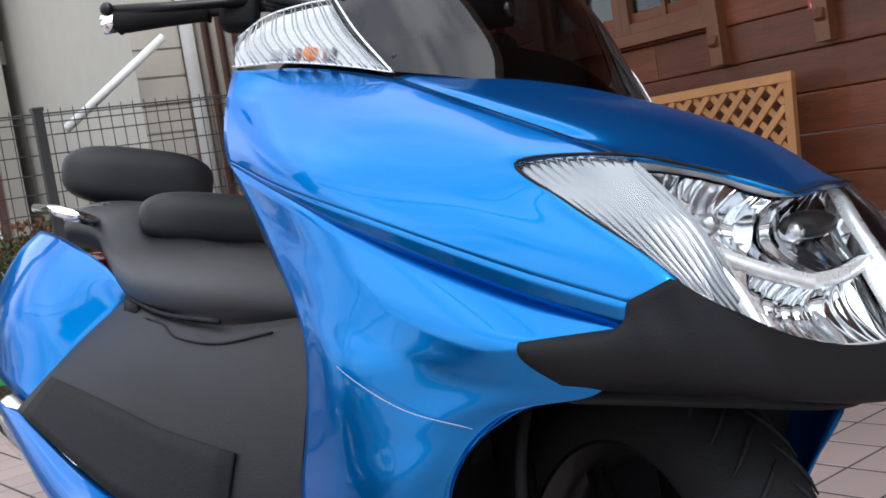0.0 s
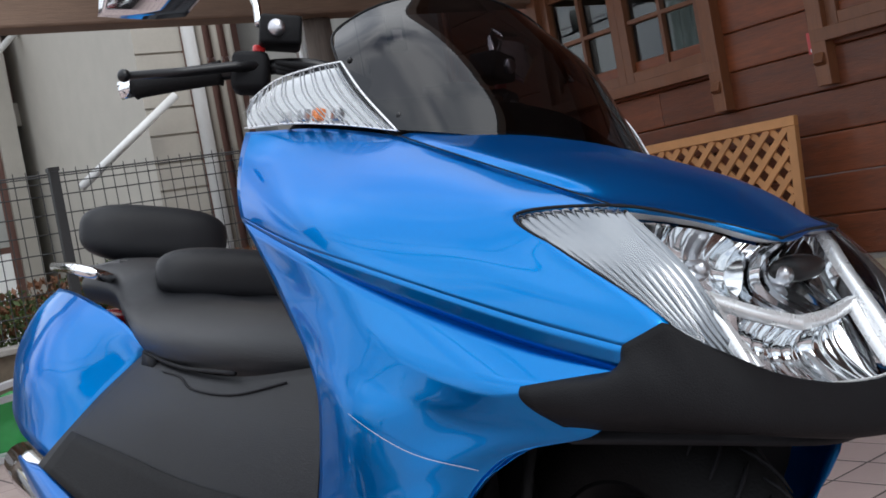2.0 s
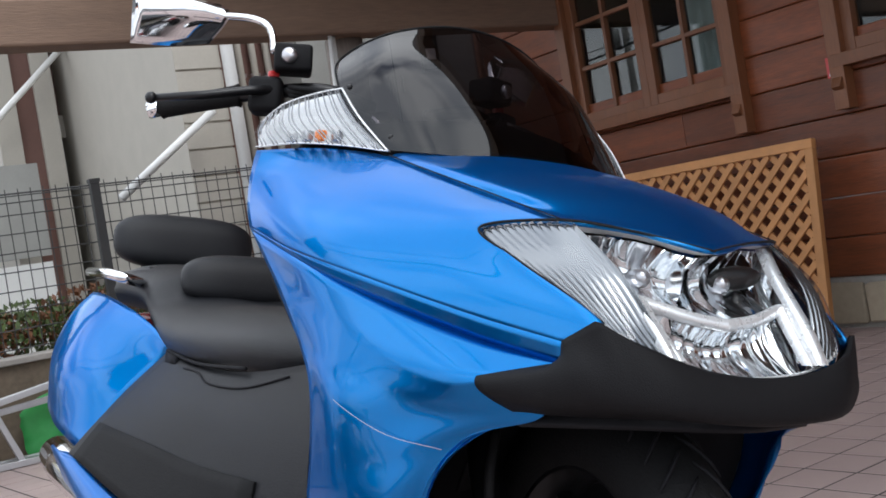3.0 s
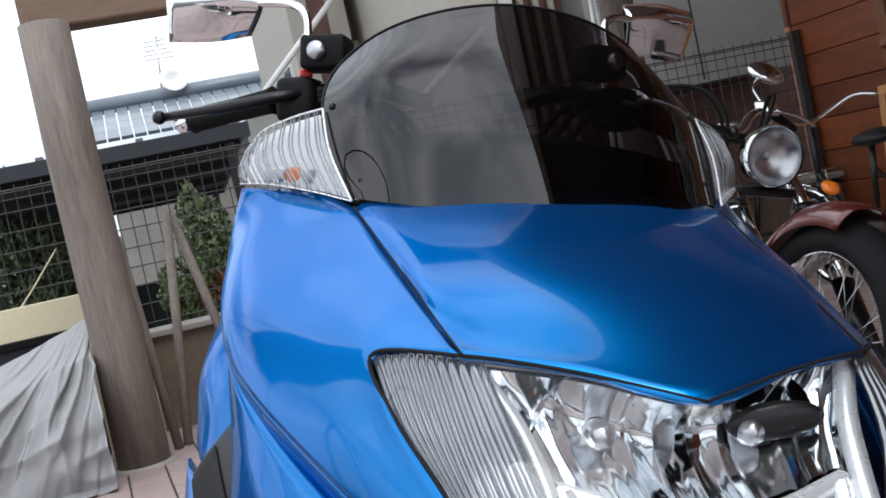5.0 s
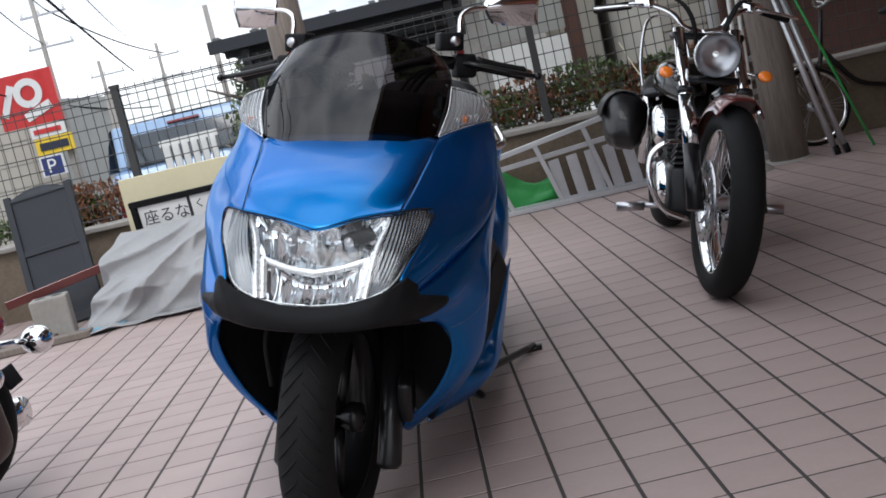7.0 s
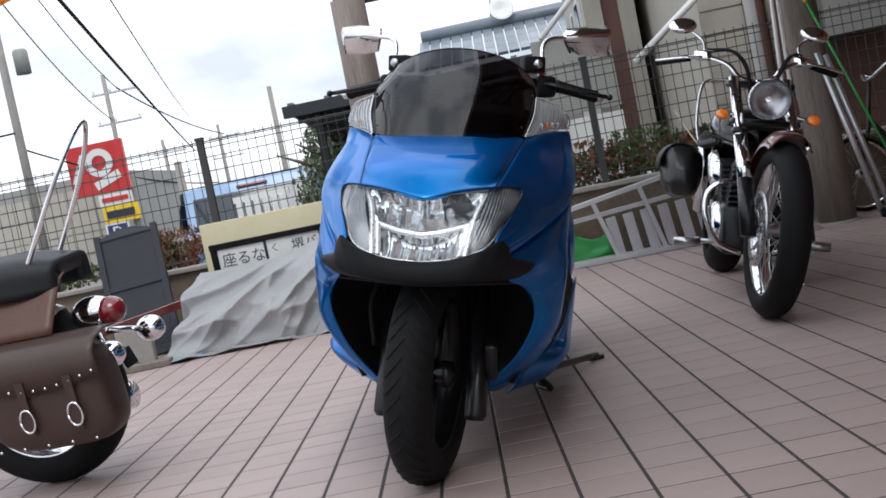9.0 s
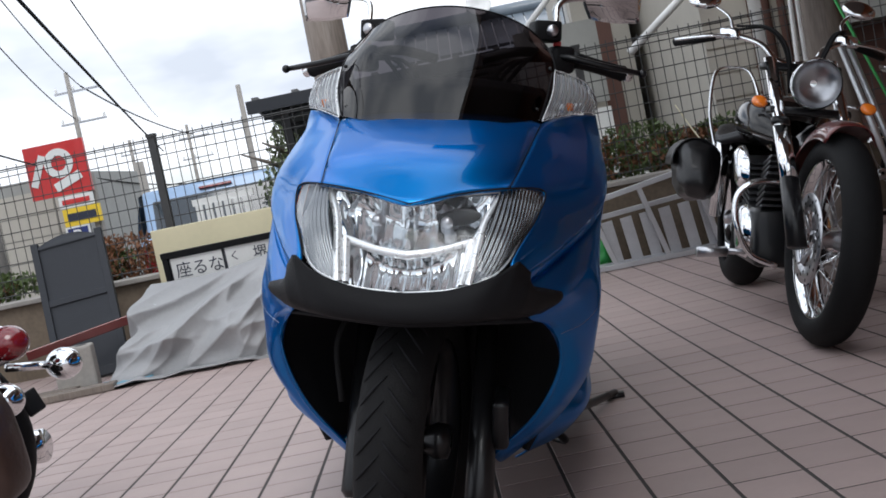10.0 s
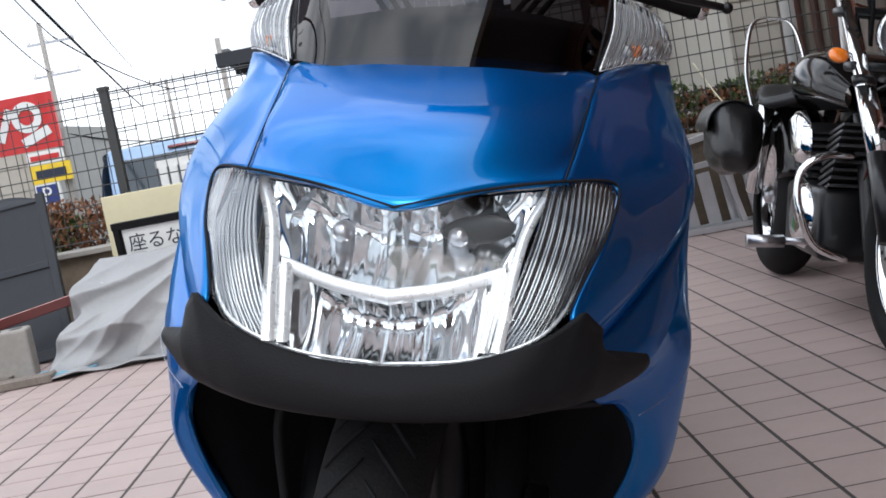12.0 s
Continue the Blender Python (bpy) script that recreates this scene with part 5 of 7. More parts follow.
# tank, engine, seat
bm = patch([[(0, 0.40, 0.70), (-0.06, 0.40, 0.68), (-0.07, 0.42, 0.62), (-0.02, 0.44, 0.58)], [(0, 0.50, 0.80), (-0.11, 0.50, 0.775), (-0.135, 0.52, 0.66), (-0.05, 0.54, 0.60)],
            [(0, 0.68, 0.81), (-0.125, 0.68, 0.785), (-0.15, 0.70, 0.67), (-0.05, 0.70, 0.60)], [(0, 0.95, 0.72), (-0.07, 0.95, 0.71), (-0.085, 0.95, 0.64), (-0.04, 0.95, 0.60)]], 16, 24)
part("tank_half", bm, BLACK_PAINT, cruiser, "gloss black fuel tank")
bm = patch([[(0, 0.40, 0.70), (-0.06, 0.40, 0.68), (-0.07, 0.42, 0.62), (-0.02, 0.44, 0.58)], [(0, 0.50, 0.80), (-0.11, 0.50, 0.775), (-0.135, 0.52, 0.66), (-0.05, 0.54, 0.60)],
            [(0, 0.68, 0.81), (-0.125, 0.68, 0.785), (-0.15, 0.70, 0.67), (-0.05, 0.70, 0.60)], [(0, 0.95, 0.72), (-0.07, 0.95, 0.71), (-0.085, 0.95, 0.64), (-0.04, 0.95, 0.60)]], 16, 24, -1)
part("tank_half", bm, BLACK_PAINT, cruiser, "gloss black fuel tank")
for k, (y, tilt) in enumerate(((0.58, -32), (0.82, 32))):
    for f in range(9):
        part("cooling_fin", box(B(), (0, y + math.tan(radians(tilt)) * (f * 0.022), 0.36 + f * 0.022), (0.20 - 0.004 * f, 0.16, 0.009), Matrix.Rotation(radians(tilt * 0.4), 4, "X")), FIN, cruiser, smooth=False, bevel=0.002)
bm = B()
box(bm, (0, 0.72, 0.27), (0.24, 0.42, 0.20))
box(bm, (0, 0.45, 0.42), (0.06, 0.05, 0.45), Matrix.Rotation(radians(-14), 4, "X"))
part("crankcase", bm, BLACK_METAL, cruiser, "dark crankcase and frame", bevel=0.03)
for s in (1, -1):
    bm = B()
    lathe(bm, [(0, 0.035), (0.06, 0.034), (0.085, 0.024), (0.095, 0.0)], pose(0.118 * s, 0.68, 0.28, 0, 90 * s), 28)
    part("engine_cover", bm, CHROME, cruiser, "round chrome engine cover")
    bm = B()
    lathe(bm, [(0, 0.04), (0.055, 0.038), (0.08, 0.022), (0.088, 0.0)], pose(0.125 * s, 0.66, 0.51, 0, 90 * s), 24)
    part("air_cleaner", bm, CHROME, cruiser, "chrome air cleaner cover")
    bm = B()
    tube(bm, [(0.05 * s, 0.44, 0.46), (0.13 * s, 0.43, 0.455), (0.185 * s, 0.44, 0.41), (0.19 * s, 0.45, 0.32), (0.14 * s, 0.47, 0.22), (0.05 * s, 0.48, 0.18)], 0.0105, 12, 30)
    part("engine_guard", bm, CHROME, cruiser, "chrome engine guard bar")
    bm = B()
    tube(bm, [(0.10 * s, 0.55, 0.22), (0.22 * s, 0.56, 0.215)], 0.010, 10)
    tube(bm, [(0.20 * s, 0.56, 0.215), (0.30 * s, 0.55, 0.21)], 0.018, 12)
    part("foot_peg", bm, STEEL, cruiser)
    # saddlebag
    bm = B()
    r_ = bmesh.ops.create_uvsphere(bm, u_segments=28, v_segments=18, radius=1)
    for v in r_["verts"]:
        c = v.co
        v.co = Vector((0.09 * math.copysign(abs(c.x) ** 0.7, c.x) + 0.22 * s, 0.18 * math.copysign(abs(c.y) ** 0.6, c.y) + 1.36, 0.135 * math.copysign(abs(c.z) ** 0.7, c.z) + 0.49 - 0.02 * c.y)) + c * 0.018 * noise.noise((c.x * 2.5 + s, c.y * 2.5, c.z * 2.5))
    bag = part("saddlebag", bm, BLACK_LEATHER, cruiser, "black leather saddlebag")
    bm = B()
    rows = [[Vector(((0.226 + 0.098 * math.cos(a)) * s, 1.22 + 0.28 * k / 8, 0.505 + 0.128 * math.sin(a))) for a in [radians(160 - 18 * q) for q in range(10)]] for k in range(9)]
    sheet(bm, rows)
    part("flap", bm, BLACK_LEATHER, bag, thick=0.004)
    bm = B()
    tube(bm, [(0.13 * s, 1.15, 0.30), (0.16 * s, 1.5, 0.24), (0.165 * s, 1.95, 0.25)], [0.03, 0.042, 0.045], 18, 0)
    if s > 0:
        part("silencer", bm, CHROME, cruiser, "chrome silencer")
    else:
        bm.free()
    bm = B()
    tube(bm, [(0.11 * s, 1.28, 0.62), (0.12 * s, 1.50, 0.30)], 0.028, 14)
    part("shock_absorber", bm, CHROME, cruiser)
bm = patch([[(x, 0.92, z) for x, z in ((-0.06, 0.66), (-0.04, 0.70), (0, 0.705), (0.04, 0.70), (0.06, 0.66))], [(x, 1.12, z) for x, z in ((-0.16, 0.62), (-0.14, 0.655), (0, 0.65), (0.14, 0.655), (0.16, 0.62))],
            [(x, 1.32, z) for x, z in ((-0.13, 0.66), (-0.11, 0.71), (0, 0.715), (0.11, 0.71), (0.13, 0.66))], [(x, 1.62, z) for x, z in ((-0.09, 0.66), (-0.07, 0.71), (0, 0.715), (0.07, 0.71), (0.09, 0.66))]], 20, 24)
part("seat", bm, VINYL, cruiser, "black saddle", thick=0.03)
bm = B()
tube(bm, [(-0.11, 1.55, 0.60), (-0.115, 1.66, 0.80), (-0.08, 1.72, 1.02), (0, 1.73, 1.06), (0.08, 1.72, 1.02), (0.115, 1.66, 0.80), (0.11, 1.55, 0.60)], 0.008, 10, 40)
part("sissy_bar", bm, CHROME, cruiser, "chrome sissy bar")
bm = B()
tube(bm, [(0.10, 0.68, 0.20), (0.20, 0.64, 0.08), (0.33, 0.60, -0.088)], 0.009, 8)
tube(bm, [(0.33, 0.60, -0.088), (0.385, 0.585, -0.098)], 0.008, 8)
part("side_stand", bm, CHROME, cruiser, "side stand")
# true size: larger wheels, raked and lower upper works
for o in cruiser.children:
    wheels = o.name.startswith(("front_wheel", "rear_wheel", "fender", "brake_disc"))
    for q in (o, *o.children):
        for v in q.data.vertices:
            x, y, z = v.co
            if o is hl:
                y += 0.245
                z -= 0.08
            elif not wheels:
                y += max(0, z - 0.3) * 0.42
                z = 0.5 + (z - 0.5) * 0.82 if z > 0.5 else z
                if o.name.startswith(("handlebar", "grip", "lever", "switchgear", "mirror")):
                    x, z = x * 0.93, z - 0.04
            v.co = (x * 1.02, y * 1.02, z * 1.01)
# front end steered over about the raked steering axis
axis = Vector((0, 0.55, 1)).normalized()
steer = Matrix.Translation((0, 0.20, 0.65)) @ Matrix.Rotation(radians(5), 4, axis) @ Matrix.Translation((0, -0.20, -0.65))
for o in cruiser.children:
    if o.name.startswith(("front_wheel", "brake_disc", "fork", "headlamp", "turn_signal", "indicator", "handlebar", "grip", "lever", "switchgear", "mirror", "cable")) or (o.name.startswith("fender") and o.data.materials[0] is MAROON_PAINT):
        for q in (o, *o.children):
            q.data.transform(steer)


# ---- bicycle between the post and the house ----
def bicycle(m, label):
    th = thing("bicycle", m, label, "bicycle", "parked bicycles")
    for y in (0, 1.02):
        wheel(th, (0, y, 0.235), 0.235, 0.034, 0.212, 0, "wheel", 0, 24, CHROME, 0, 40)
        b = B()
        rows = []
        for k in range(15):
            a = radians(30 + 130 * k / 14)
            rows.append([Vector((x, y - 0.255 * math.cos(a), 0.235 + (0.255 - abs(x) * 0.3) * math.sin(a))) for x in (-0.022, 0, 0.022)])
        sheet(b, rows)
        part("mudguard", b, CHROME, th, "bright mudguard", thick=0.002)
    b = B()
    tube(b, [(0, 0.0, 0.235), (0, 0.12, 0.52), (0, 0.18, 0.78)], 0.014, 10)
    tube(b, [(0, 0.13, 0.56), (0, 0.30, 0.33), (0, 0.48, 0.26)], 0.015, 10, 12)
    tube(b, [(0, 0.48, 0.24), (0, 0.62, 0.66)], 0.014, 10)
    tube(b, [(0, 0.48, 0.25), (0, 1.02, 0.235)], 0.01, 8)
    tube(b, [(0, 0.60, 0.55), (0, 1.02, 0.235)], 0.009, 8)
    part("frame", b, BLACK_METAL, th, "dark step-through frame")
    b = B()
    tube(b, [(-0.27, 0.34, 0.84), (-0.2, 0.24, 0.86), (0, 0.18, 0.80), (0.2, 0.24, 0.86), (0.27, 0.34, 0.84)], 0.01, 8, 20)
    part("handlebar", b, CHROME, th)
    b = B()
    ball(b, (0, 0.66, 0.69), (0.085, 0.13, 0.035))
    part("saddle", b, VINYL, th)
    b = B()
    for x in (-0.06, -0.02, 0.02, 0.06):
        tube(b, [(x, 0.80, 0.515), (x, 1.16, 0.515)], 0.004, 6)
    tube(b, [(-0.06, 0.80, 0.515), (0.06, 0.80, 0.515)], 0.004, 6)
    tube(b, [(-0.06, 1.16, 0.515), (0.06, 1.16, 0.515)], 0.004, 6)
    tube(b, [(0.06, 1.0, 0.515), (0.02, 1.02, 0.24)], 0.004, 6)
    tube(b, [(-0.06, 1.0, 0.515), (-0.02, 1.02, 0.24)], 0.004, 6)
    part("rack", b, CHROME, th, "rear rack")
    return th


bicycle(pose(2.95, 4.42, 0, 0, 6, 176), "dark bicycle with bright mudguards standing by the lattice")
bicycle(pose(2.48, 4.98, 0, 0, -6, -82), "dark step-through bicycle behind the roof post")

# poles leaning on the post
for dx, top, z1_ in ((0.0, (2.21, 4.52), 1.0), (0.055, (2.26, 4.54), 0.98)):
    th = thing("aluminium_pole", pose(0, 0, 0), "thin aluminium pole leaning on the roof post", "pole", "leaning poles")
    bm = B()
    tube(bm, [(2.40 + dx, 4.46, 0.0), (*top, z1_)], 0.017, 12)
    part("shaft", bm, ALU, th)
    bm = B()
    tube(bm, [(2.405 + dx, 4.458, 0.0), (2.395 + dx, 4.462, 0.05)], 0.02, 12)
    part("foot", bm, RUBBER, th)
th = thing("garden_pole", pose(0, 0, 0), "green garden pole leaning on the roof post", "pole")
bm = B()
tube(bm, [(2.62, 4.50, 0.0), (2.20, 4.54, 1.32)], 0.008, 10)
part("shaft", bm, GREEN, th)
bm = B()
tube(bm, [(2.206, 4.54, 1.30), (2.194, 4.54, 1.34)], 0.014, 10)
part("cap", bm, YELLOW, th)
th = thing("parasol", pose(1.94, 4.52, 0), "folded white poles tied to the roof post", "parasol")
for dx, dy in ((0, 0), (0.07, 0.02)):
    bm = B()
    tube(bm, [(dx, dy, 0.0), (dx * 0.4 + 0.10, dy, 1.85)], 0.012, 10)
    part("rod", bm, WHITE, th)
bm = B()
lathe(bm, [(0, 0.03), (0.10, 0.03), (0.13, 0.0)], seg=24)
part("base", bm, CONCRETE, th)

MAROON_RED = mat("deep red tank paint", (0.28, 0.01, 0.012), 0.3, 0.2, 60, 0.08, 0, 0.8)
# ---- sport motorcycle by the house, tail towards the terrace ----
sport = thing("sport_motorcycle", pose(3.08, 1.62, 0, 0, -9, -172), "red and black motorcycle with twin chrome silencers, parked by the house", "motorcycle")
wheel(sport, (0, 0, 0.30), 0.30, 0.16, 0.215, 0, "rear_wheel", 0, 0, CHROME, 0, 56)
wheel(sport, (0, 1.38, 0.29), 0.29, 0.12, 0.215, 0, "front_wheel", 0, 0, ALU, 0, 56)
for s, c in ((1, MAROON_RED), (-1, MAROON_RED)):
    bm = patch([[(-0.02, -0.30, 0.90), (-0.03, -0.1, 0.92), (-0.08, 0.3, 0.80)], [(-0.10, -0.28, 0.87), (-0.13, -0.1, 0.86), (-0.15, 0.3, 0.75)], [(-0.07, -0.25, 0.80), (-0.10, -0.1, 0.79), (-0.13, 0.3, 0.64)]], 14, 10, s)
    part("tail_fairing", bm, c, sport, "red tail fairing", thick=0.004)
    for k in range(2):
        bm = B()
        tube(bm, [(-0.14 * s, -0.36 - 0.02 * k, 0.60 - 0.075 * k), (-0.15 * s, 0.0, 0.52 - 0.075 * k), (-0.15 * s, 0.45, 0.42 - 0.075 * k)], [0.036, 0.036, 0.028], 18, 0)
        part("silencer", bm, CHROME, sport, "slim chrome silencer")
    bm = B()
    tube(bm, [(-0.13 * s, 0.06, 0.70), (-0.13 * s, 0.02, 0.33)], 0.024, 12)
    part("shock_absorber", bm, COPPER, sport, "gold shock absorber")
bm = patch([[(x, -0.22, z) for x, z in ((-0.11, 0.90), (0, 0.945), (0.11, 0.90))], [(x, 0.2, z) for x, z in ((-0.14, 0.86), (0, 0.885), (0.14, 0.86))], [(x, 0.6, z) for x, z in ((-0.10, 0.80), (0, 0.82), (0.10, 0.80))]], 14, 14)
part("seat", bm, VINYL, sport, "black dual seat", thick=0.05)
bm = B()
ball(bm, (0, 0.82, 0.84), (0.15, 0.26, 0.13))
part("tank", bm, RED_PAINT, sport, "red fuel tank")
bm = B()
box(bm, (0, 0.7, 0.42), (0.3, 0.45, 0.4))
box(bm, (0, 0.1, 0.66), (0.18, 0.5, 0.12))
part("engine", bm, BLACK_METAL, sport, bevel=0.04)
bm = B()
box(bm, (0, -0.32, 0.835), (0.17, 0.04, 0.06))
part("tail_lamp", bm, RED_LENS, sport, bevel=0.01)
bm = B()
box(bm, (0, -0.34, 0.70), (0.18, 0.015, 0.12), Matrix.Rotation(radians(15), 4, "X"))
part("rear_mudguard", bm, BLACK_PLASTIC, sport, bevel=0.004)
for s in (1, -1):
    bm = B()
    ball(bm, (0.15 * s, -0.30, 0.76), (0.035, 0.035, 0.03), 14, 10)
    part("turn_signal", bm, CHROME, sport)
    bm = B()
    tube(bm, [(0.1 * s, 1.36, 0.30), (0.1 * s, 1.12, 0.90)], 0.022, 12)
    part("fork_leg", bm, STEEL, sport)
bm = B()
tube(bm, [(-0.34, 0.98, 0.98), (-0.12, 1.10, 1.0), (0.12, 1.10, 1.0), (0.34, 0.98, 0.98)], 0.013, 10, 16)
part("handlebar", bm, BLACK_METAL, sport)
bm = B()
ball(bm, (0, 1.24, 0.86), (0.10, 0.10, 0.10))
part("headlamp", bm, CHROME, sport)

# ---- touring motorcycle with a leather bag, tail in view ----
tour = thing("touring_motorcycle", pose(-0.80, 1.34, 0, 0, -6, 84), "cream and chrome motorcycle with a studded brown leather saddlebag", "motorcycle")
# own frame: y runs from the tail to the front wheel, x < 0 is the side with the bag
wheel(tour, (0, 0.42, 0.29), 0.29, 0.14, 0.19, 0, "rear_wheel", 0, 32, CHROME, 0, 56)
wheel(tour, (0, 1.92, 0.30), 0.30, 0.11, 0.22, 0, "front_wheel", 0, 32, CHROME, 0, 48)
fender(tour, (0, 0.42, 0.29), 0.30, 0.075, 60, 165, CREAM_PAINT, "cream rear fender")
bm = B()
r_ = bmesh.ops.create_uvsphere(bm, u_segments=36, v_segments=20, radius=1)
for v in r_["verts"]:
    c = v.co
    v.co = Vector((0.085 * math.copysign(abs(c.x) ** 0.5, c.x) + 0.225, 0.205 * math.copysign(abs(c.y) ** 0.5, c.y) + 0.24 + 0.02 * c.z, 0.155 * math.copysign(abs(c.z) ** 0.5, c.z) + 0.315))
bag = part("saddlebag", bm, BROWN_LEATHER, tour, "studded brown leather saddlebag")
bm = B()
rows = []
for k in range(17):
    y = 0.035 + 0.41 * k / 16
    dip = 0.03 * math.sin(k / 16 * math.pi)
    rows.append([Vector((0.15, y, 0.478)), Vector((0.22, y, 0.482)), Vector((0.285, y, 0.470)), Vector((0.316, y, 0.44)), Vector((0.319, y, 0.40)), Vector((0.319, y, 0.37 - dip))])
sheet(bm, rows)
part("flap", bm, BROWN_LEATHER, bag, "leather flap", thick=0.005)
bm = patch([[(0.05, 0.20, 0.645), (0.11, 0.20, 0.61), (0.20, 0.21, 0.485)], [(0.06, 0.44, 0.645), (0.12, 0.44, 0.61), (0.20, 0.47, 0.485)]], 12, 8)
part("yoke_strap", bm, TAN_LEATHER, bag, "reddish leather yoke", thick=0.005)
for y in (0.13, 0.28):
    bm = B()
    box(bm, (0.321, y, 0.305), (0.006, 0.026, 0.16))
    part("strap", bm, BROWN_LEATHER, bag, smooth=False)
    bm = B()
    ring = [(0.327, y + 0.024 * math.cos(a) * (1 if abs(math.cos(a)) < 0.7 else 0.9), 0.27 + 0.034 * math.sin(a)) for a in [k * math.tau / 16 for k in range(17)]]
    tube(bm, ring, 0.0035, 8)
    part("buckle", bm, CHROME, bag, "chrome buckle")
for k in range(11):
    y = 0.05 + 0.38 * k / 10
    for z in (0.385 - 0.03 * math.sin(k / 10 * math.pi),) + ((0.19,) if k % 2 else ()):
        bm = B()
        ball(bm, (0.3215, y, z), (0.003, 0.0045, 0.0045), 8, 6)
        part("stud", bm, CHROME, bag)
for o in (bag, *bag.children):
    o.data.transform(Matrix.Translation((-0.225, 0.24, 0.34)) @ Matrix.Diagonal((-1.0, 1.0, 1.0, 1)) @ Matrix.Translation((-0.225, -0.24, -0.315)))
    o.data.flip_normals()
bm = patch([[(x, 0.20, z) for x, z in ((-0.11, 0.62), (-0.10, 0.70), (0, 0.71), (0.10, 0.70), (0.11, 0.62))], [(x, 0.36, z) for x, z in ((-0.15, 0.62), (-0.13, 0.72), (0, 0.735), (0.13, 0.72), (0.15, 0.62))], [(x, 0.55, z) for x, z in ((-0.15, 0.65), (-0.13, 0.72), (0, 0.735), (0.13, 0.72), (0.15, 0.65))],
            [(x, 0.78, z) for x, z in ((-0.16, 0.62), (-0.14, 0.68), (0, 0.68), (0.14, 0.68), (0.16, 0.62))], [(x, 1.05, z) for x, z in ((-0.08, 0.62), (-0.05, 0.68), (0, 0.69), (0.05, 0.68), (0.08, 0.62))]], 20, 24)
part("seat", bm, VINYL, tour, "black saddle", thick=0.05)
bm = B()
tube(bm, [(-0.10, 0.42, 0.56), (-0.10, 0.32, 0.66), (-0.085, 0.14, 0.93), (-0.03, 0.05, 1.075), (0.03, 0.05, 1.075), (0.085, 0.14, 0.93), (0.10, 0.32, 0.66), (0.10, 0.42, 0.56)], 0.0075, 10, 44)
part("sissy_bar", bm, CHROME, tour, "tall chrome sissy bar")
bm = B()
ball(bm, (0, 0.17, 0.52), (0.05, 0.07, 0.05))
part("tail_lamp_housing", bm, CHROME, tour)
bm = B()
ball(bm, (0, 0.115, 0.515), (0.046, 0.05, 0.044))
part("tail_lamp", bm, RED_LENS, tour, "red tail lamp")
for s in (1, -1):
    bm = B()
    tube(bm, [(0.03 * s, 0.16, 0.45), (0.12 * s, 0.10, 0.42)], 0.011, 10)
    ball(bm, (0.15 * s, 0.075, 0.41), (0.042, 0.048, 0.042), 20, 14)
    part("turn_signal", bm, CHROME, tour, "bullet-shaped chrome turn signal")
    bm = B()
    coil = [(0.135 * s + 0.030 * math.cos(a), 0.62 - 0.02 * a / 12, 0.52 - 0.0085 * a + 0.030 * math.sin(a) * 0.2) for a in [k * 0.5 for k in range(70)]]
    tube(bm, coil, 0.0055, 6)
    tube(bm, [(0.135 * s, 0.62, 0.56), (0.135 * s, 0.56, 0.20)], 0.015, 10)
    part("shock_absorber", bm, CHROME, tour, "chrome coil shock absorber")
bm = B()
box(bm, (0, 0.10, 0.36), (0.07, 0.012, 0.06), Matrix.Rotation(radians(-18), 4, "X"))
part("plate_holder", bm, BLACK_PLASTIC, tour, bevel=0.004)
bm = B()
box(bm, (0, 1.15, 0.36), (0.3, 0.5, 0.36))
part("engine", bm, BLACK_METAL, tour, "dark engine block", bevel=0.05)
bm = B()
ball(bm, (0, 1.25, 0.72), (0.15, 0.28, 0.13))
part("tank", bm, CREAM_PAINT, tour, "cream fuel tank")
for s in (1, -1):
    bm = B()
    tube(bm, [(0.1 * s, 1.92, 0.30), (0.1 * s, 1.66, 0.92)], 0.022, 12)
    part("fork_leg", bm, CHROME, tour)
    bm = B()
    tube(bm, [(0, 1.62, 0.95), (0.2 * s, 1.5, 1.06), (0.38 * s, 1.36, 1.05)], 0.013, 10, 14)
    part("handlebar", bm, CHROME, tour)
bm = B()
ball(bm, (0, 1.80, 0.82), (0.09, 0.08, 0.09))
part("headlamp", bm, CHROME, tour)
bm = B()
tube(bm, [(0.16, 0.2, 0.20), (0.17, 0.7, 0.19), (0.14, 1.2, 0.26)], [0.045, 0.04, 0.025], 16)
part("silencer", bm, CHROME, tour, "chrome silencer")
bm = B()
tube(bm, [(-0.1, 0.9, 0.22), (-0.27, 0.88, 0.02)], 0.010, 8)
part("side_stand", bm, CHROME, tour)


# ---- along the back of the terrace ----
# stepladder lying on its side
ladder = thing("stepladder", pose(-0.06, 4.92, 0), "aluminium stepladder lying on its side by the planter wall", "ladder")
LL = 2.35


def rail(n_, a, b, s, y):
    m = Vector(b) - Vector(a)
    bm = B()
    box(bm, (0, 0, 0), (m.length, s[0], s[1]))
    bmesh.ops.transform(bm, matrix=Matrix.Translation((Vector(a) + Vector(b)) / 2 + Vector((0, y, 0))) @ Matrix.Rotation(-math.atan2(m.z, m.x), 4, "Y"), verts=bm.verts)
    return part(n_, bm, ALU, ladder, smooth=False, bevel=0.002)


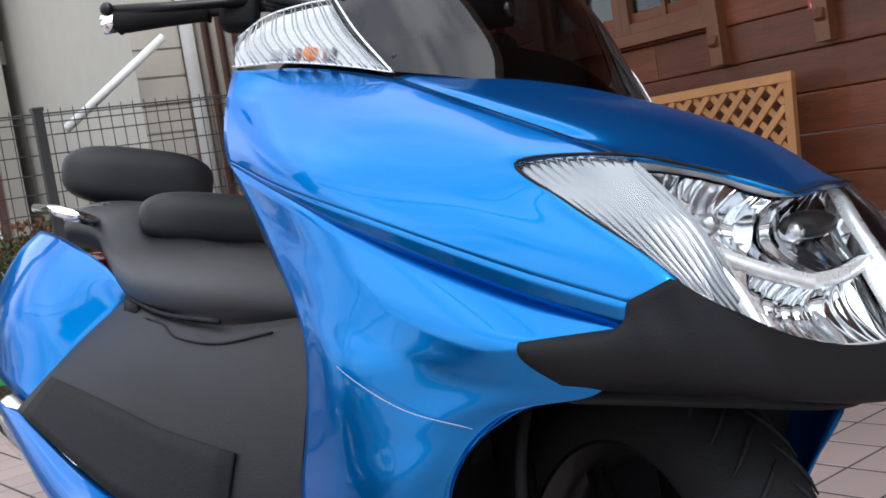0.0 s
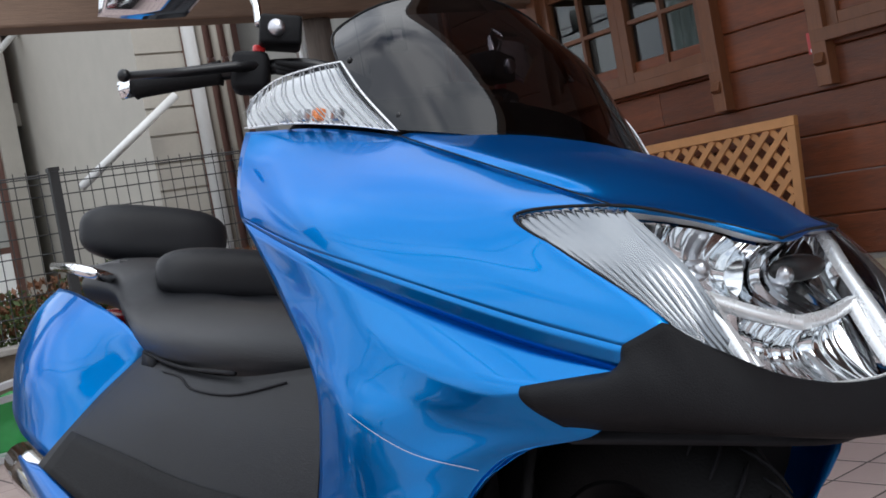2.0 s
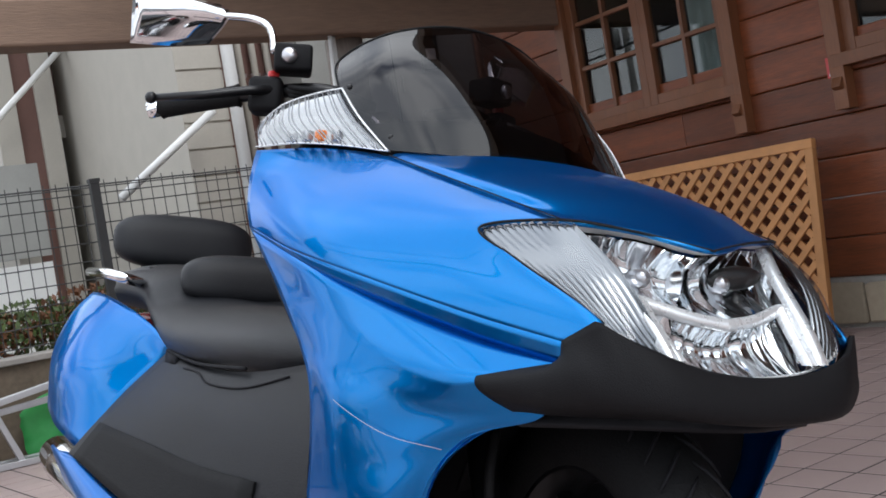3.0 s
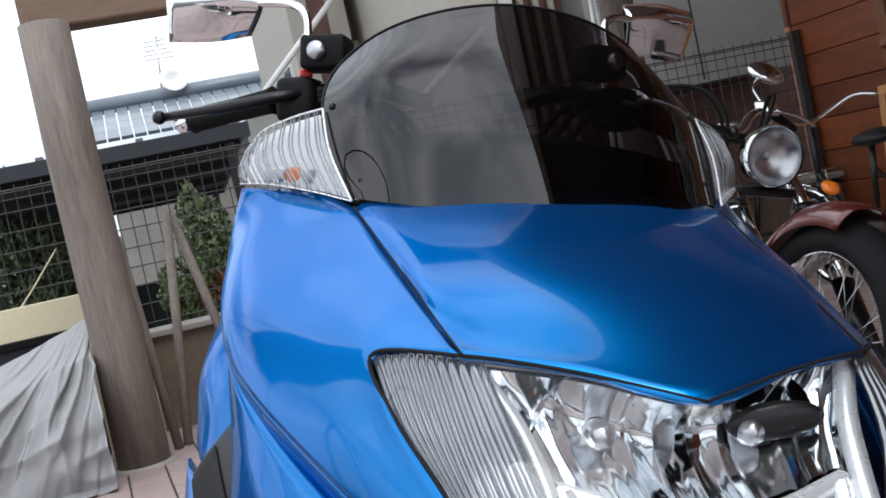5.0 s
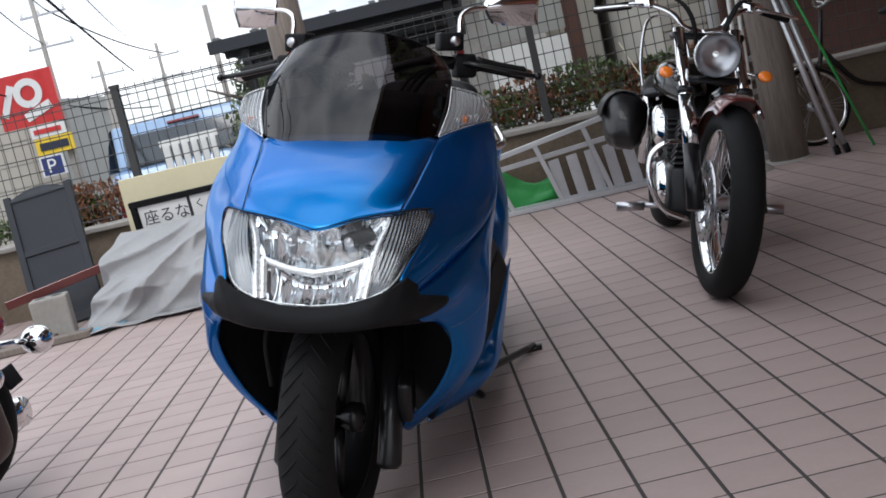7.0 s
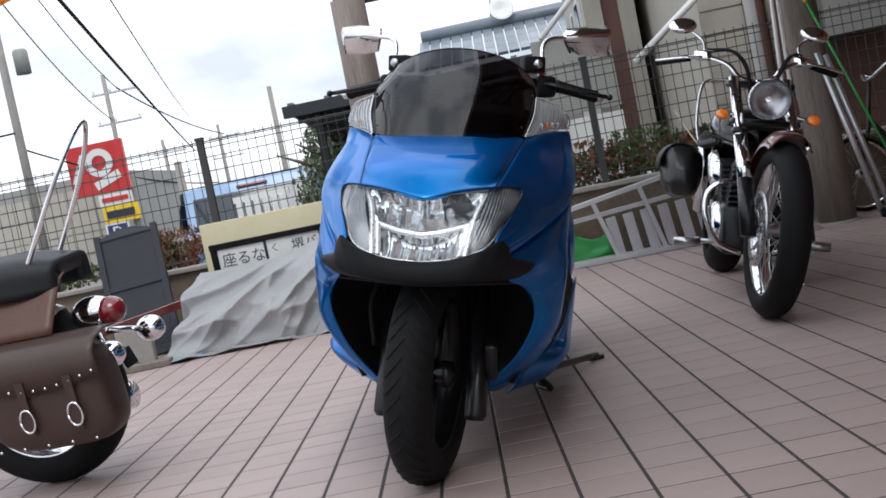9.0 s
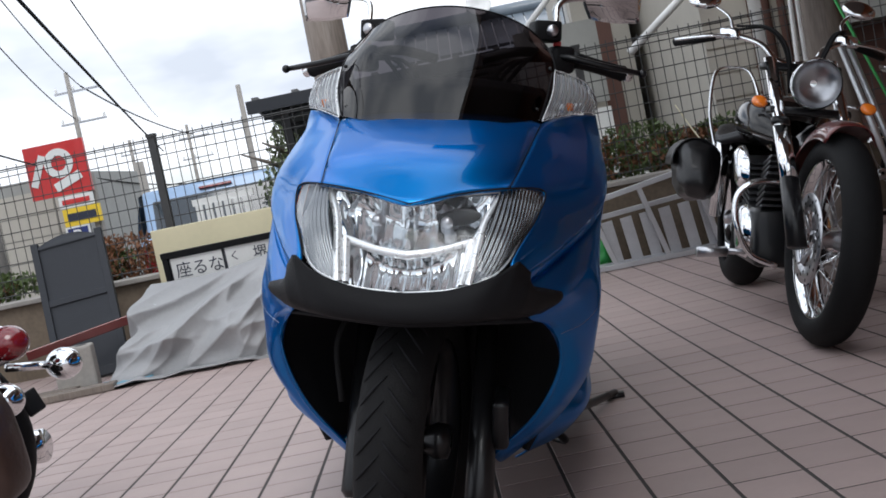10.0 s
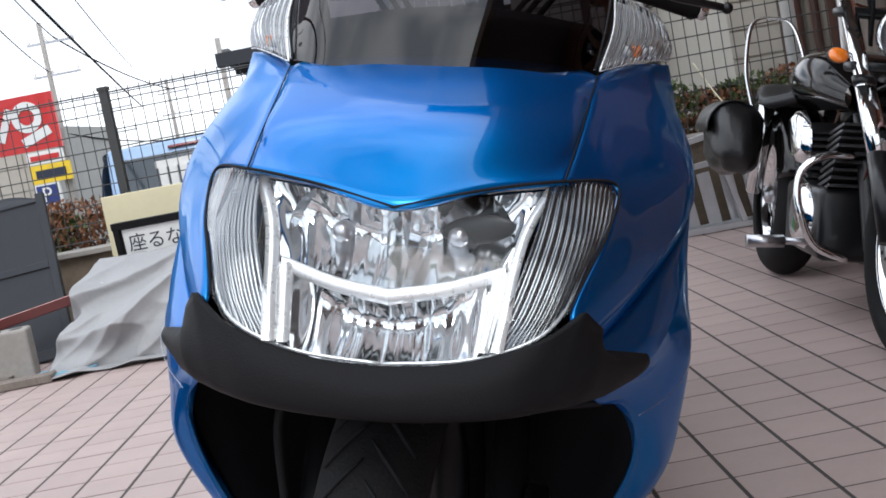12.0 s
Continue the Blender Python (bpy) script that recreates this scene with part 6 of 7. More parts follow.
rail("rail", (0, 0, 0.018), (LL, 0, 0.018), (0.05, 0.03), 0)
rail("rail", (0, 0, 0.262), (LL, 0, 0.62), (0.05, 0.03), 0)
rail("end_bar", (0.015, 0, 0.03), (0.015, 0, 0.26), (0.05, 0.03), 0)
for k in range(1, 8):
    x = k * 0.30
    rail("rung", (x + 0.07, 0, 0.03), (x - 0.03, 0, 0.262 + 0.152 * (x - 0.03)), (0.035, 0.028), 0)
rail("rear_rail", (0.02, 0, 0.022), (LL - 0.1, 0, 0.022), (0.04, 0.028), 0.075)
rail("rear_rail", (0.02, 0, 0.235), (LL - 0.1, 0, 0.40), (0.04, 0.028), 0.075)
for k in range(12):
    x = 0.98 + k * 0.112
    bm = B()
    box(bm, (x, 0.078, 0.035 + 0.115 + 0.03 * (x - 0.9)), (0.066, 0.012, 0.235 + 0.06 * (x - 0.9)), Matrix.Rotation(radians(-6), 4, "Y"))
    part("tread", bm, ALU, ladder, "grooved aluminium tread", False, bevel=0.002)
sack = thing("green_sheet", pose(0.62, 5.08, 0), "crumpled bright green plastic sheet behind the ladder", "sheet")
bm = B()
rows = [[Vector((-0.26 + 0.55 * u / 12 + 0.02 * noise.noise((u * 0.4, v * 0.6, 3)), 0.03 * noise.noise((u * 0.5, v * 0.5, 0)) - 0.02, 0.30 * v / 8 * (0.75 + 0.25 * math.sin(u * 0.5)))) for u in range(13)] for v in range(9)]
sheet(bm, rows)
part("sheet", bm, GREEN, sack, thick=0.004)
# two props by the first post
for a, b in (((-0.20, 4.66, 0), (-0.07, 4.95, 1.02)), ((0.13, 4.70, 0), (-0.05, 4.97, 1.0)), ((-0.24, 4.62, 0.0), (-0.30, 4.60, 0.95))):
    th = thing("timber_stake", pose(0, 0, 0), "grey weathered timber stake leaning by the post", "stake", "leaning stakes")
    bm = B()
    tube(bm, [a, b], 0.021, 8)
    part("shaft", bm, WOOD_GREY, th)

# cream board wall, notice board, tarpaulin heap
bm = B()
box(bm, (-1.00, 5.06, 0.37), (1.42, 0.05, 0.74))
setting(part("cream_panel", bm, CREAM, smooth=False, bevel=0.004), "cream painted board fixed to the low wall", "panel")
board = thing("notice_board", pose(-1.07, 4.86, 0, 4), "low notice board with a dark frame and handwritten white sheets", "sign")
part("backing", box(B(), (0, 0.012, 0.36), (1.02, 0.012, 0.44)), SLATE, board, smooth=False)
for n_, c, s in (("top_rail", (0, 0, 0.585), (1.08, 0.035, 0.035)), ("side_rail", (-0.52, 0, 0.29), (0.032, 0.033, 0.56)), ("side_rail", (0.52, 0, 0.29), (0.032, 0.033, 0.56))):
    part(n_, box(B(), c, s), BLACK_PLASTIC, board, smooth=False, bevel=0.003)


def lettering(text, loc, size, parent, material, rot=(90, 0, 0)):
    cu = bpy.data.curves.new("lettering", "FONT")
    cu.body, cu.size, cu.extrude, cu.align_x = text, size, 0.0008, "LEFT"
    tmp = bpy.data.objects.new("lettering", cu)
    scene.collection.objects.link(tmp)
    bpy.context.view_layer.update()
    me = bpy.data.meshes.new_from_object(tmp.evaluated_get(bpy.context.evaluated_depsgraph_get()))
    bpy.data.objects.remove(tmp)
    me.materials.clear()
    me.materials.append(material)
    ob = new("lettering", me)
    ob.parent = parent
    ob.matrix_local = pose(*loc, *rot)
    return ob


part("paper", box(B(), (-0.345, 0.002, 0.49), (0.30, 0.003, 0.145)), WHITE, board, "white paper sheet", False)
lettering("座るな", (-0.475, -0.0008, 0.455), 0.095, board, INK)
part("paper", box(B(), (-0.005, 0.002, 0.50), (0.34, 0.003, 0.145)), WHITE, board, "white paper sheet", False)
lettering("く", (-0.155, -0.0008, 0.49), 0.06, board, INK)
lettering("堺バ", (-0.02, -0.0008, 0.475), 0.085, board, INK)
part("bar", box(B(), (0.04, -0.0005, 0.45), (0.09, 0.002, 0.012)), INK, board, smooth=False)

tarp = thing("tarpaulin", pose(-1.22, 4.5, 0), "crumpled grey tarpaulin draped over a low heap", "tarpaulin")
bm = B()
rows = []
NU, NV = 170, 110
for v in range(NV):
    t = v / (NV - 1)
    row = []
    for u in range(NU):
        s = u / (NU - 1)
        h = max(0.0, (t - 0.10) / 0.90)
        top = 0.45 + 0.19 * s ** 1.6 - 0.05 * math.sin(s * math.pi)
        x = -0.50 + 1.22 * s - 0.10 * (1 - t) * (1 - s) ** 2 + 0.09 * noise.noise((t * 4.5, 1.1, 6)) * (1 - s) ** 3
        y = -0.34 - (0.10 + 0.09 * noise.noise((s * 7, 4, 4))) * (1 - min(1.0, t / 0.10)) + 0.56 * h ** 1.7
        z = top * h ** 0.9 * min(1.0, s / 0.05 * (1 + 0.5 * noise.noise((t * 5, 0.3, 2)))) ** 0.6
        # folds fan out from the tied corner, with a few across them
        dx, dz = 0.80 - x, 0.78 - z
        ang, rad = math.atan2(dz, dx), math.hypot(dx, dz)
        f1 = 1 - 2.4 * abs(noise.noise((ang * 4.6 + 0.25 * noise.noise((x * 3, z * 3, 8)), rad * 0.9, 1.7)))
        f2 = 1 - 2.4 * abs(noise.noise((ang * 10.0, rad * 2.2, 5.2)))
        f3 = 1 - 2.2 * abs(noise.noise((x * 2.4 + z * 3.6, z * 7.0 - x * 2.0, 3.3)))
        f4 = noise.noise((x * 15, z * 15, 9.1))
        fade = min(1.0, 0.35 + 2.2 * h) * min(1.0, 0.25 + 3.0 * (1 - t))
        out = (0.105 * f1 * min(1.0, rad * 1.6) + 0.046 * f2 + 0.060 * f3 * (1 - 0.6 * h) + 0.010 * f4) * fade
        row.append(Vector((x + 0.02 * f2, y - out, max(0.004, z + (0.25 * out if h > 0 else abs(0.45 * out))))))
    rows.append(row)
sheet(bm, rows)
part("cloth", bm, TARP, tarp, thick=0.004)
bm = B()
box(bm, (0.0, 0.30, 0.10), (0.9, 0.2, 0.20))
part("covered_load", bm, SLATE, tarp, "load under the cloth", False, bevel=0.02)

# leaning dark door panel, planks, block, crate, rope
door = thing("cabinet_door", pose(-2.04, 4.60, 0, -14, -4, 4), "dark slate-coloured cabinet door leaning by the fence", "door panel")
part("panel", box(B(), (0, 0, 0.40), (0.36, 0.02, 0.80)), SLATE, door, smooth=False)
for n_, c, s in (("side_rail", (-0.185, -0.006, 0.41), (0.04, 0.035, 0.84)), ("side_rail", (0.185, -0.006, 0.41), (0.04, 0.035, 0.84)), ("cross_rail", (0, -0.006, 0.47), (0.33, 0.033, 0.035)), ("cross_rail", (0, -0.006, 0.03), (0.33, 0.033, 0.05))):
    part(n_, box(B(), c, s), SLATE, door, smooth=False, bevel=0.003)
bm = B()
rows = [[Vector((-0.18 + 0.36 * k / 12, y, 0.80 + 0.045 * math.sin(k / 12 * math.pi))) for k in range(13)] for y in (-0.02, 0.012)]
rows = [[Vector((p.x, p.y, 0.79)) for p in rows[0]]] + rows + [[Vector((p.x, p.y, 0.79)) for p in rows[1]]]
sheet(bm, rows)
part("arched_top", bm, SLATE, door)


def plank(a, b, w, h, material, label):
    th = thing("plank", pose(0, 0, 0), label, "plank", "loose planks")
    d = Vector(b) - Vector(a)
    bm = B()
    box(bm, (0, 0, 0), (d.length, w, h))
    bmesh.ops.transform(bm, matrix=Matrix.Translation((Vector(a) + Vector(b)) / 2) @ d.to_track_quat("X", "Z").to_matrix().to_4x4(), verts=bm.verts)
    part("board", bm, material, th, smooth=False, bevel=0.004)
    return th


plank((-3.5, 3.78, 0.02), (-1.72, 4.02, 0.02), 0.10, 0.035, WOOD_GREY, "grey weathered plank lying on the tiles")
plank((-3.4, 3.95, 0.02), (-1.95, 4.12, 0.02), 0.10, 0.035, WOOD_GREY, "grey weathered plank lying on the tiles")
plank((-2.26, 4.30, 0.22), (-1.72, 4.52, 0.30), 0.03, 0.05, MAROON_PAINT, "red-brown painted batten propped on blocks")
block = thing("concrete_block", pose(-1.98, 4.22, 0, 0, 0, 14), "grey hollow concrete block on the tiles", "block")
bm = B()
box(bm, (0, 0, 0.115), (0.20, 0.15, 0.23))
part("body", bm, CONCRETE, block, smooth=False, bevel=0.012)
bm = B()
for x in (-0.045, 0.045):
    lathe(bm, [(0, 0.2315), (0.03, 0.2315), (0.03, 0.228)], pose(x, 0, 0), 16)
part("hollow", bm, SLATE, block)
crate = thing("crate", pose(-2.75, 4.30, 0, 0, 0, 12), "dark blue plastic crate with odds and ends", "crate")
for n_, c, s in (("base", (0, 0, 0.015), (0.52, 0.36, 0.03)), ("side", (-0.25, 0, 0.14), (0.02, 0.36, 0.25)), ("side", (0.25, 0, 0.14), (0.02, 0.36, 0.25)), ("end", (0, -0.17, 0.14), (0.48, 0.02, 0.25)), ("end", (0, 0.17, 0.14), (0.48, 0.02, 0.25))):
    part(n_, box(B(), c, s), BLUE_PLASTIC, crate, smooth=False, bevel=0.006)
bm = B()
ball(bm, (-0.05, 0, 0.25), (0.16, 0.12, 0.08))
part("cloth", bm, SLATE, crate)
bin_ = thing("storage_bin", pose(-3.35, 4.45, 0, 0, 0, 6), "dark grey storage bin beside the fence", "bin")
bm = B()
box(bm, (0, 0, 0.2), (0.5, 0.35, 0.4))
part("body", bm, SLATE, bin_, smooth=False, bevel=0.03)
part("lid", box(B(), (0, 0, 0.42), (0.54, 0.39, 0.04)), GREY_PLASTIC, bin_, smooth=False, bevel=0.012)
th = thing("rope", pose(-1.83, 4.10, 0.008), "loose coil of pale blue rope on the tiles", "rope")
bm = B()
tube(bm, [(0.10 * math.cos(a) * (1 + 0.2 * math.sin(3 * a)) + 0.012 * a, 0.06 * math.sin(a * 1.0), 0.006 + 0.004 * (a % 2)) for a in [k * 0.3 for k in range(50)]], 0.007, 7)
part("coil", bm, ROPE, th)
th = thing("paint_tube", pose(-1.78, 4.32, 0, 0, 35, 20), "bent pale grey plastic pipe propped on the heap", "pipe")
bm = B()
tube(bm, [(0, 0, 0), (0.01, 0, 0.2), (0.0, 0.02, 0.42)], 0.022, 12, 10)
part("pipe", bm, ALU, th)


# ---- planting ----
def leaf_cloud(name, centre, size, count, leaf, material, seed, label, category, fill=1.0):
    r = random.Random(seed)
    v, f = [], []
    for _ in range(count):
        while True:
            p = Vector((r.uniform(-1, 1), r.uniform(-1, 1), r.uniform(-1, 1)))
            if 0.15 < p.length < 1 and noise.noise(p * 2.3 + Vector((seed, 0, 0))) > -0.25 * fill:
                break
        c = Vector((p.x * size[0], p.y * size[1], p.z * size[2])) + Vector(centre)
        q = Euler((r.uniform(0, 6.3), r.uniform(0, 6.3), r.uniform(0, 6.3))).to_matrix()
        k, s = len(v), leaf * r.uniform(0.6, 1.3)
        v += [tuple(c + q @ Vector(w)) for w in ((-0.5 * s, 0, 0), (0, -0.26 * s, 0.06 * s), (0.5 * s, 0, 0), (0, 0.26 * s, 0.06 * s))]
        f += [(k, k + 1, k + 2), (k, k + 2, k + 3)]
    me = bpy.data.meshes.new(name)
    me.from_pydata(v, [], f)
    me.materials.append(material)
    ob = new(name, me)
    if label:
        tagged(ob, label, category, "", "stuff")
    return ob


for k, (x, w, m, h) in enumerate([(0.0, 0.2, LEAF, 0.2), (-2.1, 0.3, LEAF_RED, 0.16), (-2.3, 0.3, LEAF, 0.13), (-3.2, 0.4, LEAF_RED, 0.10), (-3.0, 0.4, LEAF, 0.10)] + [(0.3 + 0.31 * q, 0.36, LEAF if q % 2 else LEAF_RED, 0.13 + 0.02 * (q % 4)) for q in range(7)]):
    leaf_cloud("hedge", (x, 5.62, 0.50 + h * 0.7), (w, 0.16, h), 1100, 0.042, m, 20 + k, "low clipped hedge with " + ("rusty orange" if m is LEAF_RED else "green") + " leaves behind the fence", "hedge")


def tree(x, y, z0, h, spread, seed, label):
    th = thing("tree", pose(x, y, z0), label, "tree")
    r = random.Random(seed)
    bm = B()
    tube(bm, [(0, 0, 0), (0.03, 0.02, h * 0.35), (-0.02, 0.03, h * 0.7), (0.02, 0, h * 0.92)], [0.09, 0.07, 0.05, 0.02], 10, 0)
    for k in range(9):
        a, z = r.uniform(0, 6.28), h * r.uniform(0.35, 0.8)
        L = spread * r.uniform(0.5, 0.9)
        tube(bm, [(0, 0, z), (L * 0.5 * math.cos(a), L * 0.5 * math.sin(a), z + L * 0.25), (L * math.cos(a), L * math.sin(a), z + L * 0.45)], [0.03, 0.02, 0.008], 6)
    part("trunk", bm, WOOD_GREY, th)
    for k in range(7):
        a, rr = r.uniform(0, 6.28), spread * r.uniform(0.0, 0.6)
        c = leaf_cloud("crown", (rr * math.cos(a), rr * math.sin(a), h * r.uniform(0.55, 0.95)), (spread * 0.55, spread * 0.55, h * 0.2), 900, 0.065, LEAF_DARK, seed * 10 + k, "", "")
        c.parent = th


tree(-1.55, 9.6, -0.6, 2.4, 0.75, 5, "small dark green garden tree behind the fence")
tree(-0.9, 10.2, -0.6, 2.1, 0.55, 6, "bushy green garden tree by the car shelter")
tree(0.16, 6.4, -0.6, 1.65, 0.17, 8, "slim conifer behind the fence")

# ---- car shelter behind the fence ----
shelter = thing("car_shelter", pose(0.04, 0, -0.20), "dark flat-roofed car shelter with slim posts", "shelter")
part("roof", box(B(), (-0.46, 9.0, 1.66), (2.06, 3.3, 0.05), Matrix.Rotation(radians(-4), 4, "X")), SHEET_METAL, shelter, "grey corrugated roof", False)
for k in range(7):
    part("roof_rib", box(B(), (-1.44 + k * 0.325, 9.0, 1.70), (0.05, 3.3, 0.03), Matrix.Rotation(radians(-4), 4, "X")), SHEET_METAL, shelter, smooth=False)
for k in range(4):
    part("purlin", box(B(), (-0.46, 7.7 + k * 0.87, 1.605 - math.tan(radians(4)) * (k * 0.87 - 1.3)), (2.0, 0.05, 0.06)), SLATE, shelter, smooth=False)
part("gutter", box(B(), (-0.46, 7.36, 1.755), (2.1, 0.08, 0.10)), SLATE, shelter, smooth=False)
for x, y in ((-1.25, 7.5), (0.45, 7.5), (-1.25, 10.4), (0.45, 10.4)):
    top = 1.64 - math.tan(radians(4)) * (y - 9.0)
    part("post", box(B(), (x, y, (top - 0.6) / 2), (0.07, 0.07, top + 0.6)), BLACK_METAL, shelter, smooth=False)
bm = B()
box(bm, (-0.46, 10.6, 0.1), (2.0, 0.05, 1.4))
part("back_panel", bm, SLATE, shelter, smooth=False)
for x in (-0.6, 0.3):
    th = thing("scooter_covered", pose(x, 8.6, -0.6), "small parked motorbike under a pale cover", "motorbike", "covered motorbikes")
    bm = B()
    ball(bm, (0, 0, 0.45), (0.3, 0.75, 0.45))
    part("cover", bm, WHITE if x > 0 else GREY_PANEL, th)

# ---- apartment house ----
apt = thing("apartment_house", pose(0, 0, 0), "cream and maroon two-storey house with siding and an outside stair", "house")


def wallbox(n_, x0, x1, y0, y1, z0, z1, material, label=""):
    return part(n_, box(B(), ((x0 + x1) / 2, (y0 + y1) / 2, (z0 + z1) / 2), (x1 - x0, y1 - y0, z1 - z0)), material, apt, label, False)


Z0 = -0.6
wallbox("wall", 1.35, 1.53, 9.2, 12, Z0, 5.6, SIDING, "cream gable corner")
wallbox("wall", 1.53, 1.70, 9.25, 12, Z0, 5.6, BROWN_WALL, "maroon wall strip")
wallbox("wall", 1.70, 1.86, 9.2, 12, Z0, 5.6, SIDING)
wallbox("wall", 1.86, 2.46, 9.6, 12, 2.35, 5.6, BROWN_WALL, "maroon upper wall")
wallbox("stair_recess", 1.86, 4.30, 10.8, 12, Z0, 5.6, SIDING)
wallbox("landing", 1.86, 4.30, 9.5, 10.9, 2.15, 2.35, SIDING)
wallbox("column", 2.02, 2.24, 9.1, 9.5, Z0, 5.6, SIDING, "cream column")
wallbox("balcony_wall", 2.46, 4.30, 9.3, 9.45, 2.35, 5.6, SIDING)
wallbox("wall_right", 1.98, 2.30, 6.6, 12, Z0, 5.6, SIDING, "cream siding wall")
for k in range(34):
    wallbox("siding_board", 1.975, 2.305, 6.585, 6.60, Z0 + 0.02 + k * 0.18, Z0 + 0.185 + k * 0.18, SIDING)
wallbox("wall_dark", 2.30, 2.86, 6.9, 12, Z0, 5.6, BROWN_WALL, "maroon wall by the pipes")
wallbox("meter_cabinet", 2.88, 4.40, 6.55, 6.9, 1.20, 2.45, GREY_PANEL, "grey meter cabinet")
wallbox("wall_far", 2.86, 7.0, 6.9, 12, Z0, 5.6, BROWN_WALL, "maroon ribbed wall")
for k in range(24):
    wallbox("rib", 2.95 + k * 0.12, 2.97 + k * 0.12, 6.88, 6.905, 2.45, 5.6, BROWN_WALL)
for x in (3.31, 3.98):
    wallbox("meter", x - 0.075, x + 0.075, 6.52, 6.56, 2.0, 2.38, BLACK_PLASTIC, "black meter window")
    wallbox("meter_dial", x - 0.04, x + 0.04, 6.51, 6.52, 2.08, 2.16, WHITE)
wallbox("cabinet_joint", 3.645, 3.655, 6.545, 6.55, 1.22, 2.43, SLATE)
for x in (3.60, 3.70):
    wallbox("cabinet_handle", x - 0.008, x + 0.008, 6.53, 6.55, 1.85, 1.97, STEEL)
wallbox("cabinet_hood", 2.84, 4.44, 6.48, 6.9, 2.45, 2.49, GREY_PANEL)
for x in (2.56, 2.67, 2.78):
    bm = B()
    tube(bm, [(x, 6.85, Z0), (x, 6.85, 5.4)], 0.026, 12)
    part("drain_pipe", bm, SIDING, apt, "pale drain pipe")
    for z in (0.75, 2.1, 3.5):
        part("pipe_clip", box(B(), (x, 6.87, z), (0.07, 0.06, 0.025)), STEEL, apt, smooth=False)
bm = B()
tube(bm, [(2.35, 6.55, Z0), (2.35, 6.55, 5.5)], 0.045, 12)
part("drain_pipe", bm, WHITE, apt, "white corner drain pipe")
for a, b in (((0.85, 8.6, 1.85), (2.05, 9.1, 2.95)), ((1.42, 6.4, 1.295), (2.12, 6.4, 1.80))):
    bm = B()
    tube(bm, [a, b], 0.028, 8)
    part("stair_rail", bm, WHITE, apt, "white sloping stair rail")
wallbox("roof_eave", 0.95, 7.4, 6.3, 12.4, 5.6, 5.72, SLATE, "dark eave")
for y, z in ((9.7, 1.9), (10.6, 1.9), (9.9, 3.6), (10.8, 3.6)):
    b_ = part("side_window", box(B(), (1.34, y, z), (0.04, 0.42, 0.75)), WHITE, apt, "white-framed window", False)
    part("pane", box(B(), (1.315, y, z), (0.01, 0.34, 0.66)), CAR_GLASS, b_, smooth=False)
wallbox("gate_panel", 0.75, 1.50, 8.7, 8.75, 1.1, 1.85, GREY_PANEL, "grey shutter")
wallbox("gate_lower", 0.75, 1.50, 8.72, 8.75, Z0, 1.05, WHITE)
th = thing("motor_scooter_parked", pose(1.45, 7.3, -0.6), "white scooter parked behind the fence", "motor scooter")
bm = B()
ball(bm, (0, 0, 0.75), (0.20, 0.35, 0.32))
ball(bm, (0.0, 0.3, 0.45), (0.16, 0.5, 0.25))
part("body", bm, WHITE, th)
bm = B()
lathe(bm, [(0.15, -0.05), (0.24, -0.045), (0.25, 0), (0.24, 0.045), (0.15, 0.05)], pose(0, -0.35, 0.25, 0, 90), 24)
part("wheel", bm, RUBBER, th)
bm = B()
tube(bm, [(-0.3, 0.0, 1.05), (0, -0.1, 1.08), (0.3, 0.0, 1.05)], 0.02, 8)
part("handlebar", bm, BLACK_METAL, th)
th = thing("wall_sign", pose(2.13, 9.02, 1.10), "small red and white notice on the cream wall", "sign")
part("plate", box(B(), (0, 0, 0), (0.22, 0.01, 0.18)), WHITE, th, smooth=False)
part("band", box(B(), (0, -0.008, 0.04), (0.20, 0.006, 0.08)), RED_PAINT, th, smooth=False)
part("bar", box(B(), (0, -0.008, -0.045), (0.16, 0.006, 0.02)), INK, th, smooth=False)
th = thing("gate_post", pose(2.25, 8.9, -0.6), "dark bollard in front of the house", "bollard")
bm = B()
lathe(bm, [(0.13, 0), (0.13, 1.45), (0.10, 1.55), (0, 1.57)], seg=20)
part("shaft", bm, BLACK_PLASTIC, th)

# ---- old house with a tiled roof beyond ----
old = thing("tiled_house", pose(0, 0, 0), "old house with a blue-grey tiled roof", "house")
part("wall", box(B(), (1.2, 17.6, 0.9), (3.6, 2.6, 3.2)), CONCRETE, old, smooth=False)
for side in (0,):
    for k in range(22):
        for r_ in range(4):
            b = B()
            box(b, (-0.75 + k * 0.185, 15.9 + r_ * 0.42, 2.62 + r_ * 0.155), (0.165, 0.46, 0.05), Matrix.Rotation(radians(20), 4, "X"))
            part("roof_tile", b, ROOF_TILE, old, smooth=False)
bm = B()
tube(bm, [(-0.8, 17.5, 3.27), (3.4, 17.5, 3.27)], 0.13, 12)
part("ridge", bm, ROOF_TILE, old)

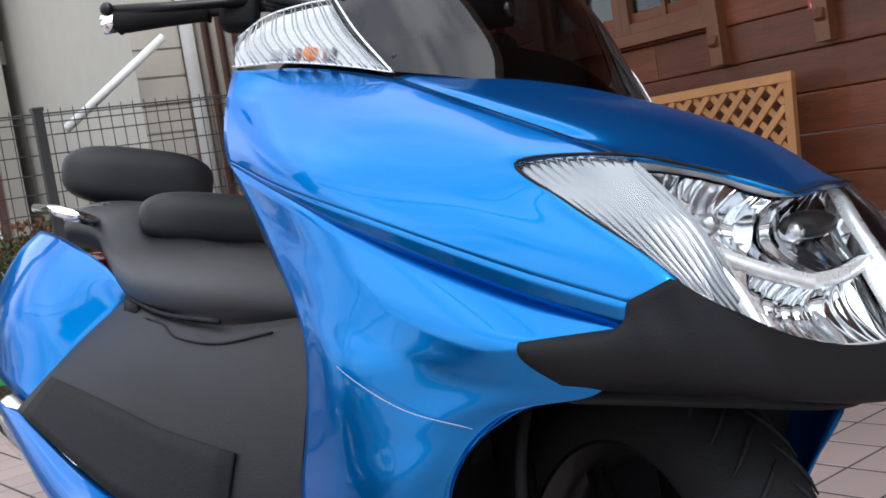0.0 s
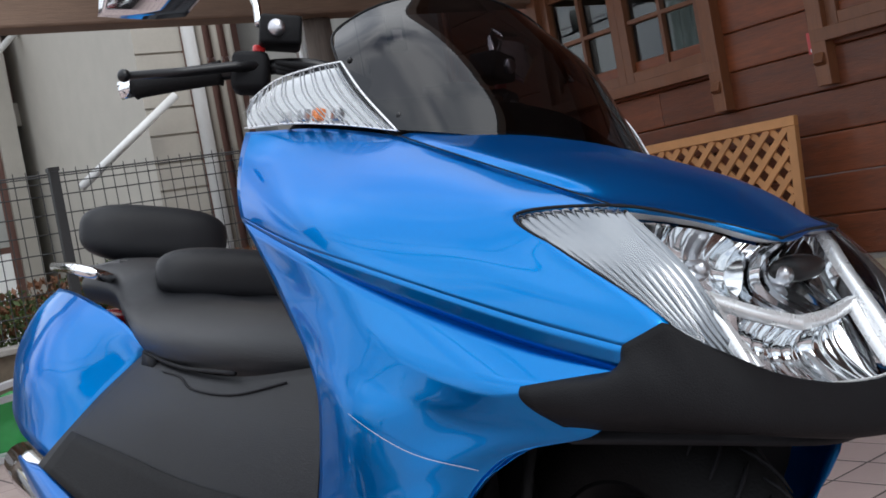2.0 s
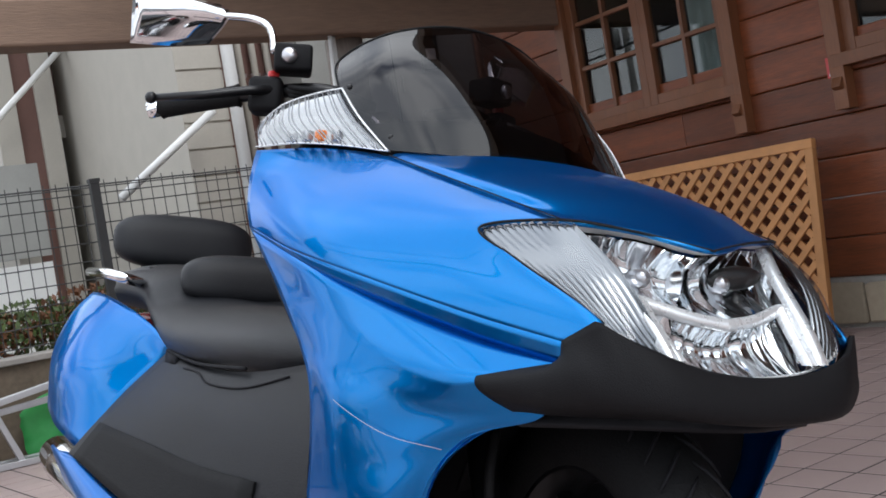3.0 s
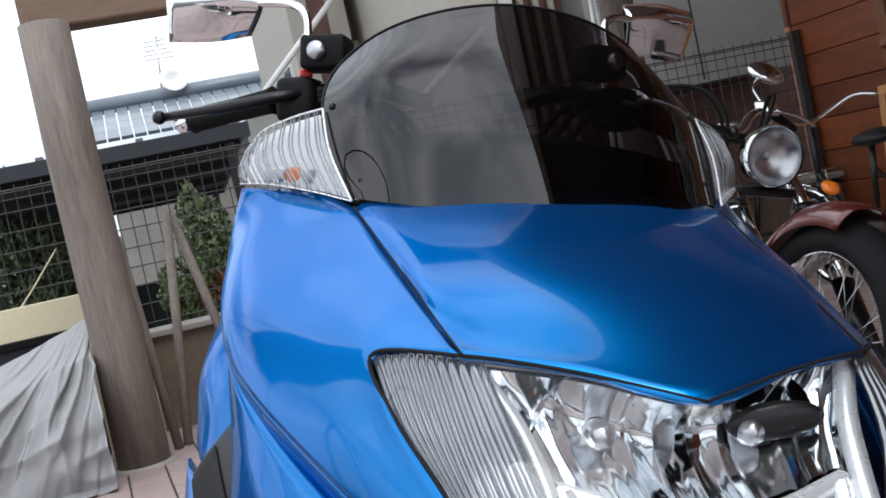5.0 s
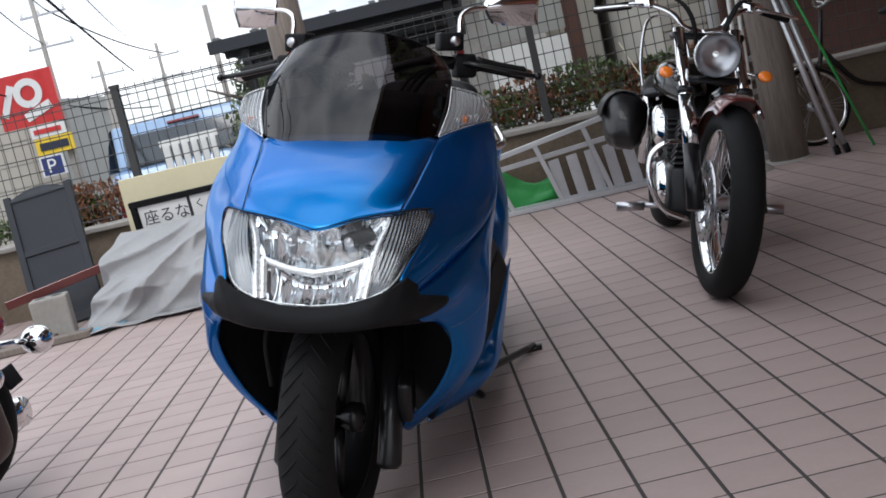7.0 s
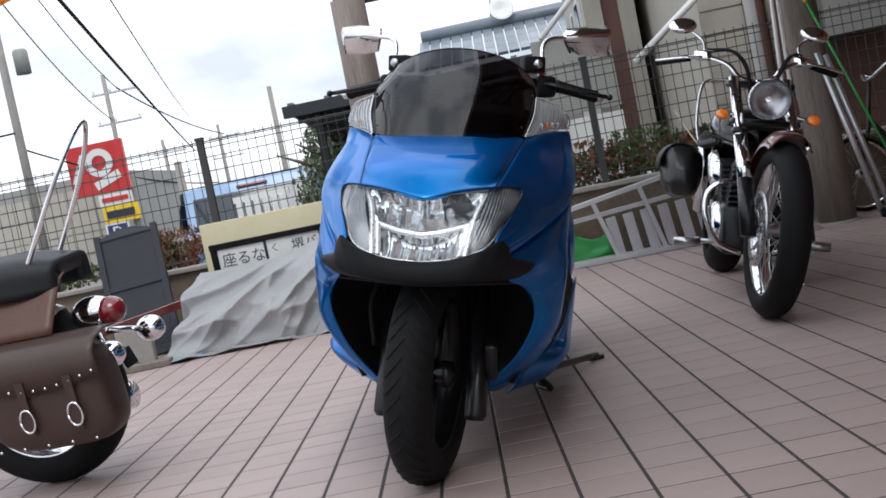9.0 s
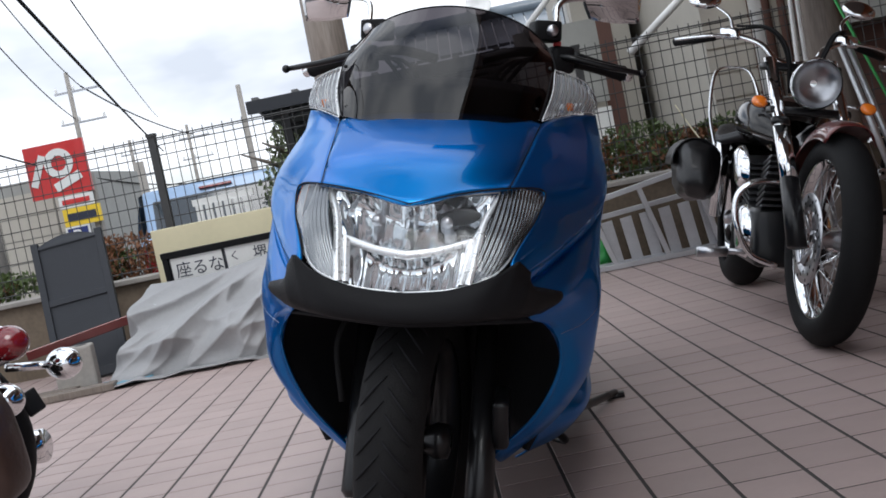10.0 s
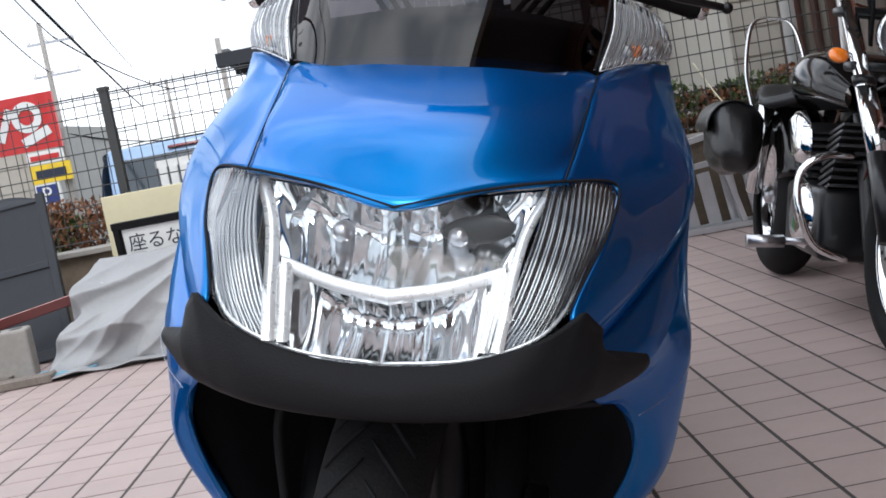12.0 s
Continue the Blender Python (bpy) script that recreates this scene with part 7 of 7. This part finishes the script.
bm = B()
tube(bm, [(0.45, 17.5, 3.2), (0.56, 17.5, 4.2)], 0.018, 8)
for k in range(5):
    tube(bm, [(0.30 + 0.01 * k, 17.5, 3.85 + 0.07 * k), (0.78 - 0.03 * k, 17.5, 3.85 + 0.07 * k)], 0.010, 6)
part("aerial", bm, STEEL, old, "thin roof aerial")
bm = B()
lathe(bm, [(0, 0.0), (0.12, 0.02), (0.22, 0.07), (0.215, 0.075), (0.115, 0.03), (0, 0.012)], pose(0.66, 17.35, 3.45, 70, 0, 10), 24)
part("dish", bm, WHITE, old, "white satellite dish")
for a, b in (((1.51, 5.55, 0.86), (1.575, 4.95, 0.52)), ((-0.61, 5.35, 0.97), (-0.96, 5.03, 0.58))):
    th = thing("cord", pose(0, 0, 0), "thin pale cord tied to the fence", "cord", "tied cords")
    bm = B()
    tube(bm, [a, ((a[0] + b[0]) / 2, (a[1] + b[1]) / 2, (a[2] + b[2]) / 2 - 0.02), b], 0.004, 6, 10)
    part("strand", bm, CREAM, th)

# ---- street side: poles, wires, sign, building, van ----
def utility_pole(x, y, h, label, arm=True, can=False):
    th = thing("utility_pole", pose(x, y, -0.6), label, "utility pole", "utility poles")
    b = B()
    tube(b, [(0, 0, 0), (0, 0, h)], [0.085, 0.055], 12)
    part("shaft", b, CONCRETE, th)
    if arm:
        for z in (h - 0.5, h - 1.3):
            part("cross_arm", box(B(), (0.2, 0, z), (1.2, 0.05, 0.05)), STEEL, th, smooth=False)
            for q in (-0.35, 0.1, 0.75):
                b = B()
                lathe(b, [(0.03, 0), (0.035, 0.06), (0.02, 0.12), (0, 0.13)], pose(q, 0, z + 0.04), 10)
                part("insulator", b, WHITE, th)
    if can:
        b = B()
        lathe(b, [(0, 0), (0.12, 0), (0.12, 0.36), (0.10, 0.40), (0, 0.40)], pose(0.32, 0, h - 2.6), 16)
        part("transformer", b, GREY_PANEL, th)
    return th


utility_pole(-7.45, 15.5, 7.0, "concrete utility pole with a transformer", True, True)
utility_pole(-9.8, 26.5, 5.9, "tall concrete utility pole by the road")
utility_pole(-11.6, 36, 4.8, "distant utility pole by the road")
utility_pole(-10.6, 40, 5.3, "distant utility pole by the road")
utility_pole(-5.0, 24, 4.4, "slim pole with an aerial", False)
utility_pole(-7.2, 50, 6.0, "distant utility pole by the road")
utility_pole(-4.5, 14.0, 2.4, "short dark pole by the road", False)
for k, (a, b, r) in enumerate((((-0.29, -4.8, 3.12), (-11.67, 40.0, 3.9), 0.022), ((0.45, -4.8, 2.42), (-11.6, 40, 5.2), 0.008), ((-7.1, 15.5, 5.9), (-9.5, 26.5, 4.9), 0.012), ((-7.3, 15.5, 5.1), (-9.8, 26.5, 4.1), 0.012),
                              ((-9.5, 26.5, 4.9), (-10.4, 40, 4.3), 0.02), ((-10, 6, 6.2), (-7.1, 15.5, 5.9), 0.012), ((-7.4, 15.5, 2.6), (-7.2, 26, 1.9), 0.015), ((-7.4, 15.5, 2.9), (-12, 12, 3.1), 0.015))):
    th = thing("overhead_wire", pose(0, 0, 0), "black overhead wire across the sky", "wire", "overhead wires")
    bm = B()
    A_, B_ = Vector(a), Vector(b)
    tube(bm, [A_.lerp(B_, t / 16) - Vector((0, 0, 0.5 * (1 - (t / 8 - 1) ** 2) * (0.4 if k else 0.2))) for t in range(17)], r, 6)
    part("strand", bm, RUBBER, th)

sgn = thing("roadside_sign", pose(-7.03, 17.5, 0.006) @ Matrix.Scale(0.5125, 4), "red and white roadside shop sign on a pole", "sign")
part("pole", box(B(), (0.9, 0.3, 1.4), (0.25, 0.25, 5.2)), CONCRETE, sgn, smooth=False)
part("red_panel", box(B(), (0, 0, 4.3), (2.1, 0.15, 1.8)), RED_PAINT, sgn, smooth=False)
bm = B()
lathe(bm, [(0.26, 0), (0.50, 0), (0.50, 0.03), (0.26, 0.03)], pose(0.1, -0.08, 4.5, 90), 24)
box(bm, (-0.65, -0.09, 4.35), (0.24, 0.03, 1.1), Matrix.Rotation(radians(25), 4, "Y"))
box(bm, (0.3, -0.09, 3.85), (1.0, 0.03, 0.3), Matrix.Rotation(radians(-20), 4, "Y"))
part("emblem", bm, WHITE, sgn, smooth=False)
part("white_panel", box(B(), (0.4, 0, 3.15), (1.2, 0.12, 0.4)), WHITE, sgn, smooth=False)
part("bar", box(B(), (0.4, -0.08, 3.15), (0.95, 0.03, 0.16)), RED_PAINT, sgn, smooth=False)
part("yellow_panel", box(B(), (0.5, 0, 2.62), (1.3, 0.12, 0.6)), YELLOW, sgn, smooth=False)
part("bar", box(B(), (0.5, -0.08, 2.62), (1.0, 0.03, 0.26)), INK, sgn, smooth=False)
part("parking_panel", box(B(), (0.25, 0, 1.95), (0.85, 0.12, 0.7)), WHITE, sgn, smooth=False)
part("parking_square", box(B(), (0.25, -0.07, 1.95), (0.7, 0.03, 0.6)), BLUE_PLASTIC, sgn, smooth=False)
lettering("P", (0.05, -0.10, 1.72), 0.68, sgn, WHITE)

bld = thing("shop_building", pose(-10.5, 21.0, -0.6), "pale grey tiled shop building across the road", "building")
part("wall", box(B(), (0, 0, 1.42), (6.4, 4.0, 2.84)), GREY_PANEL, bld, smooth=False)
for i in range(11):
    for j in range(6):
        part("panel", box(B(), (-2.5 + i * 0.545, -2.01, 0.25 + j * 0.43), (0.525, 0.03, 0.41)), SIDING, bld, smooth=False)
van = thing("van", pose(-2.72, 11.6, -0.58, 0, 0, 8), "pale blue van parked across the road", "van")
bm = patch([[(-0.85, y, 1.30) for y in (-1.9, 0, 1.9)], [(-0.80, y, 1.62) for y in (-1.75, 0, 1.8)], [(-0.66, y, 1.76) for y in (-1.6, 0, 1.75)], [(0.66, y, 1.76) for y in (-1.6, 0, 1.75)], [(0.80, y, 1.62) for y in (-1.75, 0, 1.8)], [(0.85, y, 1.30) for y in (-1.9, 0, 1.9)]], 10, 24)
part("roof", bm, VAN_BLUE, van)
part("body", box(B(), (0, 0, 0.80), (1.7, 3.9, 1.0)), VAN_BLUE, van, smooth=False, bevel=0.08)
tailgate = part("tailgate", box(B(), (0, -1.76, 1.52), (1.52, 0.08, 0.50), Matrix.Rotation(radians(-18), 4, "X")), VAN_BLUE, van, smooth=False, bevel=0.04)
part("rear_window", box(B(), (0, -1.81, 1.47), (1.32, 0.05, 0.36), Matrix.Rotation(radians(-18), 4, "X")), CAR_GLASS, tailgate, smooth=False, bevel=0.02)
part("brake_lamp", box(B(), (0, -1.76, 1.69), (0.34, 0.05, 0.03), Matrix.Rotation(radians(-18), 4, "X")), RED_LENS, tailgate, smooth=False, bevel=0.008)
part("windscreen", box(B(), (0, 1.80, 1.52), (1.50, 0.06, 0.50), Matrix.Rotation(radians(10), 4, "X")), CAR_GLASS, van, smooth=False, bevel=0.03)
for s in (1, -1):
    part("side_window", box(B(), (0.82 * s, 0.1, 1.38), (0.06, 3.0, 0.38)), CAR_GLASS, van, smooth=False, bevel=0.02)
    part("tail_lamp", box(B(), (0.76 * s, -1.93, 1.0), (0.12, 0.06, 0.4)), RED_LENS, van, smooth=False, bevel=0.01)
    for y in (-1.2, 1.2):
        bm = B()
        lathe(bm, [(0.18, -0.09), (0.29, -0.085), (0.30, 0), (0.29, 0.085), (0.18, 0.09)], pose(0.78 * s, y, 0.30, 0, 90), 24)
        part("wheel", bm, RUBBER, van)
rail_ = thing("white_railing", pose(-1.72, 7.0, -0.6), "white slatted railing beyond the fence", "railing")
for k in range(6):
    part("slat", box(B(), (-0.2 + k * 0.075, 0, 0.75), (0.055, 0.02, 1.45)), WHITE, rail_, smooth=False)
part("top_rail", box(B(), (-0.01, 0.02, 1.50), (0.48, 0.03, 0.05)), WHITE, rail_, smooth=False)
flag = thing("shop_banner", pose(-2.28, 3.0, -0.0), "black cloth banner with an orange hem on a thin pole", "banner")
bm = B()
tube(bm, [(0, 0, 0), (0, 0, 3.0)], 0.014, 10)
part("pole", bm, WHITE, flag)
bm = B()
sheet(bm, [[Vector((0.02 + 0.72 * k / 12, 0.03 * math.sin(k * 0.9 + z * 2), z + 0.22 * k / 12)) for k in range(13)] for z in (1.82, 2.1, 2.4, 2.8)])
part("cloth", bm, INK, flag, thick=0.002)
bm = B()
sheet(bm, [[Vector((0.02 + 0.72 * k / 12, 0.03 * math.sin(k * 0.9 + 1.85 * 2), z + 0.22 * k / 12)) for k in range(13)] for z in (1.75, 1.82)])
part("hem", bm, AMBER, flag, thick=0.003)
bm = B()
lathe(bm, [(0, 0.05), (0.16, 0.05), (0.18, 0.0)], seg=20)
part("base", bm, CONCRETE, flag)
bm = B()
box(bm, (-9.5, 60, -0.25), (60, 3, 2.3))
setting(part("backdrop", bm, CONCRETE, smooth=False), "grey row of distant buildings", "backdrop")
bm = B()
box(bm, (-3.5, 6.4, -0.25), (5.0, 0.12, 0.7))
setting(part("road_wall", bm, CONCRETE, smooth=False), "low concrete wall by the road", "wall")

# ---- the tiles nearest to the scooter, one by one ----
for x, y, dz in near_tiles:
    ob = new("tile", tile_data)
    ob.location = (x, y, dz)
    ob.parent = floor
